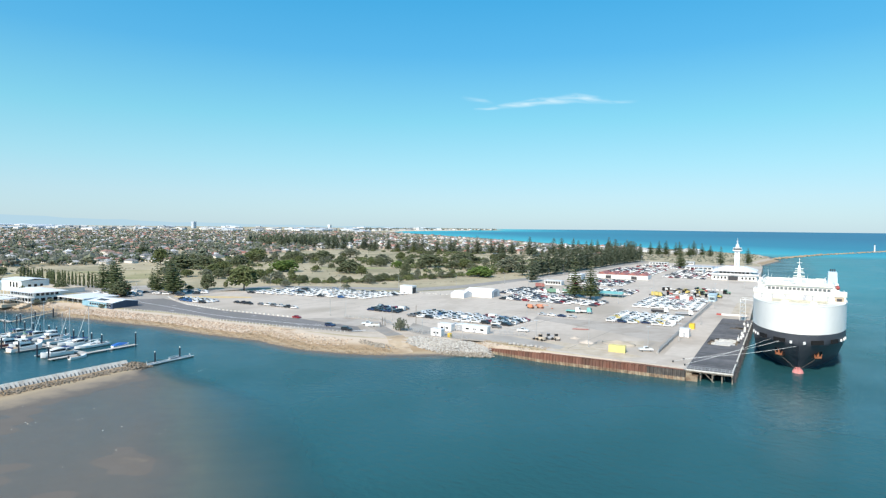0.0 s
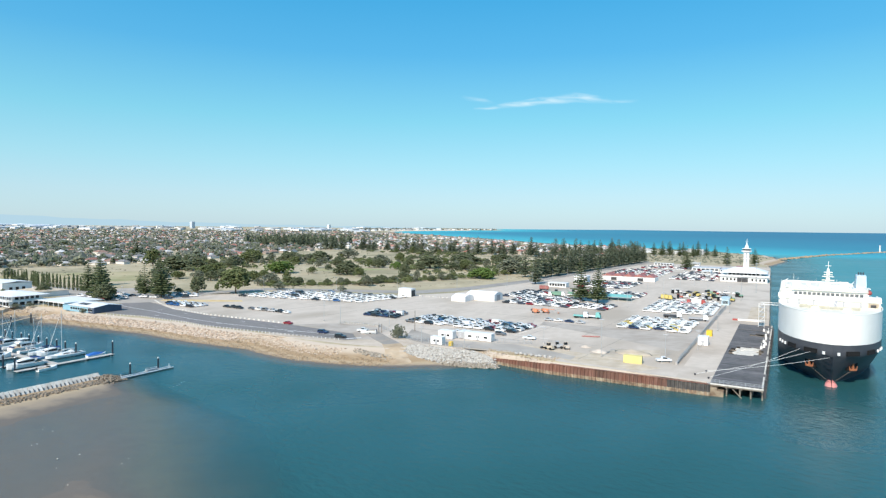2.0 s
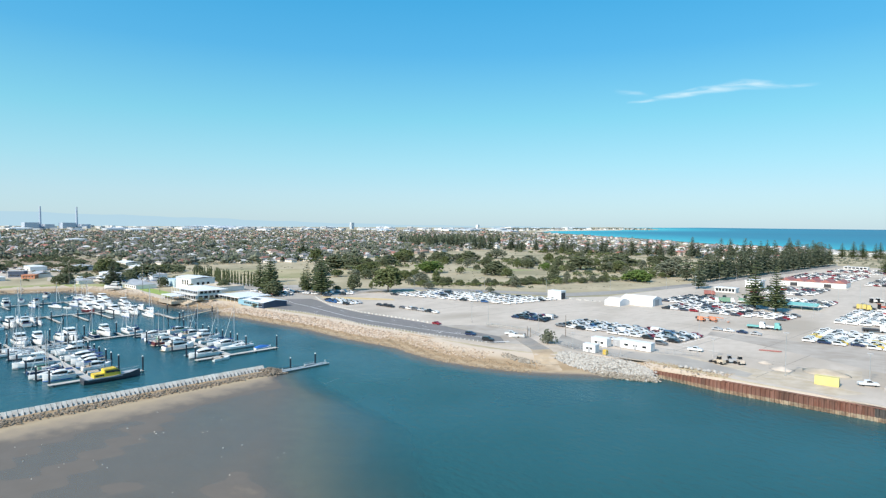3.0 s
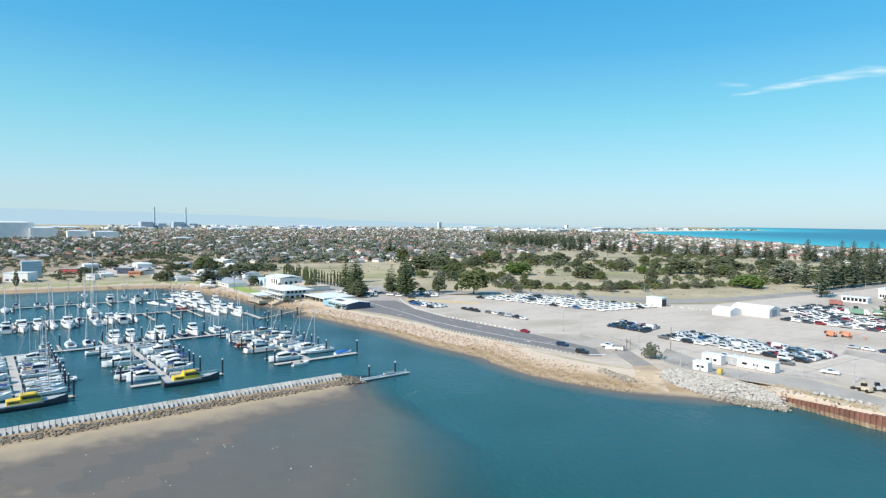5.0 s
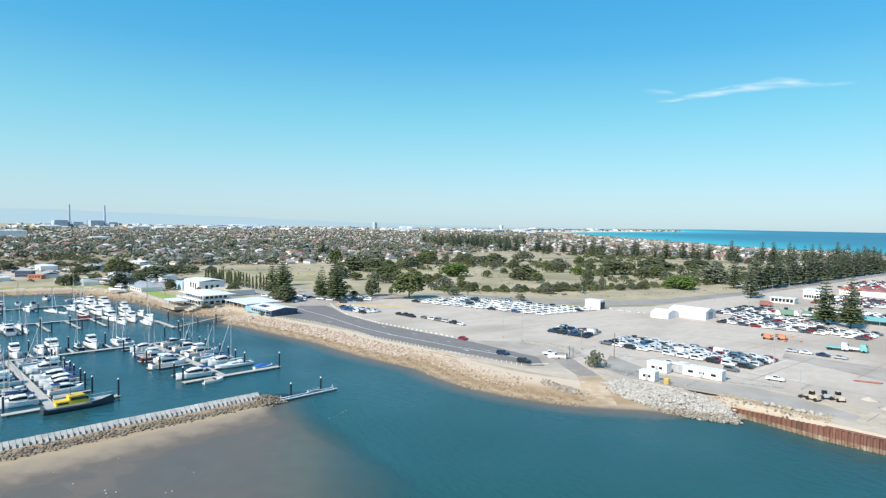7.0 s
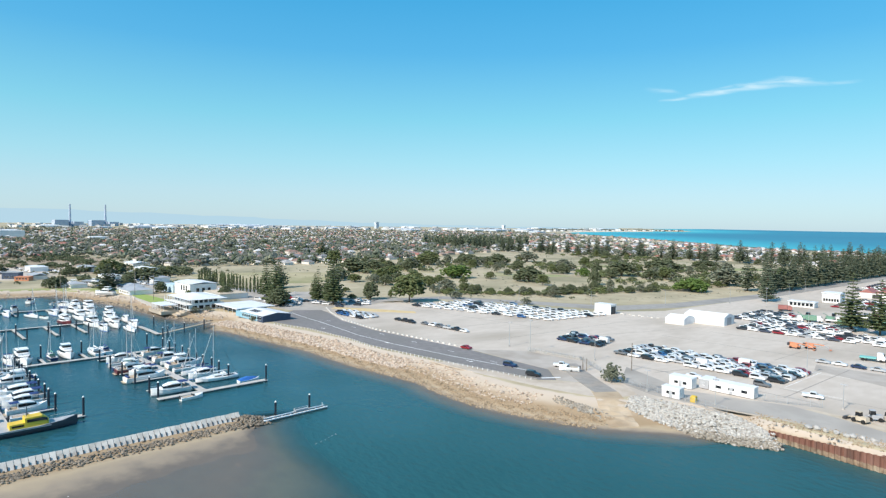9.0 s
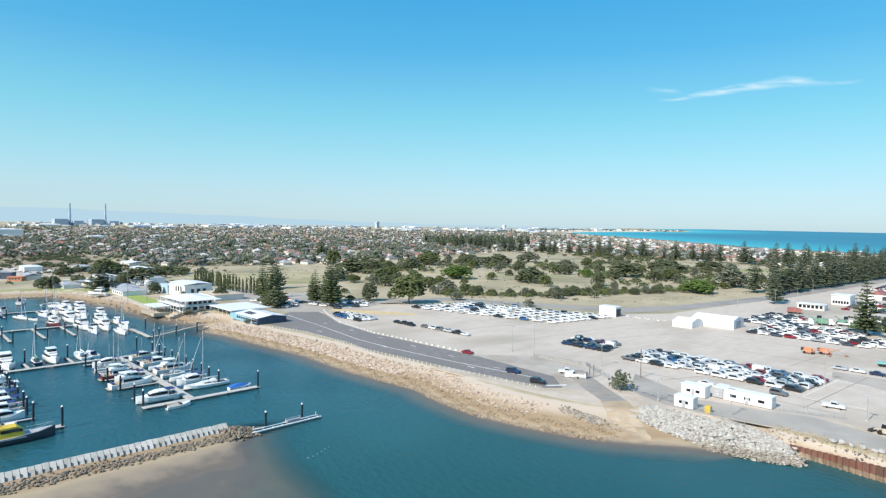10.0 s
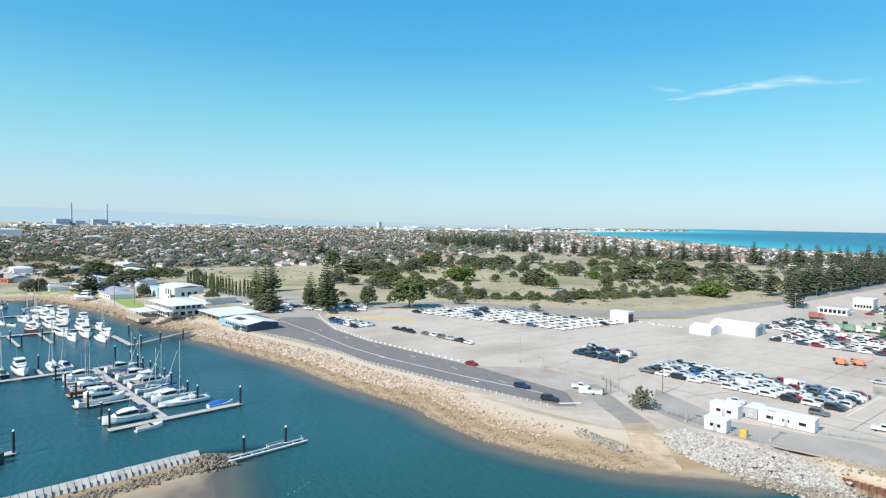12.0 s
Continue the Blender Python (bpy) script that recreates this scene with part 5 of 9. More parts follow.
mb.add([(-315.6 - 0.9, -60, 0.6), (-315.6 + 0.9, -60, 0.6), (-324 + 0.9, -34, 2.2), (-324 - 0.9, -34, 2.2), (-315.6 - 0.9, -60, 0.8), (-315.6 + 0.9, -60, 0.8), (-324 + 0.9, -34, 2.4), (-324 - 0.9, -34, 2.4)],
       [(3, 2, 1, 0), (4, 5, 6, 7), (0, 1, 5, 4), (1, 2, 6, 5), (2, 3, 7, 6), (3, 0, 4, 7)])
part("walkway", mb, M_TEAK, gang)
for s in (-0.85, 0.85):
    part("handrail", MB().tube((-315.6 + s, -60, 1.7), (-324 + s, -34, 3.3), 0.05), M_STEEL, gang)
for x, y in ((-315.3, -57.4), (-318.4, -49.1), (-322.8, -38.2), (-346.2, -53.2), (-311, -61), (-300, -71)):
    pile_at(x + 1.2, y, 4.6)
pontoon(-380, -316.5, -61.2, -59.4, walk_label, "floating_walkway")


def hull_rings(L, W, H, sheer=0.35, draft=0.4, stern=0.8):
    """A boat's hull, bow towards +y, keel under the water."""
    st = [(-0.5, stern), (-0.42, stern * 1.05), (-0.2, 1.0), (0.05, 1.0), (0.25, 0.82), (0.38, 0.52), (0.46, 0.22), (0.5, 0.02)]
    rings = []
    for a, w in st:
        y = a * L
        z = H + sheer * max(0, a + 0.1) ** 2 * 3
        hw = W / 2 * w
        rings.append([(-hw, y, z), (-hw * 0.92, y, z * 0.45), (-hw * 0.6, y, -draft), (hw * 0.6, y, -draft), (hw * 0.92, y, z * 0.45), (hw, y, z)])
    return rings


def hull(L, W, H, **k):
    return MB().rings(hull_rings(L, W, H, **k)[::-1])


def loft_box(specs):
    """A cabin from slices: y, half width at the foot, half width at the top, foot, top."""
    return MB().rings([[(-w0, y, z0), (-w1, y, z1), (w1, y, z1), (w0, y, z0)] for y, w0, w1, z0, z1 in specs])


def stripe_band(L, W, H, z0, z1):
    """A painted band round the hull just above the water."""
    mb = MB()
    st = [(-0.5, 0.8), (-0.42, 0.84), (-0.2, 1.0), (0.05, 1.0), (0.25, 0.82), (0.38, 0.52), (0.46, 0.22), (0.5, 0.04)]
    for s in (-1, 1):
        rings = [[(s * (W / 2 * w * (0.83 + 0.10 * z / (H * 0.45)) + 0.03), a * L, z) for a, w in st] for z in ((z0, z1) if s < 0 else (z1, z0))]
        mb.rings(rings, caps=False, closed=False)
    return mb


def make_sailboat(L, cover, cover_label, hull_mat=None, hull_label="", stay=True, stripe=None):
    t = thing("sailboat", pose(0, -2000, 0), "white sailing yacht with bare mast at its berth", "sailboat", "moored boats")
    W, H = L * 0.30, 1.15
    part("hull", hull(L, W, H), hull_mat or M_GEL, t, hull_label)
    part("deck", loft_box([(-L * 0.46, W * 0.38, W * 0.36, H - 0.05, H + 0.05), (0, W * 0.46, W * 0.44, H - 0.05, H + 0.06), (L * 0.3, W * 0.3, W * 0.28, H, H + 0.16), (L * 0.46, W * 0.06, W * 0.05, H + 0.2, H + 0.34)]), M_DECKWHITE, t)
    part("boot_stripe", stripe_band(L, W, H, 0.08, 0.26), stripe or M_NAVY, t)
    part("cabin", loft_box([(-L * 0.12, W * 0.30, W * 0.26, H, H + 0.75), (L * 0.1, W * 0.28, W * 0.22, H, H + 0.65), (L * 0.24, W * 0.18, W * 0.12, H, H + 0.35)]), M_GEL, t)
    for s in (-1, 1):
        part("cabin_window", MB().box(s * W * 0.29 - 0.02, s * W * 0.29 + 0.02, -L * 0.08, L * 0.08, H + 0.25, H + 0.5), M_GLASS, t)
    part("mast", MB().cyl(0, L * 0.08, H, H + L * 1.22, 0.12, 0.085, n=6), M_MAST, t)
    part("boom", MB().tube((0, L * 0.07, H + 1.6), (0, -L * 0.30, H + 1.5), 0.06), M_MAST, t)
    # a dark slab on the deck stands in for shade in the cockpit
    part("cockpit_well", loft_box([(-L * 0.42, W * 0.24, W * 0.24, H, H + 0.07), (-L * 0.16, W * 0.28, W * 0.28, H, H + 0.08)]), M_DARK, t)
    part("pushpit", MB().tube((-W * 0.34, -L * 0.48, H + 0.7), (W * 0.34, -L * 0.48, H + 0.7), 0.03, n=4).tube((-W * 0.34, -L * 0.48, H), (-W * 0.34, -L * 0.48, H + 0.7), 0.03, n=4).tube((W * 0.34, -L * 0.48, H), (W * 0.34, -L * 0.48, H + 0.7), 0.03, n=4), M_STEEL, t)
    part("jib_roll", MB().tube((0, L * 0.475, H + 0.5), (0, L * 0.12, H + L * 1.05), 0.09, 0.04, n=5), M_WHITE if L > 10 else cover, t)
    part("sail_cover", MB().rings([[(r * math.cos(a * math.pi / 3), y, H + 1.72 + r * math.sin(a * math.pi / 3)) for a in range(6)] for y, r in ((L * 0.06, 0.26), (-L * 0.1, 0.2), (-L * 0.3, 0.1))]), cover, t, cover_label)
    part("spreader", MB().box(-0.9, 0.9, L * 0.08 - 0.03, L * 0.08 + 0.03, H + L * 0.62, H + L * 0.62 + 0.05), M_MAST, t)
    rig = MB()
    top = (0, L * 0.08, H + L * 1.13)
    for p in ((0, L * 0.49, H + 0.3), (0, -L * 0.48, H), (-W * 0.46, 0, H), (W * 0.46, 0, H)):
        rig.tube(top, p, 0.028, n=3)
    part("rigging", rig, M_DARK, t)
    part("spray_hood", loft_box([(-L * 0.2, W * 0.3, W * 0.24, H + 0.3, H + 1.15), (-L * 0.11, W * 0.28, W * 0.2, H + 0.5, H + 0.95)]), cover, t)
    return t


def make_cruiser(L, fly=True, hull_mat=None, cabin=None, label="white motor cruiser with flybridge at its berth"):
    t = thing("motor_cruiser", pose(0, -2000, 0), label, "motorboat", "moored boats")
    W, H = L * 0.36, 1.6
    part("hull", hull(L, W, H, sheer=0.75, stern=0.94), hull_mat or M_GEL, t)
    for s in (-1, 1):
        part("rub_rail", MB().box(s * W * 0.485 - 0.05, s * W * 0.485 + 0.05, -L * 0.45, L * 0.1, H - 0.16, H - 0.04), M_GREYBOX, t)
    c = cabin or M_GEL
    part("boot_stripe", stripe_band(L, W, H, 0.1, 0.34), M_NAVY if L > 10 else M_BLUECOVER, t)
    part("cockpit", loft_box([(-L * 0.47, W * 0.42, W * 0.40, H, H + 0.12), (-L * 0.2, W * 0.44, W * 0.42, H, H + 0.12)]), M_TEAK, t)
    part("foredeck", loft_box([(L * 0.1, W * 0.42, W * 0.40, H, H + 0.16), (L * 0.3, W * 0.30, W * 0.28, H + 0.1, H + 0.30), (L * 0.44, W * 0.10, W * 0.08, H + 0.3, H + 0.5)]), M_GEL, t)
    part("cabin", loft_box([(-L * 0.24, W * 0.42, W * 0.39, H, H + 1.45), (0.0, W * 0.42, W * 0.38, H, H + 1.5), (L * 0.14, W * 0.38, W * 0.30, H, H + 1.2), (L * 0.30, W * 0.22, W * 0.12, H + 0.1, H + 0.5)]), c, t)
    part("saloon_window", loft_box([(-L * 0.22, W * 0.428, W * 0.408, H + 0.45, H + 1.22), (0.0, W * 0.428, W * 0.400, H + 0.45, H + 1.26), (L * 0.15, W * 0.385, W * 0.33, H + 0.5, H + 1.08), (L * 0.23, W * 0.285, W * 0.225, H + 0.48, H + 0.86)]), M_GLASS, t)
    part("saloon_door", MB().box(-W * 0.30, W * 0.30, -L * 0.245, -L * 0.238, H + 0.15, H + 1.25), M_GLASS, t)
    part("swim_platform", MB().box(-W * 0.40, W * 0.40, -L * 0.56, -L * 0.49, 0.25, 0.38), M_TEAK, t)
    part("cockpit_bench", MB().box(-W * 0.36, W * 0.36, -L * 0.46, -L * 0.42, H + 0.1, H + 0.55), M_CANVAS if L > 11 else M_GREYBOX, t)
    if fly:
        part("flybridge", loft_box([(-L * 0.30, W * 0.40, W * 0.40, H + 1.45, H + 1.6), (-L * 0.28, W * 0.40, W * 0.39, H + 1.5, H + 2.0), (0.0, W * 0.39, W * 0.36, H + 1.5, H + 2.1), (L * 0.09, W * 0.33, W * 0.27, H + 1.4, H + 1.75)]), c, t)
        part("fly_screen", loft_box([(-L * 0.06, W * 0.35, W * 0.33, H + 2.05, H + 2.5), (L * 0.04, W * 0.31, W * 0.27, H + 1.95, H + 2.3)]), M_GLASS, t)
        part("hardtop", loft_box([(-L * 0.27, W * 0.36, W * 0.35, H + 3.0, H + 3.14), (-L * 0.02, W * 0.35, W * 0.32, H + 3.0, H + 3.12), (L * 0.03, W * 0.30, W * 0.26, H + 2.95, H + 3.04)]), M_GEL, t)
        for s in (-1, 1):
            for y in (-L * 0.24, -L * 0.05):
                part("hardtop_post", MB().tube((s * W * 0.35, y, H + 1.9), (s * W * 0.33, y, H + 3.0), 0.06), M_MAST, t)
    else:
        part("canopy", loft_box([(-L * 0.42, W * 0.36, W * 0.30, H + 1.5, H + 1.62), (-L * 0.2, W * 0.38, W * 0.32, H + 1.55, H + 1.68)]), M_CANVAS, t, "dark blue cockpit canopy")
    part("bow_rail", MB().tube((-W * 0.36, L * 0.25, H + 0.9), (0, L * 0.5, H + 1.3), 0.03).tube((W * 0.36, L * 0.25, H + 0.9), (0, L * 0.5, H + 1.3), 0.03), M_STEEL, t)
    part("aerial", MB().cyl(W * 0.2, -L * 0.1, H + 1.8, H + 6.5, 0.025, n=4), M_MAST, t)
    return t


def make_runabout(L, cover=None, cover_label=""):
    t = thing("runabout", pose(0, -2000, 0), "small open white motorboat at its berth", "motorboat", "moored boats")
    W, H = L * 0.36, 0.85
    part("hull", hull(L, W, H), M_GEL, t)
    if cover:
        part("cover", loft_box([(-L * 0.47, W * 0.44, W * 0.30, H, H + 0.35), (-L * 0.1, W * 0.48, W * 0.2, H, H + 0.9), (L * 0.25, W * 0.36, W * 0.1, H, H + 0.6), (L * 0.45, W * 0.08, W * 0.03, H + 0.1, H + 0.3)]), cover, t, cover_label)
    else:
        part("windscreen", loft_box([(L * 0.02, W * 0.36, W * 0.3, H, H + 0.6), (L * 0.12, W * 0.3, W * 0.22, H, H + 0.25)]), M_GLASS, t)
        part("well", loft_box([(-L * 0.42, W * 0.36, W * 0.34, H - 0.02, H + 0.05), (0, W * 0.38, W * 0.36, H - 0.02, H + 0.05)]), M_TEAK, t)
        part("outboard", MB().box(-0.25, 0.25, -L * 0.56, -L * 0.5, H - 0.3, H + 0.6), M_DARK, t)
    return t


BOATS = [make_sailboat(11.5, M_CANVAS, "dark blue sail cover"), make_sailboat(9.5, M_GREYBOX, "grey sail cover"), make_sailboat(13.5, M_WHITE, "white sail cover"),
         make_cruiser(12.0), make_cruiser(15.0), make_cruiser(9.0, False, label="small white motor cruiser at its berth"), make_runabout(6.5), make_runabout(7.0, M_BLUECOVER, "bright blue boat cover"),
         make_sailboat(10.5, M_GREENDULL, "green sail cover", M_NAVYHULL, "navy blue hull", stripe=M_WHITE),
         make_cruiser(11.0, False, label="white saloon motor boat with dark windows at its berth"), make_cruiser(11.0, True, M_MAROON, label="motor cruiser with maroon hull at its berth")]
for b in BOATS[:]:
    b.location.z = 0
berth = random.Random(21)
used = set()


def moor(kind, x, y, turn):
    b = BOATS[kind]
    if kind in used:
        return copy_thing(b, pose(x, y, 0, 0, 0, turn))
    used.add(kind)
    b.matrix_basis = pose(x, y, 0, 0, 0, turn)
    return b


LENGTHS = (11.5, 9.5, 13.5, 12, 15, 9, 6.5, 7, 10.5)
# the outer pier: motor boats on its near side, yachts on the far side
for side, row in ((-1, ((-219.8, 9), (-240.6, 3), (-246.8, 5), (-253.4, 10), (-259.4, 8), (-266.2, 1), (-272.4, 5))),
                  (1, ((-225.6, 2), (-231.4, 5), (-237.6, 0), (-244.2, 1), (-250.6, 3), (-256.8, 0), (-263.4, 9), (-269.6, 8), (-276.0, 5)))):
    for x, k in row:
        L = 11.0 if k > 8 else LENGTHS[k]
        moor(k, x + berth.uniform(-0.2, 0.2), -82.0 + side * (2.0 + L / 2), (0 if side > 0 else 180) + (180 if berth.random() < 0.25 else 0) + berth.uniform(-2, 2))
for p, (yc, ya, yb, xe) in enumerate(PIERS[1:]):
    for i in range(5):
        x = xe - 11 - i * 13.0
        for side in (-1, 1):
            for s in (-1, 1):
                k = berth.choice((0, 0, 1, 1, 2, 5, 3, 6, 8, 9))
                if p == 0 and i == 2 and side < 0 and s < 0:
                    k = 7
                L = 11.0 if k > 8 else LENGTHS[k]
                turn = (0 if side > 0 else 180) + (180 if berth.random() < 0.35 else 0)
                moor(k, x + s * 2.9 + berth.uniform(-0.2, 0.2), yc + side * (1.8 + L / 2), turn + berth.uniform(-2, 2))
for y, k in ((-88, 0), (-91.5, 2), (-100.5, 3), (-105.5, 8), (-114, 4), (-118, 5), (-126, 3), (-132, 4), (-142, 0), (-148, 2), (-157, 1)):
    moor(k, -292.5 - berth.uniform(0, 1), y, 90 + berth.uniform(-2, 2) + (180 if k in (3, 4, 5) else 0))
for i, y in enumerate((-83, -94, -106, -117, -128, -140, -152, -164)):
    for s in (-1, 1):
        for x in (-347.5, -360.5):
            if y < -108 and berth.random() < 0.7:
                k = berth.choice((4, 3, 0, 2, 0, 1, 3))
                moor(k, x + berth.uniform(-1, 1), y + s * 2.9, (-90 if berth.random() < 0.8 else 90) + berth.uniform(-2, 2))
for i, y in enumerate((-82, -98, -114, -130, -146, -162)):
    for s in (-1, 1):
        for x, t in ((-421, -90), (-440, 90)):
            if berth.random() < 0.62:
                moor(berth.choice((0, 1, 2, 3, 5, 8)), x + berth.uniform(-1, 1), y + s * 3, t + berth.uniform(-3, 3))
for x, y, k, t in ((-360, -75.5, 4, -88), (-351, -68.5, 3, -94), (-375, -84, 10, -80), (-386, -75, 4, -92), (-371, -66, 3, -95), (-399, -67.5, 4, -86), (-413, -72, 3, -80), (-410, -82, 5, -84), (-409, -92, 0, -75), (-401, -88, 6, -70),
                   (-348, -61, 9, -96), (-366, -59.5, 5, -98), (-432, -67, 3, -80), (-424, -62, 4, -85), (-443, -70, 5, -60), (-460, -72, 6, 30), (-472, -82, 5, 60), (-337, -66, 2, -92), (-455, -100, 0, 80), (-478, -120, 2, 85),
                   (-392, -60, 3, -90), (-381, -62, 9, -88), (-420, -76, 0, -82), (-395, -80, 2, -86), (-344, -75, 5, -90)):
    moor(k, x, y, t)
moor(7, -217.2, -66.5, 0)
moor(6, -210.4, -87, 4)
big_yacht = copy_thing(BOATS[2], pose(-379, -128, 0, 0, 0, 90) @ Matrix.Diagonal((1.6, 1.7, 1.9, 1)))
tagged(big_yacht, "large white yacht with a very tall mast", "sailboat", "moored boats")
# the pilot boat with its black hull and yellow wheelhouse
pilot = thing("pilot_boat", pose(-208.3, -124.5, 0, 0, 0, 0), "black hulled pilot boat with yellow wheelhouse at the T-head", "motorboat", "moored boats")
part("hull", hull(17, 4.6, 1.5, sheer=0.7, stern=0.95), M_SHIPDARK, pilot, "black hull")
part("deck", loft_box([(-7.8, 2.1, 2.1, 1.45, 1.58), (0, 2.2, 2.2, 1.45, 1.6), (5, 1.5, 1.5, 1.6, 1.85), (7.8, 0.3, 0.3, 2.0, 2.2)]), M_GREYBOX, pilot)
part("rub_rail", MB().box(-2.34, -2.22, -7.6, 2.5, 1.28, 1.5).box(2.22, 2.34, -7.6, 2.5, 1.28, 1.5), M_GREYBOX, pilot, "grey rubber rub rail")
part("after_cabin", loft_box([(-5.6, 1.75, 1.6, 1.5, 2.7), (-2.0, 1.75, 1.6, 1.5, 2.8)]), M_YELLOW, pilot, "yellow after cabin")
part("wheelhouse", loft_box([(-2.6, 1.75, 1.55, 1.5, 3.8), (0.9, 1.75, 1.45, 1.5, 3.9), (2.2, 1.55, 1.15, 1.6, 2.9)]), M_YELLOW, pilot, "yellow wheelhouse")
part("wheelhouse_window", loft_box([(-2.2, 1.72, 1.64, 2.75, 3.45), (0.8, 1.72, 1.58, 2.75, 3.5), (1.95, 1.56, 1.30, 2.55, 3.12)]), M_GLASS, pilot)
part("cabin_window", loft_box([(-5.2, 1.74, 1.68, 2.0, 2.45), (-2.8, 1.74, 1.68, 2.0, 2.45)]), M_GLASS, pilot)
part("roof_rail", MB().tube((-1.4, -2.4, 4.5), (1.4, -2.4, 4.5), 0.04).tube((-1.4, -2.4, 3.8), (-1.4, -2.4, 4.5), 0.04).tube((1.4, -2.4, 3.8), (1.4, -2.4, 4.5), 0.04), M_STEEL, pilot)
part("bow_rail", MB().tube((-1.7, 3.0, 2.5), (0, 8.2, 3.1), 0.04).tube((1.7, 3.0, 2.5), (0, 8.2, 3.1), 0.04), M_STEEL, pilot)
part("mast", MB().cyl(0, -2, 3.9, 7.0, 0.07), M_DARK, pilot)


second = copy_thing(pilot, pose(-207.6, -166.0, 0, 0, 0, 2))
tagged(second, "black hulled pilot boat with yellow wheelhouse at a T-head", "motorboat", "moored boats")

# ---- parked vehicles ----
def car_mesh(kind):
    """Body, glass of a parked car, nose towards +y, by its side outline."""
    if kind == "suv":
        L, W, side = 4.6, 1.86, [(-2.3, 0.35), (-2.28, 1.0), (-2.1, 1.62), (-1.6, 1.70), (0.2, 1.70), (0.9, 1.08), (2.05, 0.95), (2.3, 0.7), (2.3, 0.35)]
        glass = [(-2.05, 1.0), (-1.98, 1.55), (-1.5, 1.63), (0.16, 1.63), (0.80, 1.02)]
    elif kind == "sedan":
        L, W, side = 4.5, 1.78, [(-2.25, 0.35), (-2.2, 0.92), (-1.5, 0.98), (-0.85, 1.42), (0.25, 1.44), (0.95, 0.98), (2.05, 0.82), (2.25, 0.6), (2.25, 0.35)]
        glass = [(-1.45, 0.95), (-0.82, 1.38), (0.22, 1.39), (0.88, 0.95)]
    elif kind == "ute":
        L, W, side = 5.2, 1.86, [(-2.6, 0.5), (-2.6, 1.08), (-0.75, 1.08), (-0.68, 1.76), (0.55, 1.78), (1.2, 1.15), (2.4, 1.05), (2.6, 0.8), (2.6, 0.45)]
        glass = [(-0.62, 1.15), (-0.6, 1.68), (0.5, 1.70), (1.05, 1.2)]
    else:
        L, W, side = 5.4, 1.98, [(-2.7, 0.4), (-2.7, 2.25), (-2.4, 2.38), (1.3, 2.38), (2.1, 1.35), (2.65, 1.05), (2.7, 0.4)]
        glass = [(1.0, 1.4), (1.0, 2.15), (1.32, 2.2), (1.98, 1.4)]
    body = MB()
    n = len(side)
    half = lambda z: W / 2 * (1 - 0.16 * max(0, (z - 0.95)))
    body.rings([[(-half(z), y, z) for y, z in side], [(half(z), y, z) for y, z in side]])
    gl = MB()
    gl.rings([[(-half(z) - 0.012, y, z) for y, z in glass], [(half(z) + 0.012, y, z) for y, z in glass]])
    # windscreen, proud of the slope
    (ya, za), (yb, zb) = glass[-2], glass[-1]
    k = W / 2 * 0.78
    gl.add([(-k, ya + 0.08, za), (k, ya + 0.08, za), (k, yb + 0.12, zb), (-k, yb + 0.12, zb), (-k, ya - 0.1, za), (k, ya - 0.1, za), (k, yb - 0.1, zb), (-k, yb - 0.1, zb)], [(0, 1, 2, 3), (7, 6, 5, 4), (0, 4, 5, 1), (1, 5, 6, 2), (2, 6, 7, 3), (3, 7, 4, 0)])
    return body, gl, L, W


wheel = MB()
wheel.rings([[(x, 0.33 * math.cos(a * math.pi / 4), 0.33 + 0.33 * math.sin(a * math.pi / 4)) for a in range(8)] for x in (-0.11, 0.11)])
wheel_me = wheel.mesh("wheel", M_TYRE)
lamp_me = MB().box(-0.2, 0.2, -0.04, 0.04, -0.08, 0.08).mesh("headlight", M_WHITE)
CARS, CARMESH = {}, {}
for kind in ("suv", "sedan", "ute", "van"):
    body, gl, L, W = car_mesh(kind)
    CARMESH[kind] = (body, gl, L, W)
    c = thing({"suv": "suv", "sedan": "sedan", "ute": "pickup_truck", "van": "van"}[kind], pose(0, -2000, -50), "parked car", "car", "cars stored in the port")
    part("body", body, M_CARPAINT, c)
    part("glass", gl, M_GLASS, c)
    for sx in (-1, 1):
        for sy in (-0.30, 0.30):
            part("wheel", wheel_me, M_TYRE, c).matrix_basis = pose(sx * (W / 2 - 0.12), sy * L, 0)
    CARS[kind] = c
PAINT = {"white": (0.72, 0.72, 0.72), "black": (0.018, 0.02, 0.025), "silver": (0.42, 0.43, 0.45), "grey": (0.13, 0.135, 0.145), "red": (0.24, 0.015, 0.025), "dark blue": (0.015, 0.03, 0.085), "blue": (0.03, 0.10, 0.26), "orange": (0.65, 0.16, 0.03), "yellow": (0.70, 0.5, 0.06)}
WORD = {"suv": "sport utility car", "sedan": "sedan", "ute": "pickup truck", "van": "delivery van"}
first_use = set()
car_rnd = random.Random(33)
count_cars = [0]
far_body, far_pale, far_glass, far_tyre = MB(), MB(), MB(), MB()


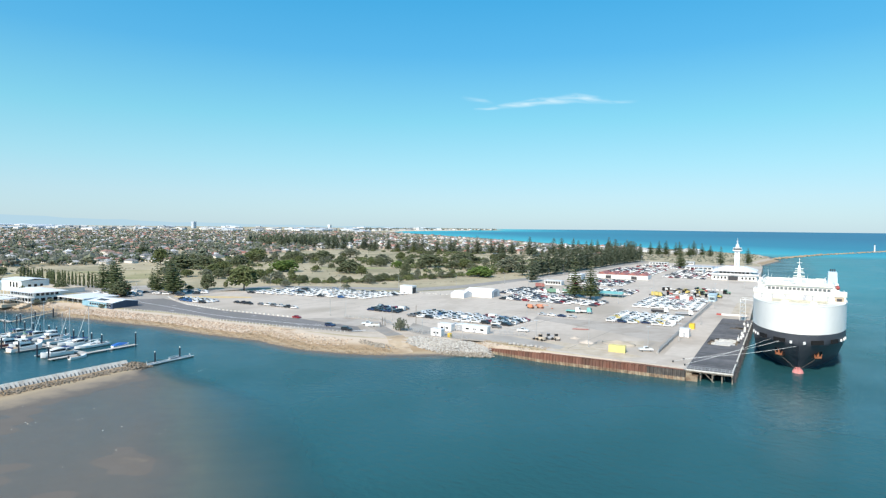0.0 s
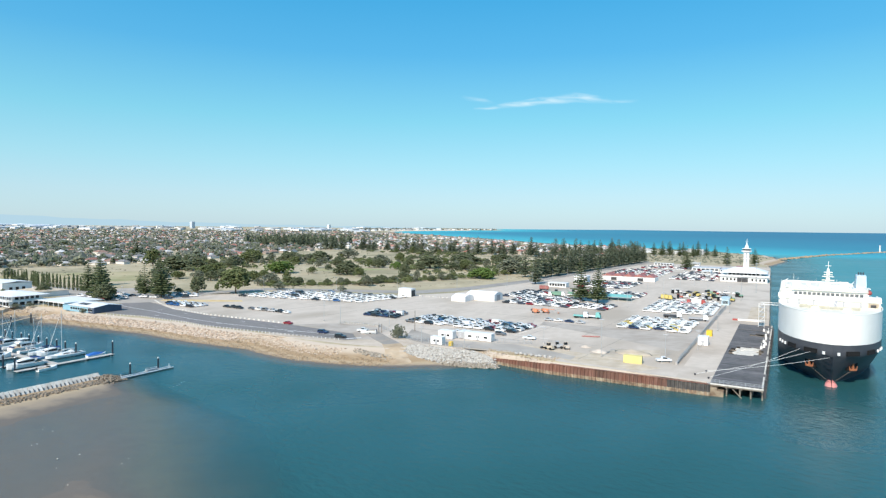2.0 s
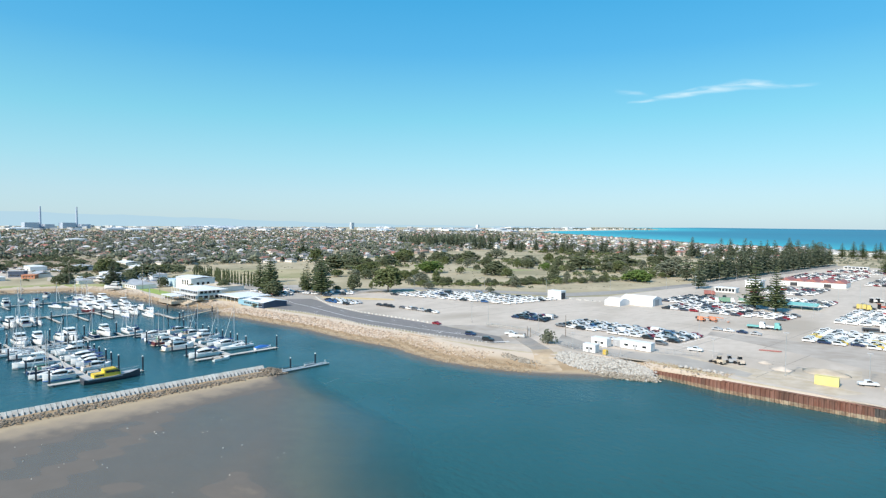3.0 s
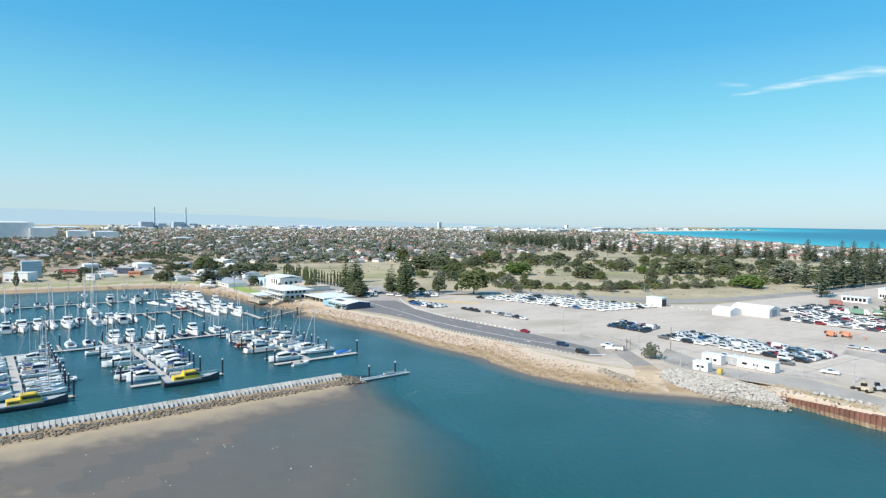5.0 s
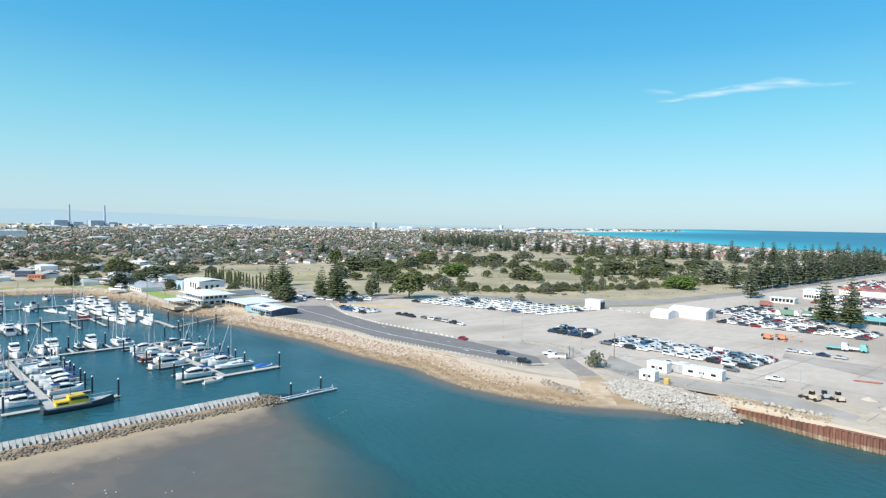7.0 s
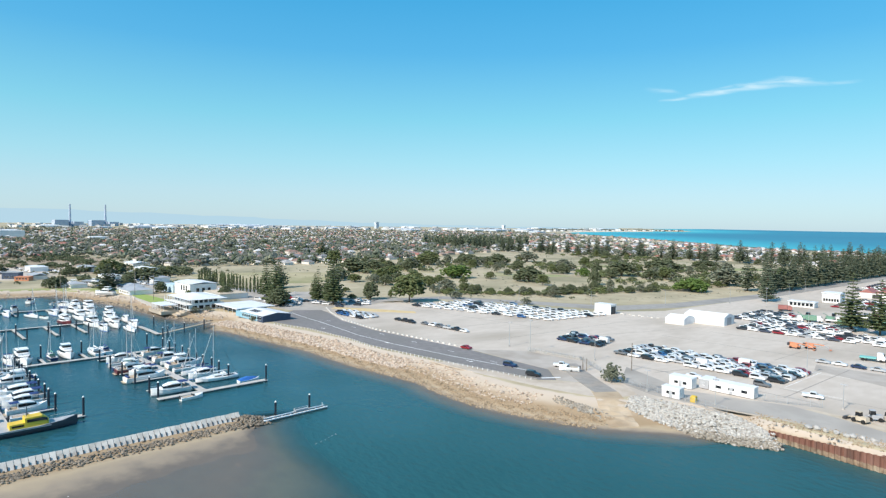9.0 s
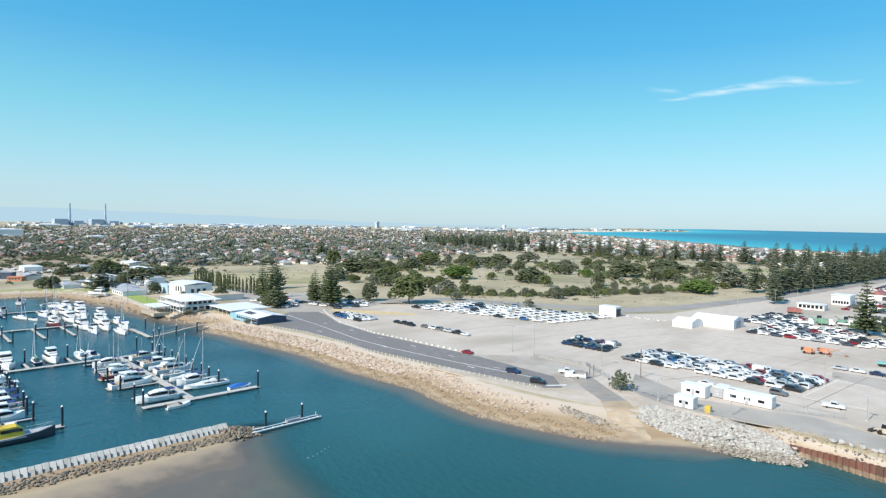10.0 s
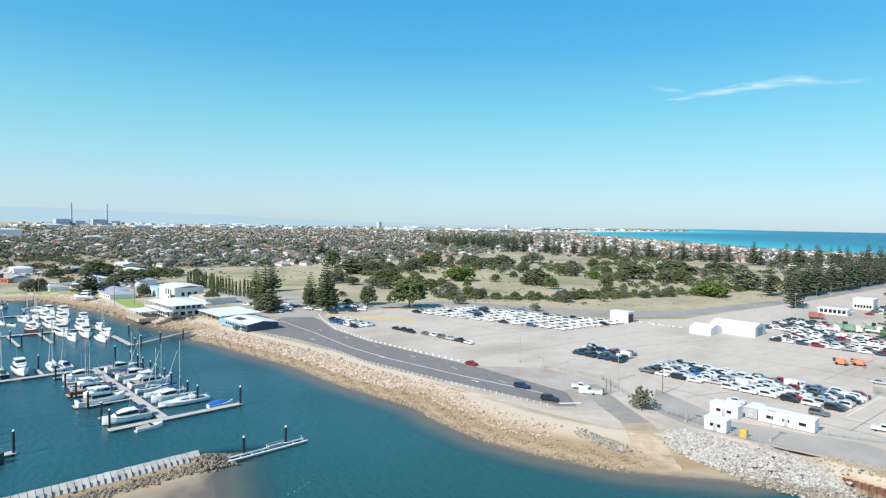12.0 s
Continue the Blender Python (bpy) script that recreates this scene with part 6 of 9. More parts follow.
def put_car(x, y, turn, kind=None, colour=None, where="in a storage row on the yard", z=None):
    kind = kind or car_rnd.choices(("suv", "sedan", "ute", "van"), (6, 3, 2.5, 0.5))[0]
    colour = colour or car_rnd.choices(("white", "black", "silver", "grey", "red", "dark blue", "blue"), (10, 4.5, 2, 2.5, 0.5, 0.8, 0.25))[0]
    z = G + 0.03 if z is None else z
    m = pose(x, y, z, 0, 0, turn)
    if kind in first_use:
        c = copy_thing(CARS[kind], m)
    else:
        first_use.add(kind)
        c = CARS[kind]
        c.matrix_basis = m
    for ch in c.children:
        if ch.name.startswith("body"):
            ch.color = (*PAINT[colour], 1)
    tagged(c, f"{colour} {WORD[kind]} {where}", "van" if kind == "van" else "pickup" if kind == "ute" else "car")
    count_cars[0] += 1
    return c


def far_car(x, y, turn, z=None, pale=False):
    """One more car in the far rows, joined with its fellows."""
    kind = car_rnd.choices(("suv", "sedan", "ute"), (6, 3, 2))[0]
    body, gl, L, W = CARMESH[kind]
    c, s = math.cos(radians(turn)), math.sin(radians(turn))
    z = G + 0.03 if z is None else z
    for src, dst in ((body, far_pale if pale else far_body), (gl, far_glass)):
        dst.add([(x + c * a - s * b, y + s * a + c * b, z + h) for a, b, h in src.v], src.f)
    far_tyre.obox(x, y, z, z + 0.45, W * 0.96, L * 0.78, turn)


def car_block(x0, y0, nx, ny, dx, dy, turn, colours=None, skip=0.06, near=True, skew=0.0, kinds=None, pale=0.0):
    for j in range(ny):
        for i in range(nx):
            if car_rnd.random() < skip:
                continue
            x, y = x0 + i * dx + j * skew + car_rnd.uniform(-0.25, 0.25), y0 + j * dy + i * 0 + car_rnd.uniform(-0.12, 0.12)
            a = turn + car_rnd.uniform(-1.5, 1.5) + (180 if car_rnd.random() < 0.2 else 0)
            if near:
                put_car(x, y, a, car_rnd.choice(kinds) if kinds else None, car_rnd.choice(colours) if colours else None)
            else:
                far_car(x, y, a, pale=car_rnd.random() < pale)


car_block(-151.5, 46.5, 11, 8, 5.25, 2.75, -90, skew=0.25)
car_block(-181.5, 52.5, 4, 6, 5.2, 2.8, -90, ["black", "black", "dark blue", "grey", "black", "red", "white"], skew=-0.6)
car_block(-264, 33.5, 3, 1, 5.0, 3, -90, ["black"])
car_block(-246.5, 35.5, 6, 1, 5.1, 3, -90, ["white", "white", "black", "silver", "grey"])
car_block(-303, 22.5, 5, 4, 5.6, 2.9, -90, ["white", "silver", "black", "dark blue", "white", "blue"], skew=0.3)
# the skewed block of white cars behind
for j in range(9):
    for i in range(12):
        x, y = -297 + i * 7.3 + j * 0.9, 74 + i * 1.55 + j * 4.6
        if y > 128 or x > -206 or car_rnd.random() < 0.04:
            continue
        put_car(x, y, -78 + car_rnd.uniform(-2, 2), None, car_rnd.choice(["white"] * 14 + ["silver", "blue", "black"]))
car_block(-61, 87, 6, 5, 5.4, 3.1, -90, ["white", "white", "white", "white", "silver", "dark blue", "yellow"])
car_block(-61, 104, 6, 6, 5.4, 3.1, -90, near=False, pale=0.85)
car_block(-62, 150, 7, 15, 5.2, 3.7, -90, near=False, pale=0.8)
put_car(-166.2, 0.8, -78, "suv", "dark blue", "parked on the waterfront road")
put_car(-153.3, -3.4, -75, "suv", "black", "parked on the waterfront road")
put_car(-154.6, 13.4, -62, "ute", "white", "towing a boat trailer beside the ramp")
tow = copy_thing(BOATS[6], pose(-149.4, 10.4, G + 0.62, 0, 0, 118))
tagged(tow, "white runabout on a road trailer behind a ute", "motorboat")
trail = thing("boat_trailer", pose(-149.4, 10.4, G + 0.04, 0, 0, 118), "galvanised boat trailer hitched to a ute", "trailer")
part("frame", MB().box(-0.9, -0.78, -2.8, 2.2, 0.4, 0.52).box(0.78, 0.9, -2.8, 2.2, 0.4, 0.52).box(-0.06, 0.06, 2.0, 4.4, 0.4, 0.52).box(-0.9, 0.9, -0.2, 0.0, 0.4, 0.5), M_STEEL, trail)
for sx in (-1, 1):
    part("wheel", wheel_me, M_TYRE, trail).matrix_basis = pose(sx * 1.0, -0.8, 0)
put_car(-195.6, 10.3, -85, "sedan", "red", "parked at the kerb of the waterfront road")
put_car(-100.5, 38.6, -90, "suv", "grey", "parked alone behind the site offices")
put_car(-118.8, 33.5, -80, "sedan", "white", "parked beside the site offices")
put_car(-31.5, 22.5, -60, "ute", "white", "parked beside the yard fence")
put_car(-86.5, 36.0, -80, "ute", "white", "parked beside the site fence")
put_car(-264.8, 122.4, -65, "suv", "blue", "driving lane of the street behind the yard")
for x, c in ((-97, "silver"), (-92, "white"), (-86.5, "dark blue"), (-81, "silver")):
    put_car(x, 88.5, -90, "sedan", c, "parked in a short row on the open yard")
for x, y in ((-171, 157), (-164.5, 160.5), (-158.5, 164)):
    put_car(x, y, -60, "suv", "white" if x > -170 else "black", "parked behind the white shed")
car_block(-157, 172, 4, 8, 5.4, 5.2, -90, ["black", "black", "white", "grey", "red"], near=False)
car_block(-143, 140, 12, 5, 5.3, 4.6, -90, near=False, skew=0.5)
car_block(-145, 164, 8, 4, 5.3, 5, -90, near=False)
car_block(-118, 212, 8, 6, 5.3, 5.2, -90, near=False, skip=0.15)
car_block(-135, 268, 7, 9, 5.6, 6.4, -90, near=False, skip=0.1)
car_block(-86, 385, 7, 16, 5.6, 7.0, -90, near=False, skip=0.25)
car_block(-150, 400, 9, 14, 6.0, 7.0, -90, near=False, skip=0.25)
car_block(-140, 520, 12, 8, 6.2, 9.0, -90, near=False, skip=0.3)
car_block(-66, 214, 6, 4, 6.2, 7.0, -90, near=False, skip=0.5)
car_block(-62, 262, 7, 3, 6.0, 9.0, -90, near=False, skip=0.6)
car_block(-384, 18, 8, 3, 6, 9, -60, near=False, skip=0.35)
car_block(-500, 12, 14, 2, 5.5, 8, -80, near=False, skip=0.3)
car_block(-560, -14, 10, 3, 6, 9, -70, near=False, skip=0.35)
car_block(-740, -70, 14, 5, 7, 10, -70, near=False, skip=0.4)
car_block(-335, 38, 3, 5, 7, 6, -60, near=False, skip=0.3)
solid("far_car_bodies", far_body, M_CARSFAR, "dense rows of white and dark cars stored far across the yard", "cars", kind="stuff")
solid("far_car_bodies", far_pale, M_CARWHITE, "dense rows of white cars stored across the yard", "cars", kind="stuff")
solid("far_car_windows", far_glass, M_GLASS, "dark windows of the far stored cars", "cars", kind="stuff")
solid("far_car_wheels", far_tyre, M_TYRE, "dark tyres of the far stored cars", "cars", kind="stuff")


# ---- trees ----
def pine_meshes(h, w, seed, thin=1.0, gap=0.85):
    """A tall pine with level tiers of branches, wide below and pointed above."""
    q = random.Random(seed)
    trunk, crown = MB().cyl(0, 0, -0.2, h * 0.97, 0.018 * h, 0.04, n=7), MB()
    z = h * 0.10
    while z < h * 0.99:
        f = 1 - (z / h)
        r = w / 2 * (0.16 + 0.84 * f ** 0.8) * q.uniform(0.82, 1.1)
        n = max(4, int(9 * thin * (0.45 + f)))
        a0 = q.uniform(0, 6.28)
        for i in range(n):
            a = a0 + 6.283 * i / n + q.uniform(-0.2, 0.2)
            rr = r * q.uniform(0.75, 1.12)
            tip = (math.cos(a) * rr, math.sin(a) * rr, z + rr * 0.10)
            trunk.tube((0, 0, z), tip, 0.06, 0.02, n=3)
            m = max(2, int(rr / gap))
            for j in range(m):
                t = (j + 0.75) / m
                crown.clump(tip[0] * t, tip[1] * t, z + rr * 0.10 * t + q.uniform(-0.12, 0.15), (0.30 + 0.16 * rr * (1 - t * 0.4)) * (gap / 0.85) ** 0.5 * q.uniform(0.8, 1.2), q, 0.55)
        z += h * 0.052 * q.uniform(0.85, 1.15)
    crown.clump(0, 0, h * 0.985, 0.35, q, 2.0)
    return trunk, crown


def leafy_meshes(h, w, seed, stem=0.28, lobes=9, dense=32):
    """A spreading tree: trunk, limbs, and a crown of many leaf clumps in uneven lobes."""
    q = random.Random(seed)
    trunk, crown = MB().cyl(0, 0, -0.2, h * stem * 1.3, 0.032 * h, 0.02 * h, n=7), MB()
    for i in range(lobes):
        a = 2.4 * i + q.uniform(-0.3, 0.3)
        k = (i / lobes) ** 0.6
        rr = w / 2 * 0.66 * k * q.uniform(0.85, 1.1)
        cz = h * (stem + (0.74 - stem) * (1 - 0.75 * k * k) * q.uniform(0.85, 1.05))
        c = (math.cos(a) * rr, math.sin(a) * rr, cz)
        trunk.tube((0, 0, h * stem * q.uniform(0.7, 1.2)), c, 0.012 * h, 0.004 * h, n=4)
        lr = w * q.uniform(0.17, 0.25)
        for j in range(int(dense * 1.2)):
            u, v = q.uniform(-0.8, 1), q.uniform(0, 6.283)
            d = q.uniform(0.75, 1.05) * lr
            s = math.sqrt(max(0, 1 - u * u))
            z = max(h * stem * 0.6 + 0.3, c[2] + u * d * min(1.1, 1.3 * h / w))
            crown.clump(c[0] + s * math.cos(v) * d, c[1] + s * math.sin(v) * d, min(z, h), w * q.uniform(0.037, 0.068), q)
    return trunk, crown


def column_meshes(h, w, seed):
    q = random.Random(seed)
    trunk, crown = MB().cyl(0, 0, -0.2, h * 0.8, 0.12, 0.03, n=6), MB()
    for i in range(150):
        t = q.random()
        r = w / 2 * min(1, 4 * t + 0.3) * (1 - t) ** 0.45
        a = q.uniform(0, 6.283)
        crown.clump(math.cos(a) * r * 0.8, math.sin(a) * r * 0.8, 0.4 + t * h * 0.97, w * q.uniform(0.12, 0.22), q, 1.5)
    return trunk, crown


TREE_KINDS = {}


def tree_kind(key, meshes, foliage, name, label, cat="tree"):
    trunk, crown = meshes
    TREE_KINDS[key] = [trunk.mesh("trunk", M_BARK), crown.mesh("crown", foliage), name, label, cat]


for i in range(4):
    tree_kind(f"pine{i}", pine_meshes(26, 13.5 + i * 0.8, 40 + i), M_PINE, "norfolk_pine", "tall dark green pine with tiered branches")
    tree_kind(f"row{i}", pine_meshes(27, 16 + i, 50 + i, 0.62, 1.5), M_PINEGREY, "norfolk_pine", "tall grey green pine in a long row")
for i in range(3):
    tree_kind(f"dark{i}", leafy_meshes(12, 16 + 2 * i, 60 + i, 0.05, 13, 34), M_LEAFDARK, "spreading_tree", "dense dark green spreading tree on dry grass")
    tree_kind(f"leaf{i}", leafy_meshes(12, 13 + 2 * i, 70 + i, 0.10, 12, 32), M_LEAF, "leafy_tree", "olive green leafy tree on dry grass")
    tree_kind(f"grey{i}", leafy_meshes(12, 13 + 2 * i, 80 + i, 0.10, 11, 28), M_LEAFGREY, "gum_tree", "grey green gum tree on dry grass")
    tree_kind(f"bright{i}", leafy_meshes(11, 18 + i, 90 + i, 0.05, 13, 34), M_LEAFBRIGHT, "shade_tree", "bright green rounded shade tree")
    tree_kind(f"bush{i}", leafy_meshes(4, 6 + i * 0.6, 95 + i, 0.05, 8, 20), M_LEAFGREY, "bush", "low rounded grey green bush", "bush")
tree_kind("gum", leafy_meshes(17, 22, 77, 0.30, 15, 34), M_LEAF, "gum_tree", "tall gum tree with bare forked trunk")
for i in range(2):
    tree_kind(f"cypress{i}", column_meshes(10.5, 2.0, 99 + i), M_PINE, "cypress", "slim dark columnar cypress in a row")
tree_seed = random.Random(3)


def plant(key, x, y, scale=1.0, wide=1.0, z=None, group=""):
    trunk, crown, name, label, cat = TREE_KINDS[key]
    z = G if z is None else z
    m = pose(x, y, z, 0, 0, tree_seed.uniform(0, 360)) @ Matrix.Diagonal((scale * wide, scale * wide, scale, 1))
    t = thing(name, m, label, cat, group)
    part("trunk", trunk, M_BARK, t)
    part("crown", crown, None, t)
    return t


for x, y, h, w, k in ((-107.2, 176.2, 27, 1, "pine0"), (-95.7, 173, 25, 1, "pine1"), (-356.6, 18, 27, 1, "pine2"), (-332, 41, 25.5, 1.05, "pine3"), (-347.6, 40.5, 20, 1, "pine0"), (-368.7, 51.5, 15, 1.1, "pine1"), (-387.3, 27.7, 22.5, 1, "pine1"),
                      (-433, 62, 20.5, 1.1, "row0"), (-172.5, 266.4, 22, 1, "row1"), (-93.6, 539, 28, 0.9, "pine2"), (-764.8, 309, 24, 1.5, "pine3"), (-491.5, -34.8, 17, 1.7, "row2"), (-60, 640, 24, 1, "pine0"), (-30, 668, 22, 1, "pine3"),
                      (-350, 52, 23, 1, "row3")):
    plant(k, x, y, h / 26, w)
# the two long rows of pines beside the street
for i in range(26):
    y = 322 + i * 13.5 + tree_seed.uniform(-3, 3)
    plant(f"row{i % 4}", -191 + i * 1.0 + tree_seed.uniform(-2, 2), y, tree_seed.uniform(0.80, 1.08), 0.88, group="street pines")
    if i % 3 == 0:
        plant(f"row{(i + 1) % 4}", -207 + i * 1.2 + tree_seed.uniform(-3, 3), y + 6, tree_seed.uniform(0.8, 1.05), 1.0, group="street pines")
# the far line of pines along the golf course and the coast
for i in range(46):
    f = i / 45
    x, y = -960 + 780 * f + tree_seed.uniform(-8, 8), 735 - 40 * math.sin(f * 3) + tree_seed.uniform(-25, 25)
    plant(f"row{i % 4}", x, y, tree_seed.uniform(0.8, 1.18), 1.0, group="far pine row")
for i in range(22):
    plant(f"pine{i % 4}", -330 + i * 11 + tree_seed.uniform(-5, 5), 770 + i * 6 + tree_seed.uniform(-20, 20), tree_seed.uniform(0.75, 1.05), 1.1, group="far pine row")
# single trees of the golf course: kind, place, height, width
for k, x, y, h, w in (("dark0", -339, 73, 12, 12), ("gum", -313.5, 83, 19, 18.6), ("bright0", -414, 223, 12.9, 25.6), ("leaf0", -389, 241, 6.8, 11.8), ("dark1", -353.5, 250, 13.5, 24.6), ("bright1", -356, 337, 8.2, 13), ("leaf1", -373, 191, 6.2, 7.7),
                      ("leaf2", -385, 175, 6.9, 12), ("dark2", -527, 194, 13.4, 29), ("leaf0", -595, 216, 19, 26), ("dark0", -506, 204, 13.2, 17), ("leaf1", -447, 177, 11.8, 18.5), ("leaf2", -561, 325, 15.9, 29), ("grey0", -536, 276, 11.6, 27),
                      ("dark1", -534, 366, 12.7, 27.6), ("dark2", -515, 394, 12.8, 28), ("bush0", -261.5, 130, 4.4, 8.1), ("grey1", -531, 473, 13.9, 36), ("grey2", -411.5, 384, 12.4, 23)):
    plant(k, x, y, h / (19 if k == "gum" else 4 if k[:2] == "bu" else 12), w / h * (12 / 15 if k != "gum" else 1.05) * (0.85 if k[:2] == "bu" else 1))
for k, x, y, h, w in (("grey0", -273, 174, 8.9, 11.6), ("dark0", -334, 368, 14.8, 31), ("dark1", -303, 271.5, 13.3, 9.6), ("leaf1", -289.5, 368, 11.9, 18.6), ("bright2", -230, 285.5, 10.7, 20), ("bright0", -229, 484, 10.8, 12.8), ("dark2", -340, 463, 13.5, 33),
                      ("grey1", -232, 353, 15.8, 31), ("dark0", -330, 553, 10, 32), ("bush1", -288, 291, 3.1, 5.7), ("dark1", -526, -60, 8, 14), ("dark2", -533, 1, 11.2, 23), ("leaf0", -623, 0, 13.6, 29)):
    plant(k, x, y, h / (4 if k[:2] == "bu" else 12), w / h * (12 / 15) * (0.85 if k[:2] == "bu" else 1))
for k, x, y, h, w in (("dark0", -401, 134, 9, 11), ("leaf1", -438, 131, 7, 14), ("grey2", -424, 140, 7, 13), ("leaf0", -382, 84, 3.5, 8), ("dark1", -470, 138, 9, 18), ("grey0", -455, 126, 9, 16), ("leaf2", -395, 158, 10, 17), ("dark0", -418, 160, 8, 15),
                      ("leaf1", -372, 152, 9, 15), ("grey1", -350, 150, 8, 16), ("leaf0", -330, 148, 7, 14), ("leaf2", -445, 165, 9, 17), ("leaf1", -338, 88, 5, 4), ("grey2", -309, 118, 5, 9), ("leaf2", -349, 66, 3, 6), ("dark0", -345.7, 14, 11, 13)):
    plant(k, x, y, h / 12, w / h * 12 / 15)
plant("bush0", -133.5, 9.5, 1.35, 0.95)
plant("grey1", -133.0, 8.6, 0.42, 0.75)
plant("bush2", -308, -20.5, 0.6, 1.0, 3.3)
plant("bush1", -362, -22, 0.9, 1.0)
plant("bush0", -352, -14, 0.7, 1.0)
for i in range(30):
    f = i / 29
    if i in (8, 9, 17):
        continue
    plant(f"cypress{i % 2}", -506 + 96 * f + tree_seed.uniform(-1, 1), 33 + 4 * math.sin(f * 7), tree_seed.uniform(0.85, 1.1), group="row of cypresses")
# scattered trees and shrubs of the course and the scrub
kinds = ["dark0", "dark1", "leaf0", "leaf1", "leaf2", "grey0", "grey1", "grey2", "dark2", "bush0", "bush1", "bush2"]
scatter = random.Random(8)
placed = 0
while placed < 105:
    f, g = scatter.random(), scatter.random()
    x = -600 + 330 * f
    y = 190 + 500 * g + (x + 440) * -0.1
    if x > -245 - 0.02 * y or (scatter.random() > 0.15 and math.sin(x * 0.021 + y * 0.013) + math.sin(y * 0.017 - x * 0.009) > -0.1):
        continue
    plant(scatter.choice(kinds), x, y, scatter.uniform(0.45, 0.95), scatter.uniform(0.8, 1.2), group="golf course trees")
    placed += 1
# the shrub belt along the street
for i in range(40):
    f = i / 39
    x = np.interp(f, [0, 0.3, 0.6, 0.85, 1], [-335, -294, -256, -234, -226]) + scatter.uniform(-9, 6)
    y = np.interp(f, [0, 0.3, 0.6, 0.85, 1], [127, 173, 249, 338, 450]) + scatter.uniform(-7, 7)
    plant(scatter.choice(["dark0", "leaf0", "grey0", "dark1", "leaf1", "grey2"]), x, y, scatter.uniform(0.35, 0.55), scatter.uniform(0.9, 1.25), group="shrub belt")
def bushes(name, spots, material, label, seed):
    """Many low bushes, each of a few leafy clumps, as one."""
    q = random.Random(seed)
    mb = MB()
    for x, y, r in spots:
        for k in range(max(6, int(r * 9))):
            a, d = q.uniform(0, 6.283), r * q.random() ** 0.6
            mb.clump(x + math.cos(a) * d, y + math.sin(a) * d, G + r * 0.25 + r * q.uniform(0, 0.75) * (1 - 0.5 * d / r), r * q.uniform(0.15, 0.30), q)
    solid(name, mb, material, label, "bushes", kind="stuff")


spots = []
for i in range(210):
    f = i / 209
    spots.append((np.interp(f, [0, 0.3, 0.6, 0.85, 1], [-335, -294, -256, -234, -226]) + scatter.uniform(-9, 6), np.interp(f, [0, 0.3, 0.6, 0.85, 1], [127, 173, 249, 338, 450]) + scatter.uniform(-7, 7), scatter.uniform(1.8, 3.2)))
bushes("shrub_belt", spots, M_LEAF, "olive shrubs in a belt along the street", 6)
spots = []
for i in range(80):
    f = i / 79
    spots.append((np.interp(f, [0, 0.5, 1], [-322, -234, -198]) + scatter.uniform(-5, 3), np.interp(f, [0, 0.5, 1], [128, 200, 330]) + scatter.uniform(-5, 5), scatter.uniform(0.5, 1.1)))
bushes("verge_shrubs", spots, M_LEAFGREY, "small shrubs along the street verge", 1)
spots = [(scatter.uniform(-900, -560), scatter.uniform(-190, 60), scatter.uniform(1.5, 4.5)) for i in range(150)]
bushes("scrub_trees", spots, M_LEAFDARK, "dark scrubby trees on dry ground", 2)
spots = []
while len(spots) < 430:
    x, y = scatter.uniform(-640, -240), scatter.uniform(170, 710)
    if x > -250 - 0.02 * y or math.sin(x * 0.021 + y * 0.013) + math.sin(y * 0.017 - x * 0.009) > 0.35:
        continue
    spots.append((x, y, scatter.uniform(1.4, 5.4)))
bushes("course_thickets", spots[:230], M_LEAFDARK, "dense dark thickets on the golf course", 3)
bushes("course_thickets", spots[230:], M_LEAF, "dense olive thickets on the golf course", 4)

# ---- golf course and open ground ----
def patch(name, cx, cy, rx, ry, turn, material, label, seed, lift=0.05, cat="grass"):
    q = random.Random(seed)
    poly = []
    for i in range(28):
        a = 6.283 * i / 28
        k = 1 + 0.16 * math.sin(2 * a + seed) + 0.1 * math.sin(3 * a + 2 * seed) + q.uniform(-0.03, 0.03)
        px, py = rx * k * math.cos(a), ry * k * math.sin(a)
        c, s = math.cos(radians(turn)), math.sin(radians(turn))
        poly.append((cx + c * px - s * py, cy + s * px + c * py))
    return area(name, poly, material, lift, label, cat)


for i, (cx, cy, rx, ry, t) in enumerate(((-345, 400, 40, 16, 60), (-300, 560, 60, 22, 50), (-270, 430, 45, 16, 75), (-400, 300, 45, 18, 40), (-480, 250, 40, 14, 20), (-420, 480, 40, 18, 60), (-300, 320, 40, 12, 70), (-500, 420, 40, 16, 30))):
    patch("fairway", cx, cy, rx, ry, t, M_FAIRWAY if i in (0, 1, 2, 3, 5) else M_DRYGRASS, "mown green fairway between the trees" if i in (0, 1, 2, 3, 5) else "dry straw coloured fairway between the trees", i + 1, 0.03 + 0.004 * i)
patch("dry_field", -510, 110, 85, 50, 35, M_DRYGRASS, "open field of dry straw coloured grass", 31, 0.03, "field")
area("lawn", [(-462, -31), (-457, -25), (-419, -24), (-391, -28), (-390, -34.5), (-412, -34.6), (-432, -34.0), (-448, -32.4)], M_LAWN, 0.06, "bright green clubhouse lawn", "lawn")
area("lawn", [(-505, -45), (-480, -32), (-478, -28), (-500, -34), (-512, -55)], M_LAWN, 0.06, "bright green lawn by the marina", "lawn")
area("club_car_park", [(-560, -60), (-520, -30), (-470, -20), (-400, 24), (-345, 24), (-345, 44), (-420, 46), (-540, 10)], M_PALEPAVE, 0.04, "pale asphalt car park behind the clubhouse", "car park")
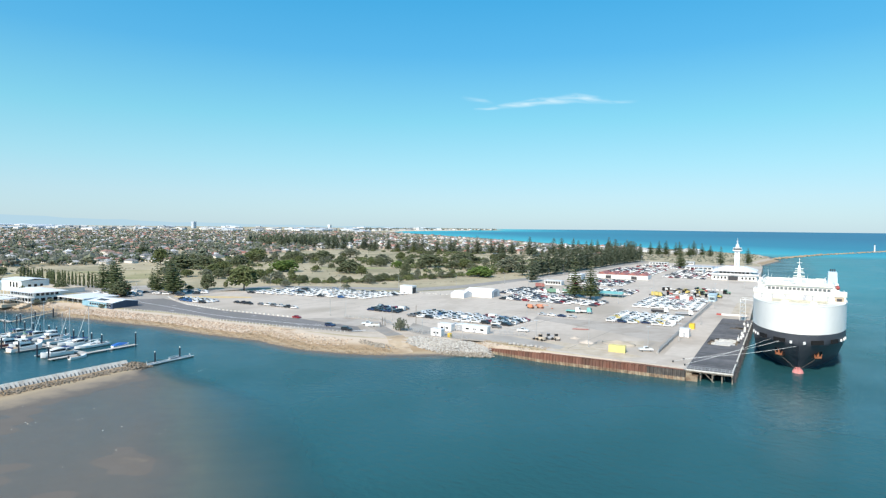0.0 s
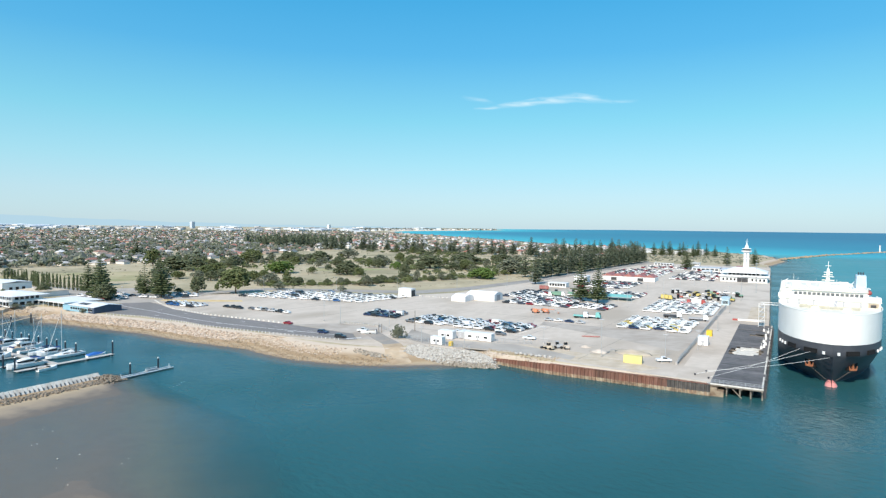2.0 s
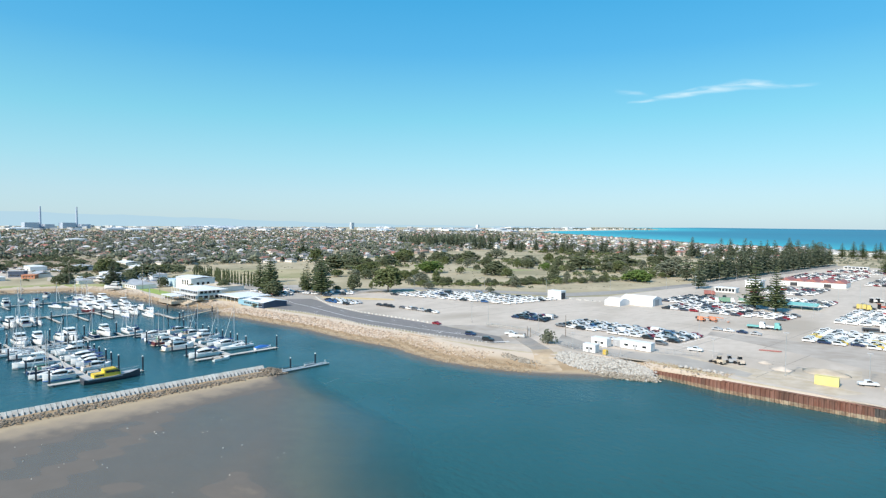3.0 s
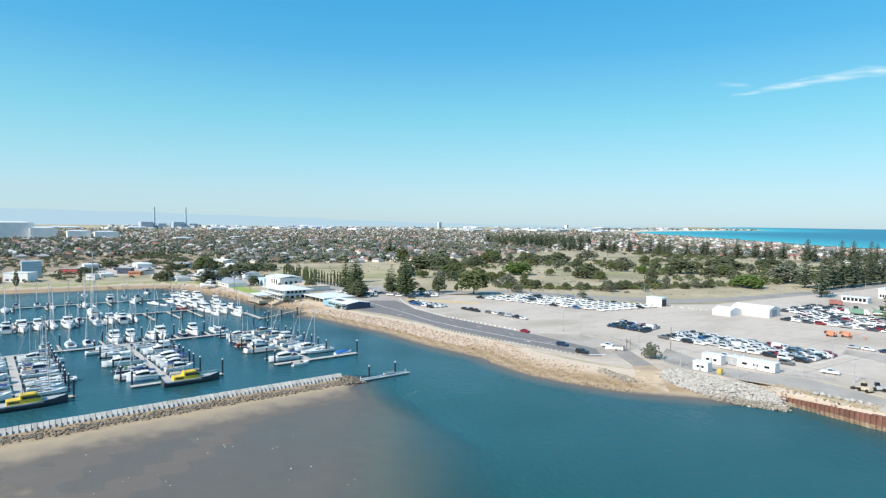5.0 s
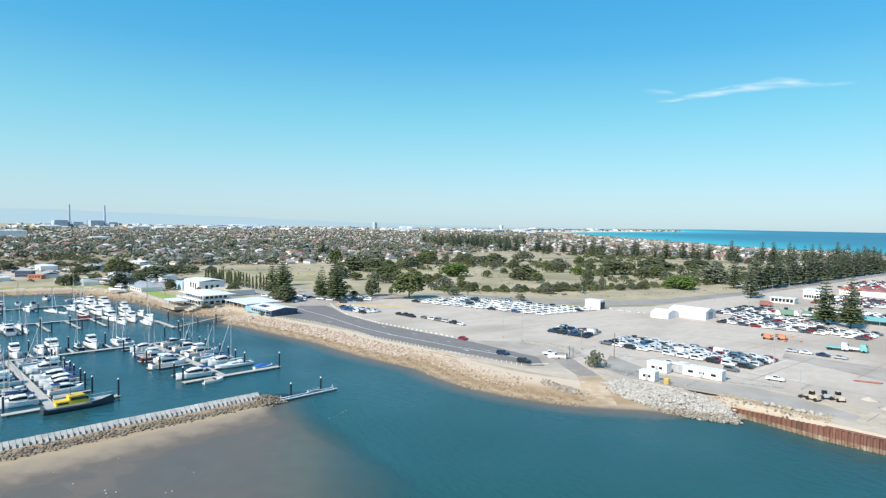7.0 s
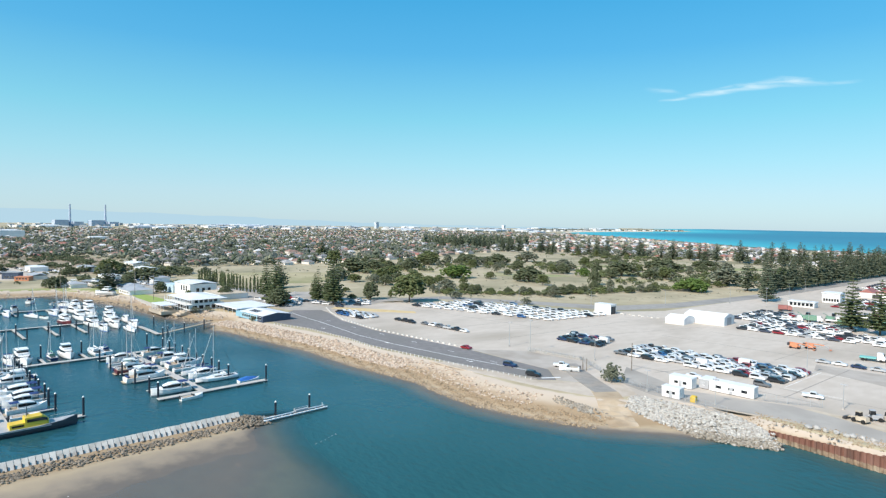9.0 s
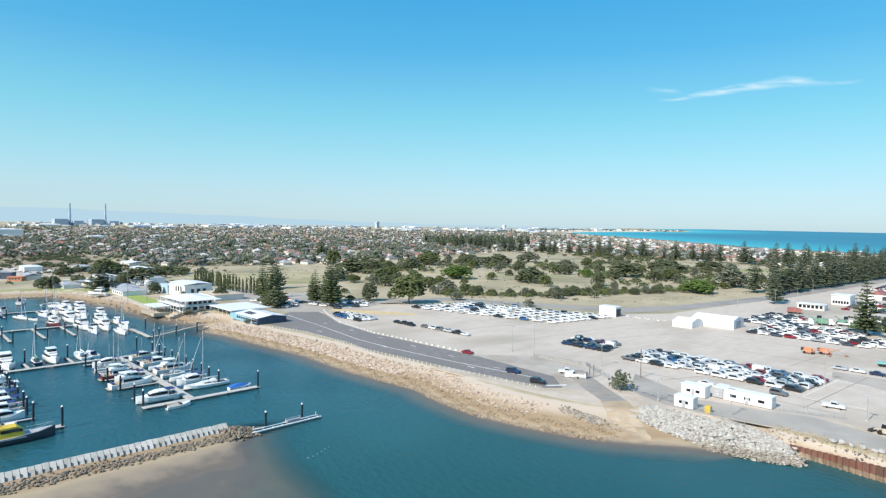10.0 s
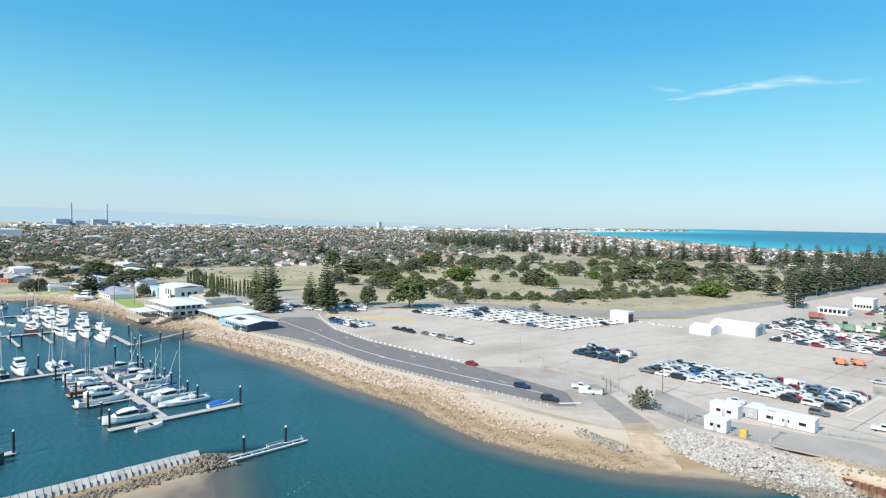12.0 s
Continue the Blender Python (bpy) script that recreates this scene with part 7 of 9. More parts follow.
area("forecourt", [(-408, 12), (-356, 8), (-327, 11), (-317, 24), (-312, 42), (-328, 80), (-350, 66), (-398, 66), (-412, 42)], M_PALEPAVE, 0.056, "pale worn asphalt forecourt behind the sheds", "pavement")
area("service_lane", [(-140, 30), (-131, 10), (-119, 5.2), (-112.7, 4), (-101, 6.5), (-90, 8), (-82, 8.5), (-72, 8), (-60, 8), (-60, 14), (-75, 20), (-88, 23), (-97, 20.5), (-108, 18), (-114, 16.5), (-125, 22.5)], M_PALEPAVE, 0.054, "worn grey service lane behind the rock heap", "road")
area("gravel_verge", [(-345, 20), (-318, 18), (-318, 86), (-300, 100), (-330, 60)], M_SANDTRACK, 0.03, "sandy gravel verge", "verge")
area("yellow_gravel", [(-319, 31), (-299, 40), (-276.5, 56), (-282, 60), (-308, 46), (-323, 36)], M_YELLOWGRAVEL, 0.09, "yellow gravel strip on the yard", "gravel")
area("grey_pavement", [(-96, 74), (-74, 66), (-30, 44), (-27.6, 60), (-27.6, 128), (-64, 84), (-98, 84)], M_GREYPAVE, 0.032, "worn grey pavement between the car rows", "pavement")
area("sandy_patch", [(-92, 12), (-70, 10), (-60, 6), (-36, 4), (-30, 12), (-62, 22), (-84, 24)], M_SANDTRACK, 0.036, "sandy tracked ground along the sea wall", "sand")
area("bare_sand", [(-58, 20), (-45, 18), (-34, 30), (-36, 42), (-50, 36)], M_SANDTRACK, 0.07, "patch of pale loose sand on the yard", "sand")
area("quay_sand", [(-12.7, 207), (-4.2, 208), (-3.4, 153), (-12, 151)], M_SANDTRACK, 0.066, "tan gravel fill on the quay", "sand")
area("bare_bank", [(-190, -13.9), (-165, -13.9), (-140, -11.6), (-130, -9.5), (-122, -5), (-126, -3.2), (-137, 1.5), (-145.3, -2.6), (-149, -6.6), (-184, -9.8)], M_PALESAND, 0.03, "pale bare sand at the bank top beside the road", "sand")
def drape(name, line, w, material, lift, label, cat):
    """A strip laid on the land along a line."""
    pts = []
    for (ax, ay), (bx, by) in zip(line, line[1:]):
        n = max(1, int(math.hypot(bx - ax, by - ay) / 1.5))
        pts += [(ax + (bx - ax) * i / n, ay + (by - ay) * i / n) for i in range(n)]
    pts.append(line[-1])
    rings = []
    for k, (x, y) in enumerate(pts):
        a, b = pts[max(0, k - 1)], pts[min(len(pts) - 1, k + 1)]
        d = Vector((b[0] - a[0], b[1] - a[1])).normalized()
        ring = []
        for s, dz in ((-0.5, -0.5), (-0.5, 0), (-0.17, 0.02), (0.17, 0.02), (0.5, 0), (0.5, -0.5)):
            px, py = x - d.y * s * w, y + d.x * s * w
            ring.append((px, py, float(height(np.array([px]), np.array([py]))[0]) + lift + dz))
        rings.append(ring)
    return solid(name, MB().rings(rings), material, label, cat, kind="structure")


drape("boat_ramp", [(-156, 18.5), (-147.5, 11.5), (-138, 4.2), (-128.2, -2.6)], 6.8, M_RAMP, 0.17, "worn asphalt boat ramp down to the beach", "ramp")
drape("old_ramp", [(-129, -2.0), (-121, -10.5), (-114, -17.4)], 7.6, M_OCHRESAND, 0.09, "old sand covered ramp foot on the beach", "ramp")
# road markings
def stripe(name, x0, y0, x1, y1, w, label, z=G + 0.068):
    d = Vector((x1 - x0, y1 - y0)).normalized()
    nx, ny = -d.y * w / 2, d.x * w / 2
    mb = MB().prism([(x0 - nx, y0 - ny), (x1 - nx, y1 - ny), (x1 + nx, y1 + ny), (x0 + nx, y0 + ny)], z - 0.01, z)
    return solid(name, mb, M_WHITE, label, "road marking", kind="structure")


ROAD_LINE = [(-318, 6.2), (-300, 3.7), (-282, 1.8), (-244, -4.3), (-221, -4.8), (-191, -2.7), (-158, 1.2)]
for (ax, ay), (bx, by) in zip(ROAD_LINE, ROAD_LINE[1:]):
    stripe("road_line", ax, ay, bx, by, 0.32, "long white line along the waterfront road")
for k in range(6):
    a = -286 + k * 22
    stripe("lane_dash", a, 7.0 - k * 1.0, a + 3.2, 6.9 - k * 1.0, 0.25, "short white lane dash on the waterfront road")
for a in (-270, -226, -182):
    y = -6.5 + (a + 270) * 0.03
    stripe("lane_arrow", a, y, a + 2.6, y + 0.2, 0.3, "white lane arrow on the waterfront road")
    stripe("arrow_barb", a + 2.0, y + 0.75, a + 2.8, y + 0.2, 0.28, "white lane arrow on the waterfront road", G + 0.074)
    stripe("arrow_barb", a + 2.0, y - 0.4, a + 2.8, y + 0.18, 0.28, "white lane arrow on the waterfront road", G + 0.080)
for i in (0, 3, 6):
    stripe("bay_line", -96 + 0.2 * i, 70 - i * 9.5, -80, 70 - i * 9.5, 0.18, "faint white bay line on the yard", G + 0.03)
stripe("bay_line", -95.5, 43, -93.5, 72, 0.18, "faint white bay line on the yard", G + 0.03)
stripe("bay_line", -150, -3.5, -146.5, 1.5, 0.9, "white kerb at the end of the road")

area("ramp_verge", [(-139.5, 11), (-131, 6), (-126.5, 0.5), (-123, -3.5), (-120, 1), (-128, 8.5), (-137, 13.5)], M_PALESAND, 0.045, "pale sandy verge beside the boat ramp", "sand")
# joints and worn tracks in the pavement
for x0, y0, x1, y1, w in ((-300, 66, -206, 70, 0.3), (-236, 30, -216, 110, 0.3), (-200, 34, -190, 120, 0.3), (-160, 96, -40, 92, 0.35), (-150, 122, -36, 118, 0.3), (-130, 30, -124, 44, 0.35), (-92, 30, -88, 84, 0.3), (-70, 60, -66, 130, 0.3), (-140, 34, -84, 31, 0.4), (-96, 40, -30, 36, 0.3), (-58, 10, -54, 60, 0.3), (-110, 80, -106, 132, 0.3), (-180, 70, -158, 130, 0.3)):
    d = Vector((x1 - x0, y1 - y0)).normalized()
    nx, ny = -d.y * w / 2, d.x * w / 2
    solid("pavement_joint", MB().prism([(x0 - nx, y0 - ny), (x1 - nx, y1 - ny), (x1 + nx, y1 + ny), (x0 + nx, y0 + ny)], G + 0.03, G + 0.04), M_RAMP, "dark worn joint in the yard pavement", "joint", kind="structure")

# ---- buildings ----
def hip_roof(x0, x1, y0, y1, z, h, over=0.6):
    x0, x1, y0, y1 = x0 - over, x1 + over, y0 - over, y1 + over
    mb = MB()
    if x1 - x0 > y1 - y0:
        k = (y1 - y0) / 2
        r = [((x0 + k), (y0 + y1) / 2, z + h), ((x1 - k), (y0 + y1) / 2, z + h)]
        f = [(0, 1, 5, 4), (1, 2, 5), (2, 3, 4, 5), (3, 0, 4), (3, 2, 1, 0)]
    else:
        k = (x1 - x0) / 2
        r = [((x0 + x1) / 2, y0 + k, z + h), ((x0 + x1) / 2, y1 - k, z + h)]
        f = [(0, 1, 4), (1, 2, 5, 4), (2, 3, 5), (3, 0, 4, 5), (3, 2, 1, 0)]
    return mb.add([(x0, y0, z), (x1, y0, z), (x1, y1, z), (x0, y1, z)] + r, f)


def gable_roof(x0, x1, y0, y1, z, h, over=0.5, thick=0.15):
    """Two sloping sheets, ridge along x."""
    ym = (y0 + y1) / 2
    mb = MB()
    for ya, yb in ((y0 - over, ym), (y1 + over, ym)):
        vs = [(x0 - over, ya, z), (x1 + over, ya, z), (x1 + over, yb, z + h), (x0 - over, yb, z + h)]
        mb.add([(a, b, c + d) for d in (0, thick) for a, b, c in vs], [(3, 2, 1, 0), (4, 5, 6, 7), (0, 1, 5, 4), (1, 2, 6, 5), (2, 3, 7, 6), (3, 0, 4, 7)])
    return mb


def windows_on(t, axis, at, a0, a1, z0, z1, n, gap=0.35, outward=1, material=None, name="window"):
    """A row of n panes with frames on a wall; axis: the way along which they stand."""
    w = (a1 - a0) / n
    for i in range(n):
        p, q = a0 + w * i + w * gap / 2, a0 + w * (i + 1) - w * gap / 2
        d0, d1 = sorted((at - outward * 0.10, at + outward * 0.05))
        e0, e1 = sorted((at - outward * 0.10, at + outward * 0.03))
        f = MB()
        b = MB()
        if axis == "x":
            f.box(p, q, e0, e1, z0, z1)
            b.box(p - 0.08, q + 0.08, d0, d1, z0 - 0.12, z0)
            b.box(p - 0.08, q + 0.08, d0, d1, z1, z1 + 0.08)
        else:
            f.box(e0, e1, p, q, z0, z1)
            b.box(d0, d1, p - 0.08, q + 0.08, z0 - 0.12, z0)
            b.box(d0, d1, p - 0.08, q + 0.08, z1, z1 + 0.08)
        wd = part(name, f, material or M_GLASS, t)
        part("frame", b, M_WHITE, wd)


blue = thing("boat_shed", pose(0, 0, 0), "long blue waterfront shed with white gable roof", "building")
part("wall", MB().box(-322, -299.5, -19.5, -5, 3.4, 6.4).add([(-299.5, -19.5, 6.4), (-299.5, -5, 6.4), (-299.5, -12.25, 7.45), (-299.8, -19.5, 6.4), (-299.8, -5, 6.4), (-299.8, -12.25, 7.45)], [(0, 1, 2), (5, 4, 3), (0, 2, 5, 3), (2, 1, 4, 5), (1, 0, 3, 4)]), M_BLUEWALL, blue)
part("roof", gable_roof(-322, -299.6, -19.5, -5, 6.42, 1.1), M_WHITEROOF, blue, "white sheet metal roof")
part("front_cladding", MB().box(-322, -305, -19.6, -19.5, 3.4, 6.35), M_AQUAWALL, blue, "pale blue front cladding")
windows_on(blue, "x", -19.6, -321, -301, 4.4, 5.6, 9, 0.3, -1)
part("porch", MB().box(-328.5, -322.1, -19.3, -12, 3.4, 6.0), M_AQUAWALL, blue, "pale blue porch")
for i in range(4):
    part("solar_panel", MB().add([(-318 + i * 2.1, -17.5, 6.85), (-316.2 + i * 2.1, -17.5, 6.85), (-316.2 + i * 2.1, -14.5, 7.32), (-318 + i * 2.1, -14.5, 7.32), (-318 + i * 2.1, -17.5, 6.95), (-316.2 + i * 2.1, -17.5, 6.95), (-316.2 + i * 2.1, -14.5, 7.42), (-318 + i * 2.1, -14.5, 7.42)], [(0, 1, 2, 3), (4, 5, 6, 7), (0, 1, 5, 4), (1, 2, 6, 5), (2, 3, 7, 6), (3, 0, 4, 7)]), M_DARK, blue)
low = thing("cafe_building", pose(0, 0, 0), "low building with a broad flat white roof", "building")
part("wall", MB().box(-352.7, -333.5, -13.7, 0.3, 3.4, 6.3), M_GREYBOX, low)
part("roof", MB().box(-355.7, -328.5, -18.7, 2.3, 6.35, 6.75), M_WHITEROOF, low, "broad flat white roof")
for i in range(6):
    part("post", MB().box(-355 + i * 5.1, -354.8 + i * 5.1, -18.4, -18.2, 3.4, 6.35), M_WHITE, low)
windows_on(low, "x", -13.7, -351, -335, 3.9, 5.6, 7, 0.2, -1)
club = thing("clubhouse", pose(0, 0, 0), "white two storey yacht clubhouse with verandahs", "building")
part("ground_floor", MB().box(-388, -358, -31, -12, 3.4, 6.6), M_WHITE, club)
part("upper_floor", MB().box(-386, -360, -29, -14, 6.6, 9.2), M_WHITE, club)
part("roof", hip_roof(-388, -358, -31, -12, 9.2, 1.7, 1.2), M_WHITEROOF, club, "white hipped metal roof")
windows_on(club, "x", -31, -387, -359, 4.1, 6.0, 9, 0.25, -1)
windows_on(club, "x", -29, -385, -361, 7.1, 8.6, 10, 0.25, -1)
windows_on(club, "y", -358, -30, -13, 4.1, 6.0, 5, 0.3, 1)
windows_on(club, "y", -360, -28, -15, 7.1, 8.6, 5, 0.3, 1)
part("balcony", MB().box(-389, -357, -33.2, -31, 6.5, 6.7).box(-389, -357, -33.2, -33.1, 7.2, 7.3), M_WHITE, club)
for i in range(9):
    part("verandah_post", MB().box(-388.8 + i * 3.9, -388.6 + i * 3.9, -33.15, -32.95, 3.4, 9.2), M_WHITE, club)
hall = thing("club_hall", pose(0, 0, 0), "tall white hall behind the clubhouse", "building")
part("wall", MB().box(-446, -420, -7, 10, 3.4, 11.0), M_WHITE, hall)
part("roof", gable_roof(-446, -420, -7, 10, 11.0, 0.9), M_WHITEROOF, hall)
part("annex", MB().box(-462, -446.2, -8, 6, 3.4, 8.8), M_LTBLUE, hall, "pale blue grey annex")
windows_on(hall, "x", -7, -436, -424, 6.5, 9.8, 3, 0.5, -1)
windows_on(hall, "y", -420, -4, 7, 6.0, 8.4, 3, 0.5, 1)
deckp = thing("waterside_pavilion", pose(0, 0, 0), "white roofed open waterside pavilion", "building")
part("roof", MB().box(-383, -366, -42, -34, 6.0, 6.35), M_WHITEROOF, deckp)
part("floor", MB().box(-384, -365, -43, -33.5, 1.6, 3.3), M_SANDTRACK, deckp, "pale stone terrace")
for i in range(5):
    for y in (-41.6, -34.4):
        part("post", MB().box(-382.6 + i * 4.1, -382.4 + i * 4.1, y, y + 0.2, 3.2, 6.0), M_WHITE, deckp)
for x0, x1, y0, y1, h, m in ((-496, -476, -28, -16, 2.8, M_GREYBOX), (-470, -448, -34, -20, 3.0, M_GREYBOX), (-416, -392, 0, 18, 3.6, M_SANDTRACK), (-400, -384, -20, -8, 3.0, M_WHITEROOF), (-524, -514, -52, -42, 2.8, M_GREYBOX), (-545, -520, 4, 16, 4.0, M_GREYBOX), (-575, -556, -20, -8, 4.0, M_WHITEROOF)):
    t = thing("club_shed", pose(0, 0, 0), "low grey roofed shed beside the clubhouse", "building", "club sheds")
    part("wall", MB().box(x0, x1, y0, y1, 3.4, 3.4 + h), M_WHITE, t)
    part("roof", hip_roof(x0, x1, y0, y1, 3.4 + h, 1.5), m, t)
    windows_on(t, "x", y0, x0 + 1, x1 - 1, 4.2, 5.4, 5, 0.5, -1)
for i in range(16):
    x, y = -500 + scatter.uniform(-60, 40), -10 + scatter.uniform(-40, 20)
    if -476 < x < -420 and y > -16:
        continue
    b = copy_thing(BOATS[scatter.choice((3, 5, 6))], pose(x, y, G + 0.42, 0, 0, scatter.uniform(0, 360)))
    tagged(b, "white motorboat standing ashore in the boat yard", "motorboat", "boats ashore")


def vault_shed(x0, x1, y0, y1, top):
    """A tent shed with a low vaulted roof; ridge along x."""
    t = thing("storage_tent", pose(0, 0, 0), "white fabric storage tent with low vaulted roof", "shed", "white storage tents")
    prof = [(y0, 3.45), (y0, top - 1.5), ((y0 * 3 + y1) / 4, top - 0.7), ((y0 + y1) / 2, top), ((y0 + y1 * 3) / 4, top - 0.7), (y1, top - 1.5), (y1, 3.45)]
    part("shell", MB().rings([[(x, a, b) for a, b in prof] for x in (x0, x1)]), M_WHITE, t)
    n = int((x1 - x0) / 4)
    for i in range(n + 1):
        x = x0 + (x1 - x0) * i / n
        part("rib", MB().rings([[(x + d, a + (0.05 if a > (y0 + y1) / 2 else -0.05), b + 0.05) for a, b in prof] for d in (-0.08, 0.08)]), M_WHITEROOF, t)
    return t


v1 = vault_shed(-171, -151.6, 142.3, 154.5, 9.0)
part("door", MB().box(-151.65, -151.5, 145.5, 151, 3.5, 7.2), M_GREYBOX, v1, "grey roller door")
vault_shed(-175, -165.6, 130, 141.5, 7.8)
bt = thing("site_shed", pose(0, 0, 0), "white box shed with a dark open front", "shed")
part("shell", MB().box(-217, -207.2, 133.5, 139, 3.5, 8.6), M_WHITE, bt)
# the open front is a dark panel standing in for the shaded inside
part("opening", MB().box(-207.25, -207.1, 134, 138.4, 3.5, 7.6), M_DARK, bt)
part("roof", MB().box(-217.2, -207.0, 133.3, 139.2, 8.6, 8.75), M_WHITEROOF, bt)


def cabin(x0, x1, y0, y1, h, material, label, wins=3):
    t = thing("site_cabin", pose(0, 0, 0), label, "cabin", "site cabins")
    part("body", MB().box(x0, x1, y0, y1, 3.7, 3.7 + h), material, t)
    part("roof", MB().box(x0 - 0.15, x1 + 0.15, y0 - 0.15, y1 + 0.15, 3.7 + h, 3.82 + h), M_WHITEROOF, t)
    part("skid", MB().box(x0 + 0.3, x1 - 0.3, y0 + 0.2, y1 - 0.2, 3.5, 3.7), M_DARK, t)
    windows_on(t, "x", y0, x0 + 0.8, x1 - 0.8, 4.7, 5.5, wins, 0.55, -1)
    part("door", MB().box((x0 + x1) / 2 - 0.45, (x0 + x1) / 2 + 0.45, y0 - 0.04, y0 + 0.02, 3.75, 5.75), M_GREYBOX, t)
    return t


cabin(-115.6, -110.6, 5.6, 8.4, 2.8, M_WHITE, "small white site cabin at the yard edge", 2)
cabin(-119.5, -112.8, 18.2, 21.6, 3.0, M_WHITE, "white site cabin behind the rock heap", 2)
cabin(-109.2, -97, 21.6, 24.8, 2.9, M_WHITE, "long white site office with small windows", 3)
cabin(-112.4, -109.6, 22.2, 27.5, 2.6, M_GREYBOX, "grey site container with pale yellow roof", 1)
cabin(-25.2, -21.4, 60.5, 64.2, 3.4, M_WHITE, "white generator cabin on the quay", 1)
mb = MB().box(-24.6, -22.4, 85, 88.2, 3.55, 6.0)
solid("storage_box", mb, M_YELLOW, "yellow steel storage box on the quay", "box")
solid("bin", MB().box(-107.9, -106.5, 6.2, 7.5, 3.55, 5.1).box(-107.8, -106.6, 6.3, 7.4, 5.1, 5.25), M_YELLOW, "orange yellow steel bin at the fence", "bin")
kont = thing("shipping_container", pose(-40.3, 15.0, 3.55, 0, 0, 4), "faded yellow shipping container near the wall", "container")
part("body", MB().box(-3.05, 3.05, -1.22, 1.22, 0, 2.59), M_YELLOWPALE, kont)
for i in range(18):
    part("rib", MB().box(-2.9 + i * 0.34, -2.74 + i * 0.34, -1.28, -1.2, 0.15, 2.45), M_YELLOWPALE, kont)
for y in (-0.7, 0.7):
    part("door_bar", MB().box(3.05, 3.1, y - 0.04, y + 0.04, 0.1, 2.5), M_STEEL, kont)


def truck(x, y, turn, cabm, bodym, label, length=10.0, low=False):
    t = thing("truck", pose(x, y, G + 0.03, 0, 0, turn), label, "truck", "trucks on the yard")
    part("cab", MB().rings([[(s * 1.2, a, b) for a, b in ((length / 2 - 2.3, 0.7), (length / 2 - 2.3, 3.2), (length / 2 - 0.7, 3.2), (length / 2, 1.9), (length / 2, 0.7))] for s in (-1, 1)]), cabm, t)
    part("windscreen", MB().box(-1.0, 1.0, length / 2 - 0.75, length / 2 - 0.1, 1.95, 2.8), M_GLASS, t)
    part("chassis", MB().box(-0.9, 0.9, -length / 2, length / 2 - 0.5, 0.6, 1.0), M_DARK, t)
    part("load_body", MB().box(-1.25, 1.25, -length / 2, length / 2 - 2.5, 1.0, 1.5 if low else 3.4), bodym, t)
    for sx in (-1, 1):
        for yy in (-length * 0.38, -length * 0.26, length * 0.34):
            part("wheel", wheel_me, M_TYRE, t).matrix_basis = pose(sx * 1.05, yy, 0) @ Matrix.Diagonal((1.6, 1.5, 1.5, 1))
    return t


def boom_lift(x, y, turn, m, label):
    """A folded boom lift: base, turntable, long boom in two sections and a basket."""
    t = thing("boom_lift", pose(x, y, G + 0.03, 0, 0, turn), label, "machine", "boom lifts")
    part("base", MB().box(-1.1, 1.1, -1.8, 1.8, 0.5, 1.1), m, t)
    part("turntable", MB().obox(0, -0.3, 1.1, 2.0, 2.0, 2.8, 0, 0.9), m, t)
    part("counterweight", MB().box(-0.9, 0.9, -2.6, -1.7, 1.1, 2.1), M_DARK, t)
    part("boom", MB().tube((0, -2.0, 2.2), (0, 4.6, 1.9), 0.24, 0.18, n=5), m, t)
    part("jib", MB().tube((0, 4.6, 1.9), (0, 6.4, 0.9), 0.15, 0.12, n=5), M_GREYBOX, t)
    part("basket", MB().box(-0.9, 0.9, 6.2, 7.1, 0.3, 0.45).box(-0.9, 0.9, 6.2, 6.26, 1.2, 1.3).box(-0.9, 0.9, 7.04, 7.1, 1.2, 1.3), m, t)
    for sx in (-1, 1):
        for yy in (-1.3, 1.3):
            part("wheel", wheel_me, M_TYRE, t).matrix_basis = pose(sx * 1.05, yy, 0) @ Matrix.Diagonal((1.5, 1.5, 1.5, 1))
    return t


boom_lift(-112, 110.0, -86, M_ORANGEDULL, "orange boom lift parked on the open yard")
boom_lift(-107.5, 113.5, -80, M_ORANGEDULL, "orange boom lift parked on the open yard")
truck(-86, 106.0, -84, M_WHITE, M_TEALDULL, "teal and white truck trailer on the open yard", 7.5, True)
truck(-80, 108.0, -88, M_TEALDULL, M_WHITE, "low white truck with teal cab on the open yard", 7.0, True)
truck(-46, 133.5, -84, M_WHITE, M_DARK, "flatbed truck with dark tray between the car rows", 9.0, True)
truck(-33, 129.5, -80, M_WHITE, M_GREYBOX, "flatbed truck with grey tray between the car rows", 9.0, True)
truck(-150, 226, -70, M_REDROOF, M_REDROOF, "dark red truck near the street gate", 7)
truck(-62, 214, -88, M_YELLOWDULL, M_YELLOWDULL, "yellow truck in the far rows", 7)
truck(-49, 196, -90, M_REDDULL, M_REDDULL, "red truck in the far rows", 8, True)
truck(-41, 198, -90, M_REDDULL, M_WHITE, "white truck with red cab in the far rows", 8)
mach = random.Random(44)
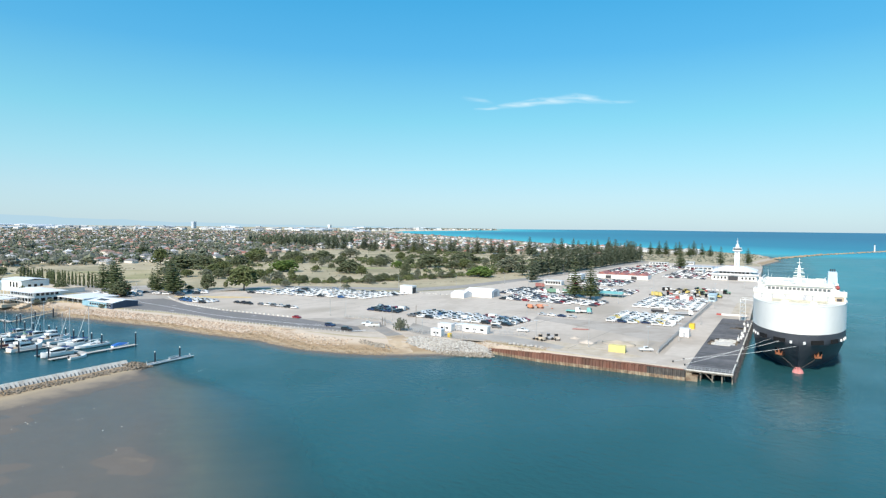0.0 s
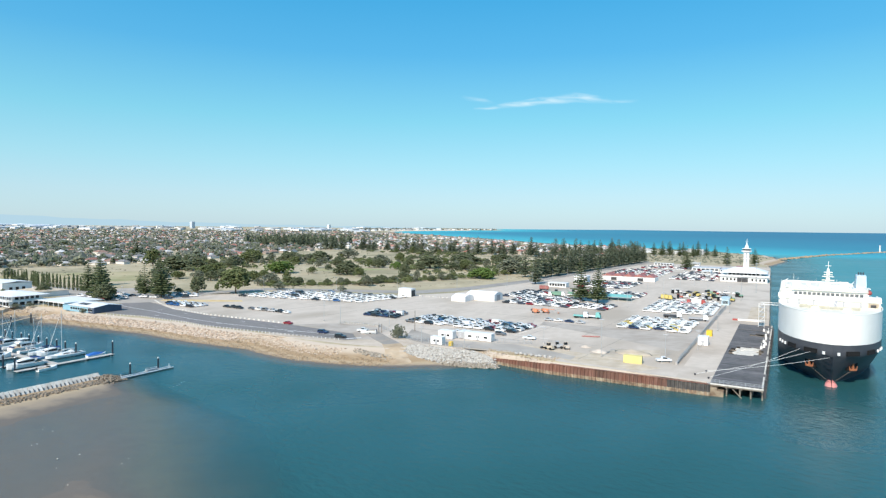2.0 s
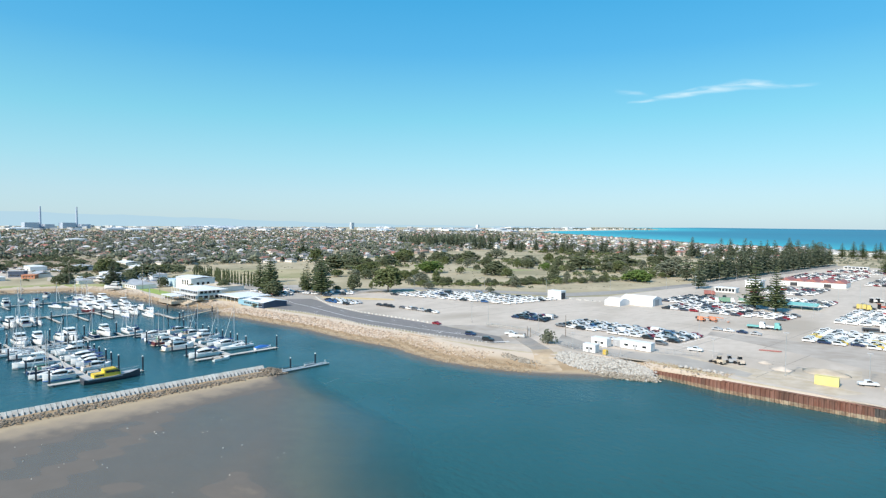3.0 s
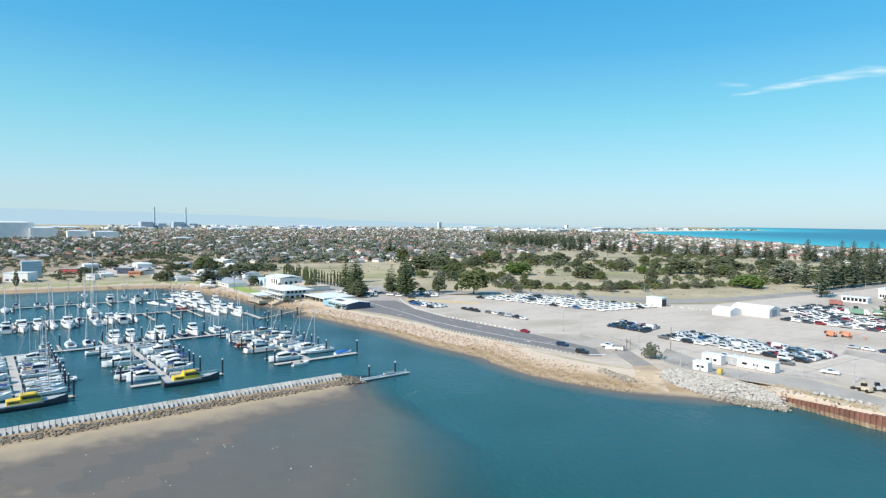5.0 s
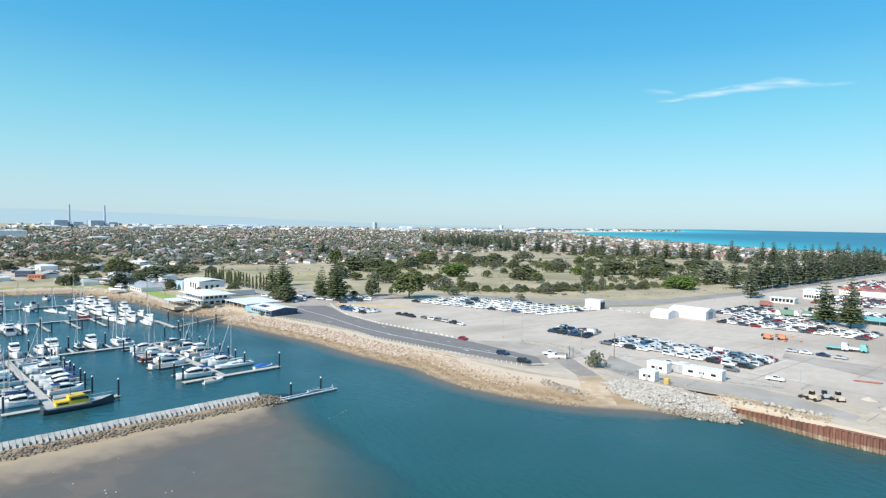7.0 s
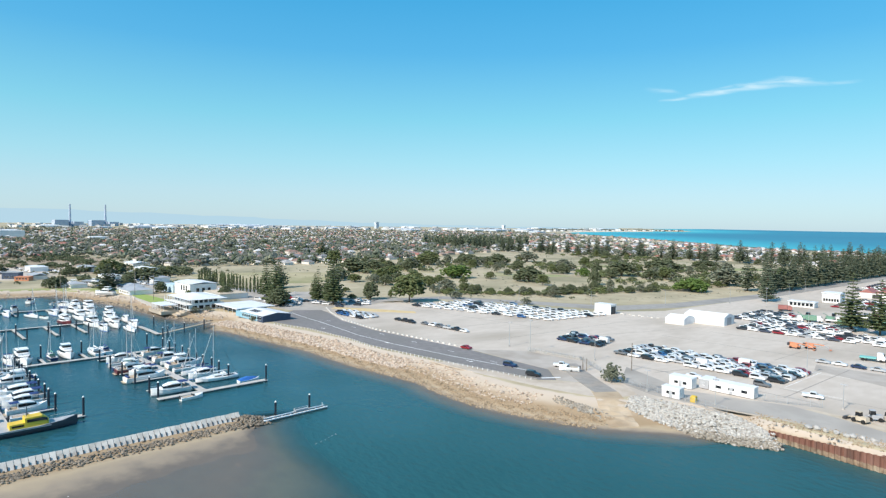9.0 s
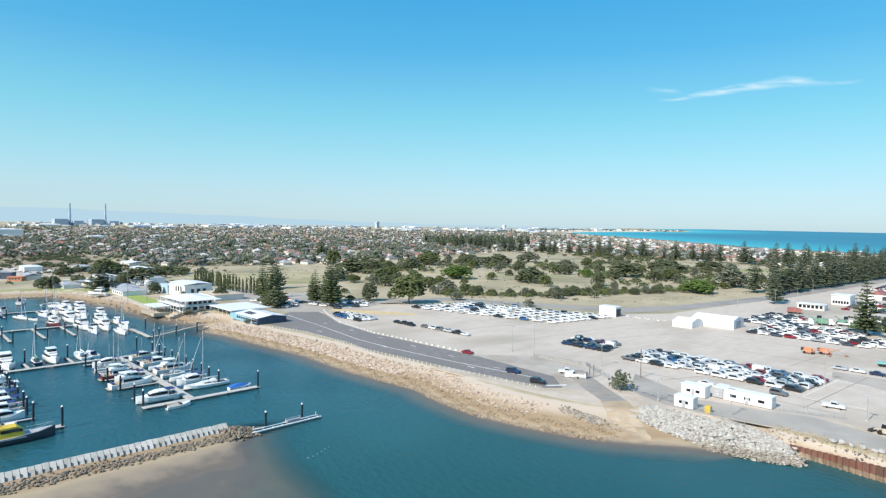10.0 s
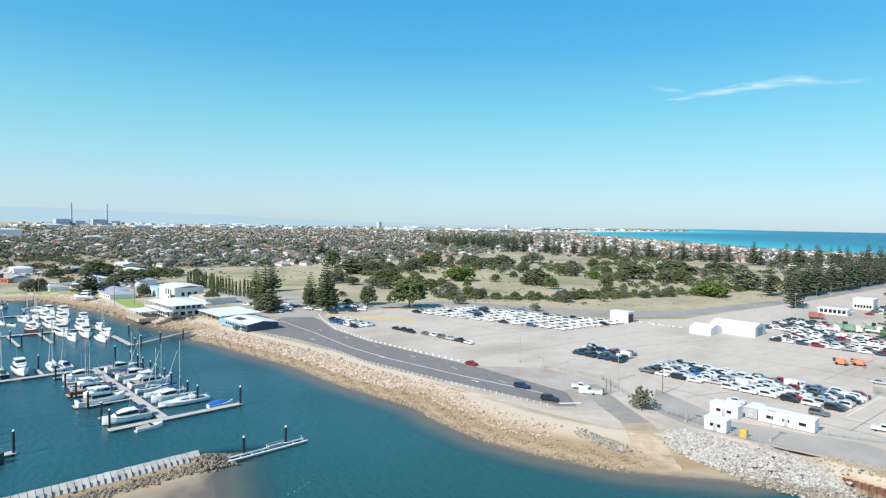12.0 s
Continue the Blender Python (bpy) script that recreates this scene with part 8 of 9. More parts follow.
for i in range(22):
    x, y = -66 + mach.uniform(0, 44), 226 + mach.uniform(0, 44)
    m = mach.choice((M_YELLOWDULL, M_YELLOWDULL, M_GREENDULL, M_GREYBOX, M_REDDULL, M_WHITE))
    t = thing("tractor", pose(x, y, G + 0.03, 0, 0, mach.uniform(-130, -50)), "farm tractor stored among the far rows", "machine", "stored tractors")
    part("bonnet", MB().obox(0, 1.0, 0.9, 1.9, 1.3, 2.4, 0, 0.9), m, t)
    part("cab", MB().obox(0, -0.8, 1.0, 2.9, 1.7, 1.7, 0, 0.9), M_GLASS, t)
    part("cab_roof", MB().obox(0, -0.8, 2.9, 3.1, 1.8, 1.8), m, t)
    for sx in (-1, 1):
        part("wheel", wheel_me, M_TYRE, t).matrix_basis = pose(sx * 1.0, -0.9, 0) @ Matrix.Diagonal((2.0, 2.4, 2.4, 1))
        part("wheel", wheel_me, M_TYRE, t).matrix_basis = pose(sx * 0.9, 1.7, 0) @ Matrix.Diagonal((1.5, 1.6, 1.6, 1))
for i in range(6):
    truck(-134 + i * 7.4, 187 + (i % 3) * 5, -80 + scatter.uniform(-10, 10), M_WHITE, M_GREENDULL if i % 2 else M_WHITE, "white truck beside the green canopy", 7.0, i % 2 == 0)
for i in range(4):
    x, y = -132 + i * 10, 196 + (i % 2) * 6
    t = thing("harvester", pose(x, y, G + 0.03, 0, 0, scatter.uniform(-110, -60)), "green farm harvester with raised arm", "machine", "green machines")
    part("body", MB().obox(0, 0, 0.9, 2.5, 2.4, 4.2, 0, 0.9), M_GREENDULL, t)
    part("cab", MB().obox(0, 1.6, 2.8, 4.2, 1.8, 1.8, 0, 0.85), M_GLASS, t)
    part("arm", MB().tube((0.8, -1, 2.8), (1.8, -3.0, 4.2), 0.2, 0.14), M_GREENDULL, t)
    for sx in (-1, 1):
        for yy in (-1.6, 1.7):
            part("wheel", wheel_me, M_TYRE, t).matrix_basis = pose(sx * 1.35, yy, 0) @ Matrix.Diagonal((2.6, 2.4, 2.4, 1))
canopy = thing("canopy", pose(0, 0, 0), "pale teal fabric shade canopy over machines", "canopy")
part("roof", MB().rings([[(x, 191, 6.0), (x, 198, 7.0), (x, 205, 6.0), (x, 205, 5.8), (x, 198, 6.8), (x, 191, 5.8)] for x in (-95, -80)]), M_TEALDULL, canopy)
for x in (-95.5, -87.5, -79.5):
    for y in (191.5, 204.5):
        part("post", MB().box(x - 0.1, x + 0.1, y - 0.1, y + 0.1, 3.5, 6.4), M_STEEL, canopy)
for x, y, t, m, lab in ((-72.5, 20.8, 70, M_SANDTRACK, "dusty tan wheel loader by the sea wall"), (-67.5, 25.5, 40, M_QUAY, "sand coloured loader by the sea wall"), (-70.5, 24.8, 120, M_GREYBOX, "grey excavator by the sea wall")):
    d = thing("wheel_loader", pose(x, y, G + 0.03, 0, 0, t) @ Matrix.Diagonal((0.8, 0.8, 0.8, 1)), lab, "machine", "earth movers")
    part("body", MB().obox(0, -0.8, 0.7, 2.0, 2.0, 3.2, 0, 0.9), m, d)
    part("cab", MB().obox(0, 0.3, 1.9, 3.2, 1.5, 1.5, 0, 0.85), M_GLASS, d)
    part("cab_roof", MB().obox(0, 0.3, 3.2, 3.35, 1.6, 1.6), m, d)
    part("boom", MB().tube((0, 1.0, 1.4), (0, 3.2, 1.0), 0.22).tube((0, 3.2, 1.0), (0, 3.9, 0.5), 0.2), m, d)
    part("bucket", MB().rings([[(s, a, b) for a, b in ((3.4, 0.1), (3.5, 1.0), (4.3, 0.9), (4.5, 0.1))] for s in (-1.3, 1.3)]), M_DARK, d)
    for sx in (-1, 1):
        for yy in (-1.6, 1.2):
            part("wheel", wheel_me, M_TYRE, d).matrix_basis = pose(sx * 1.05, yy, 0) @ Matrix.Diagonal((2.2, 2.0, 2.0, 1))
q = random.Random(17)


def heap(name, x, y, r, h, material, label):
    mb = MB()
    rings = []
    for k, f in enumerate((1.0, 0.75, 0.5, 0.25, 0.06)):
        rings.append([(x + r * f * q.uniform(0.85, 1.12) * math.cos(a * 0.524), y + r * 0.7 * f * q.uniform(0.85, 1.12) * math.sin(a * 0.524), G + h * (1 - f) ** 0.9 * q.uniform(0.9, 1.05)) for a in range(12)])
    mb.rings(rings)
    solid(name, mb, material, label, "mound", smooth=True)


heap("sand_mound", -44, 31, 7.5, 1.6, M_SANDTRACK, "low heap of pale sand on the yard")
heap("gravel_mound", -55, 26.5, 4.0, 1.2, M_QUAY, "small heap of grey gravel on the yard")
heap("gravel_mound", -62, 33, 2.6, 0.9, M_QUAY, "small heap of grey gravel on the yard")
for i in range(4):
    solid("pipe", MB().tube((-70 + i * 0.2, 54.2 + i * 0.35, 3.75), (-63.5 + i * 0.2, 56 + i * 0.35, 3.75), 0.18), M_REDROOF, "red brown pipe lying on the yard", "pipe", "pipes on the yard")
for i in range(8):
    mb = MB()
    bx, by = -80 + i * 1.9 + q.uniform(-0.5, 0.5), 6.6 + q.uniform(-0.8, 0.8)
    bz = float(height(np.array([bx]), np.array([by]))[0])
    mb.rock(bx, by, bz + 0.35, q.uniform(0.8, 1.1), q, 0.75)
    solid("bulk_bag", mb, M_CAP, "off-white bulk bag lying by the sea wall", "bag", "bulk bags")
rs = thing("transit_shed", pose(0, 0, 0), "long white shed with a red saw-tooth roof", "building")
part("wall", MB().box(-139, -93.5, 345, 362, 3.4, 7.2), M_WHITE, rs)
for i in range(5):
    x0 = -139 + i * 9.1
    part("roof", MB().rings([[(x0, y, 7.2), (x0 + 9.1, y, 7.2), (x0 + 4.5, y, 9.6)] for y in (344.6, 362.4)]), M_REDROOF, rs, "red roof bay")
# dark panels on the wall stand in for shaded doorways
for x in (-131, -108):
    part("opening", MB().box(x, x + 5, 344.85, 345.1, 3.5, 6.2), M_DARK, rs)
term = thing("passenger_terminal", pose(0, 0, 0), "stepped white passenger terminal with tower", "building")
part("lower_storey", MB().box(-46, -9, 392, 428, 3.4, 8.2), M_WHITE, term, "white walled lower storey")
part("terrace_roof", MB().box(-47.5, -7.5, 390.5, 429.5, 8.2, 8.8), M_WHITEROOF, term)
part("terrace_parapet", MB().box(-47.5, -7.5, 390.4, 390.8, 8.8, 9.6), M_WHITE, term)
part("middle_storey", MB().box(-41, -14, 396, 425, 8.8, 11.4), M_WHITE, term)
part("upper_roof", MB().rings([[(-46, 392.5, 11.4), (-9, 392.5, 11.4), (-9, 428, 11.4), (-46, 428, 11.4)], [(-46, 392.5, 11.8), (-9, 392.5, 11.8), (-9, 428, 11.8), (-46, 428, 11.8)], [(-36, 403, 15.4), (-19, 403, 15.4), (-19, 418, 15.4), (-36, 418, 15.4)]]), M_WHITEROOF, term, "broad white hipped roof")
windows_on(term, "x", 396, -40, -15, 9.4, 11.0, 8, 0.15, -1)
windows_on(term, "x", 392, -45, -33, 4.6, 6.6, 4, 0.5, -1)
windows_on(term, "x", 392, -22, -10, 4.6, 6.6, 4, 0.5, -1)
# the entrance's inner shade is put in as a dark panel
part("entrance", MB().box(-32.5, -24, 391.8, 392.05, 3.5, 7.2), M_DARK, term)
part("tower_shaft", MB().box(-29.7, -25.3, 427, 431.5, 3.4, 28.4), M_WHITE, term, "tall white tower shaft")
part("shaft_groove", MB().box(-28.0, -27.0, 426.9, 427.05, 12, 28), M_GREYBOX, term)
part("tower_gallery", MB().cyl(-27.5, 429.3, 28.2, 29.2, 2.6, 4.3, n=16).cyl(-27.5, 429.3, 29.2, 30.2, 4.4, 4.4, n=16), M_WHITE, term)
part("tower_glazing", MB().cyl(-27.5, 429.3, 30.2, 31.6, 3.4, 3.4, n=16), M_GLASS, term)
part("tower_roof", MB().cyl(-27.5, 429.3, 31.6, 32.2, 4.0, 3.8, n=16).cyl(-27.5, 429.3, 32.2, 35.2, 1.9, 1.2, n=12), M_WHITEROOF, term)
part("tower_mast", MB().cyl(-27.5, 429.3, 35.2, 37.2, 0.7, 0.5).cyl(-27.5, 429.3, 37.2, 41.5, 0.22, 0.1).box(-28.8, -26.2, 429.2, 429.4, 38.2, 38.4), M_WHITE, term)
part("tower_balcony", MB().box(-30.4, -24.6, 426.4, 432, 22.6, 23.0), M_WHITE, term)
for x0, x1, y0, y1, z, m in ((-156, -142, 252, 259, 6.6, M_WHITEROOF), (-148, -138, 292, 304, 9.5, M_WHITEROOF), (-29, -25, 206, 216, 7.6, M_LTBLUE), (-86, -58, 520, 540, 7.0, M_FARGREY), (-56, -44, 505, 545, 6.6, M_FARGREY), (-140, -118, 596, 604, 6.0, M_WHITEROOF), (-70, -62, 470, 490, 6.4, M_WHITEROOF), (-44, -37, 560, 575, 7.5, M_REDROOF), (-100, -90, 620, 632, 6.5, M_WHITEROOF)):
    t = thing("port_building", pose(0, 0, 0), "flat roofed white port building", "building", "port buildings")
    part("wall", MB().box(x0, x1, y0, y1, 3.4, z), M_WHITE if m is not M_LTBLUE else M_LTBLUE, t)
    part("roof", MB().box(x0 - 0.5, x1 + 0.5, y0 - 0.5, y1 + 0.5, z, z + 0.35), m, t)
    windows_on(t, "x", y0, x0 + 0.5, x1 - 0.5, 4.4, 6.2, 6, 0.25, -1)


# ---- fences, lamps, barriers ----
def fence(x0, y0, x1, y1, h, label, step=3.0, mesh=True):
    t = thing("fence", pose(0, 0, 0), label, "fence")
    L = math.hypot(x1 - x0, y1 - y0)
    n = max(1, int(L / step))
    me = MB().box(-0.05, 0.05, -0.05, 0.05, 0, h).mesh("post", M_STEEL)
    for i in range(n + 1):
        part("post", me, M_STEEL, t).matrix_basis = pose(x0 + (x1 - x0) * i / n, y0 + (y1 - y0) * i / n, G)
    for k in (0.08, 0.5, 0.98):
        part("rail", MB().tube((x0, y0, G + h * k), (x1, y1, G + h * k), 0.03, n=4), M_STEEL, t)
    if mesh:
        w = MB()
        m = int(L / 0.5)
        for i in range(m):
            a, b = i / m, min(1, (i + 3) / m)
            p, r = (x0 + (x1 - x0) * a, y0 + (y1 - y0) * a), (x0 + (x1 - x0) * b, y0 + (y1 - y0) * b)
            w.tube((p[0], p[1], G + 0.05), (r[0], r[1], G + h), 0.012, n=3)
            w.tube((r[0], r[1], G + 0.05), (p[0], p[1], G + h), 0.012, n=3)
        part("wire_mesh", w, M_STEEL, t)
    return t


fence(-26.5, 20, -25.2, 190, 2.4, "long grey wire fence between yard and quay")
fence(-136, 12, -97, 3, 1.8, "low grey wire fence above the rock heap")
fence(-97, 21.5, -82, 27, 2.0, "rusty mesh enclosure fence beside the site office", 2.5)
fence(-178, 25.5, -156, 27, 1.4, "grey fence at the edge of the yard", 2.5)
fence(-156, 27, -140, 16, 1.6, "grey fence by the boat ramp gate", 2.5)
solid("concrete_barrier", MB().prism([(-176, 26.6), (-156, 27.4), (-156, 28.0), (-176, 27.2)], 3.5, 4.4), M_CAP, "long pale concrete barrier at the yard edge", "barrier")
solid("water_barrier", MB().prism([(-16, 142.2), (-4, 144.0), (-4, 144.7), (-16, 142.9)], 3.5, 4.4), M_WHITE, "row of white plastic barriers across the quay", "barrier")
solid("water_barrier", MB().prism([(-18.4, 141.9), (-16.1, 142.2), (-16.1, 142.9), (-18.4, 142.6)], 3.5, 4.4), M_REDDULL, "red plastic barrier at the end of a white row", "barrier")
solid("jersey_barrier", MB().box(-27.3, -26.7, 20, 188, 3.5, 4.3), M_CAP, "dark stained concrete barrier at the fence foot", "barrier")
bar = thing("guard_rail", pose(0, 0, 0), "white low guard rail along the waterfront road", "railing")
pts = [(-291, -18.2), (-271, -12.6), (-239, -12.6), (-223, -14.6), (-185, -11.6), (-149, -7.2)]
me = MB().box(-0.07, 0.07, -0.07, 0.07, -0.3, 0.75).mesh("post", M_WHITE)
for (ax, ay), (bx, by) in zip(pts, pts[1:]):
    n = int(math.hypot(bx - ax, by - ay) / 2.0)
    for i in range(n):
        part("post", me, M_WHITE, bar).matrix_basis = pose(ax + (bx - ax) * i / n, ay + (by - ay) * i / n, G - 0.05)
    for z in (0.55,):
        part("rail", MB().tube((ax, ay, G + z), (bx, by, G + z), 0.055, n=4), M_CAP, bar)
blk = thing("barrier_block", pose(0, -2000, 0), "short white concrete barrier block at the road edge", "barrier", "road edge blocks")
part("block", MB().obox(0, 0, 0, 0.5, 1.35, 0.5, 0, 0.75), M_RUBBLE, blk)
line = [(-322, 30), (-307, 22.8), (-282, 13.8), (-250, 9.4), (-221, 10.4), (-196, 11.4)]
spots = []
for (ax, ay), (bx, by) in zip(line, line[1:]):
    n = int(math.hypot(bx - ax, by - ay) / 2.8)
    spots += [(ax + (bx - ax) * i / n, ay + (by - ay) * i / n, math.degrees(math.atan2(by - ay, bx - ax))) for i in range(n)]
spots += [(-300 + i * 3.0, 96 + i * 1.5, 27) for i in range(28)]
spots += [(-205 + i * 2.6, 141 - (i % 2) * 1.5, q.uniform(0, 90)) for i in range(9)]
for i, (x, y, a) in enumerate(spots):
    m = pose(x, y, G + 0.05, 0, 0, a + q.uniform(-4, 4))
    if i == 0:
        blk.matrix_basis = m
    else:
        copy_thing(blk, m)


def lamp_post(x, y, top, arm=0.0, label="slim grey lamp post on the port yard"):
    t = thing("lamp_post", pose(x, y, G), label, "lamp post", "lamp posts")
    h = top - G
    part("pole", MB().cyl(0, 0, 0, h, 0.11, 0.07, n=8), M_STEEL, t)
    part("footing", MB().cyl(0, 0, 0, 0.5, 0.35, 0.35, n=8), M_CAP, t)
    if arm:
        part("arm", MB().tube((0, 0, h), (0, -arm, h + 0.5), 0.07, 0.05), M_STEEL, t)
        part("lamp_head", MB().obox(0, -arm - 0.3, h + 0.42, h + 0.58, 0.3, 0.9), M_GREYBOX, t)
    else:
        part("lamp_head", MB().box(-0.8, 0.8, -0.15, 0.15, h - 0.1, h + 0.2), M_GREYBOX, t)
    return t


for x, y, top, arm in ((-177, 25.4, 15.2, 0), (-188, 26.5, 13, 0), (-152.6, 30.6, 11, 0), (-102.3, 8.8, 10.2, 0), (-120.7, 7.0, 9.6, 0), (-32.3, 30.5, 11.6, 0), (-23.8, 49.6, 11, 0), (-21.6, 101.7, 11, 0), (-63.1, 208, 22.5, 0), (-62.8, 275, 20, 0),
                       (-60, 333, 23, 0), (-82.9, 260, 11.4, 1.5), (-162.5, 234, 15, 0), (-207, 196, 12.5, 2), (-184.6, 237, 12.5, 2), (-169.5, 300, 12.5, 2), (-176, 360, 12.5, 2), (-236, 160, 12.5, 2), (-275, 140, 12.5, 2), (-318, 112, 12.5, 2), (-78, 30, 10, 0), (-345, 24, 11, 0), (-14, 300, 25, 0), (-16, 350, 25, 0), (-52, 18, 17, 0), (-95, 62, 16, 0), (-48, 118, 18, 0), (-75, 160, 20, 0), (-118, 150, 18, 0), (-105, 225, 20, 0), (-45, 285, 22, 0), (-90, 330, 22, 0), (-40, 380, 24, 0), (-110, 400, 22, 0), (-22, 170, 18, 0), (-20, 235, 20, 0)):
    lamp_post(x, y, top, arm)
for x, y, h in ((-136.4, 26.8, 9.0), (-424, -38, 18), (-416, -30, 16), (-515, -58, 14), (-147, 14.6, 4.4), (-146.2, 15.6, 4.0)):
    solid("timber_pole", MB().cyl(x, y, G - 0.3, G + h, 0.17, 0.12, n=7), M_PILE, "plain dark timber pole", "pole", "timber poles")

solid("retaining_wall", MB().prism([(-449, -33.2), (-432, -35.2), (-412, -36.0), (-391, -36.4), (-391, -35.8), (-412, -35.4), (-432, -34.6), (-449, -32.6)], 1.0, 3.7), M_CAP, "stained concrete retaining wall below the lawn", "wall", kind="structure")
solid("stone_steps", MB().box(-368, -358, -37.5, -35.6, 1.2, 1.9).box(-368, -358, -35.6, -33.7, 1.2, 2.5).box(-368, -358, -33.7, -31.4, 1.2, 3.2), M_SANDTRACK, "pale stone steps down to the marina beach", "steps", kind="structure")
for x, y, k, h, w in ((-452, -14, "dark0", 8, 9), (-468, 2, "leaf1", 7, 8), (-398, 6, "dark1", 8, 9), (-352, -24, "bush0", 2.4, 5), (-356, -29, "bush1", 2.2, 5), (-404, -14, "leaf0", 6, 7), (-500, -20, "dark2", 8, 10), (-540, -8, "leaf2", 7, 10), (-560, 24, "dark0", 9, 12), (-590, 40, "leaf0", 8, 12), (-480, 30, "dark1", 7, 9), (-560, 60, "grey1", 8, 12), (-620, -30, "dark2", 8, 13), (-660, 20, "leaf1", 8, 12), (-700, -70, "dark0", 8, 14), (-640, -100, "dark1", 6, 11)):
    plant(k, x, y, h / (4 if k[:2] == "bu" else 12), w / h * 0.8)
for x0, x1, y0, y1, h, m in ((-600, -575, 10, 22, 3.6, M_GREYBOX), (-640, -612, 26, 40, 4.0, M_WHITEROOF), (-690, -660, -10, 4, 3.6, M_GREYBOX), (-720, -690, 40, 56, 4.2, M_WHITEROOF), (-620, -600, -60, -50, 3.2, M_GREYBOX)):
    t = thing("yard_shed", pose(0, 0, 0), "low pale shed on the dry ground by the marina", "building", "marina yard sheds")
    part("wall", MB().box(x0, x1, y0, y1, 3.4, 3.4 + h), M_HOUSEWALL, t)
    part("roof", gable_roof(x0, x1, y0, y1, 3.4 + h, 1.2), m, t)
area("scrub_soil", [(-625, 10), (-700, 40), (-900, 60), (-1100, 10), (-1100, -300), (-720, -300), (-690, -190), (-660, -60)], M_SCRUBSOIL, 0.022, "brown scrubby soil behind the marina", "ground")
drape("shore_grass", [(-546, -190), (-534, -130), (-528, -90), (-517, -58), (-496, -44), (-470, -37)], 9.0, M_VERGEGRASS, 0.06, "strip of dry green grass above the marina beach", "grass")
spots = []
for x, y, n, sx, sy, r in ((-795, -44, 14, 40, 10, 4), (-738, -25, 14, 30, 9, 4.5), (-672, -6, 14, 26, 9, 5), (-629, 4, 10, 18, 7, 5), (-858, -4, 14, 45, 12, 4), (-809, 22, 16, 45, 12, 4.5), (-560, 6, 8, 14, 5, 5), (-654, 42, 16, 40, 10, 5.5), (-600, 46, 14, 30, 9, 6), (-930, 20, 22, 70, 22, 4.5), (-900, -120, 34, 120, 50, 3), (-760, -150, 22, 60, 40, 2.5), (-1000, -60, 34, 90, 60, 4)):
    for i in range(n):
        spots.append((x + scatter.gauss(0, sx * 0.6), y + scatter.gauss(0, sy * 0.6), r * scatter.uniform(0.5, 1.2)))
bushes("scrub_belt", spots, M_LEAFDARK, "belts of dark green scrub behind the marina", 18)
plant("cypress0", -542.5, -154.5, 1.0, 2.1)
plant("cypress1", -545.5, -114.3, 0.95, 1.6)
plant("dark0", -534, -53.5, 8 / 12, 0.9)
for x, y, w, l, h, wallm, roofm, lab in ((-580, -150, 18, 12, 7.0, M_WHITE, M_WHITEROOF, "white flat roofed marine workshop"), (-574, -172, 14, 16, 4.2, M_REDROOF, M_GREYBOX, "low dark red workshop by the marina"), (-684, -166, 9, 9, 15, M_FARGREY, M_GREYBOX, "grey control block on the dry ground"),
                                         (-570, -103, 7, 6, 4.2, M_WHITE, M_WHITEROOF, "small white boat hut"), (-534, -35, 9, 8, 3.0, M_GREYBOX, M_GREYBOX, "small grey shelter on the lawn"), (-618, -70, 12, 7, 5.2, M_BLUEWALL, M_GREYBOX, "stack of dark blue containers"), (-596, -66, 10, 7, 3.0, M_ORANGEDULL, M_ORANGEDULL, "dusty orange containers in a yard"), (-645, -110, 16, 7, 4.4, M_REDDULL, M_GREYBOX, "dusty red containers in a yard")):
    t = thing("yard_building", pose(x, y, G, 0, 0, 55), lab, "building", "marina yard sheds")
    part("wall", MB().box(-w / 2, w / 2, -l / 2, l / 2, -0.1, h), wallm, t)
    part("roof", MB().box(-w / 2 - 0.3, w / 2 + 0.3, -l / 2 - 0.3, l / 2 + 0.3, h, h + 0.3), roofm, t)
    windows_on(t, "x", -l / 2, -w / 2 + 0.8, w / 2 - 0.8, 1.1, 2.3, 4, 0.4, -1)
area("dirt_road", [(-560, -62), (-556, -56), (-700, -20), (-860, 40), (-862, 32), (-702, -28)], M_SANDTRACK, 0.03, "pale dirt road across the dry ground", "road")
area("dirt_yard", [(-760, -90), (-640, -110), (-600, -70), (-640, -40), (-750, -30)], M_QUAY, 0.025, "bare grey brown dirt yard", "ground")

spots = []
while len(spots) < 170:
    x, y = scatter.uniform(-700, -470), scatter.uniform(-30, 110)
    if x > -540 and y < 36:
        continue
    spots.append((x, y, scatter.uniform(0.6, 2.2)))
bushes("dry_ground_bushes", spots, M_LEAFDARK, "low dark bushes on the dry ground behind the marina", 8)


# ---- far suburb, works and hills ----
def rise(x, y):
    return float(far_rise(np.array(x), np.array(y)))


town = random.Random(77)


def in_town(x, y):
    if x > -640 and y < 700:
        return False
    if -920 < x and y < 60:
        return False
    edge = np.interp(y, [-200, 75, 161, 296, 626, 720], [-900, -680, -640, -650, -730, -760]) if y < 720 else 0
    if x > edge and y < 720:
        return False
    if y >= 720 and x > -240 - max(0, y - 760) * 0.05:
        return False
    if -100 < y < 700:
        return True
    return float(shore_distance(np.array([x]), np.array([y]))[0]) > 60


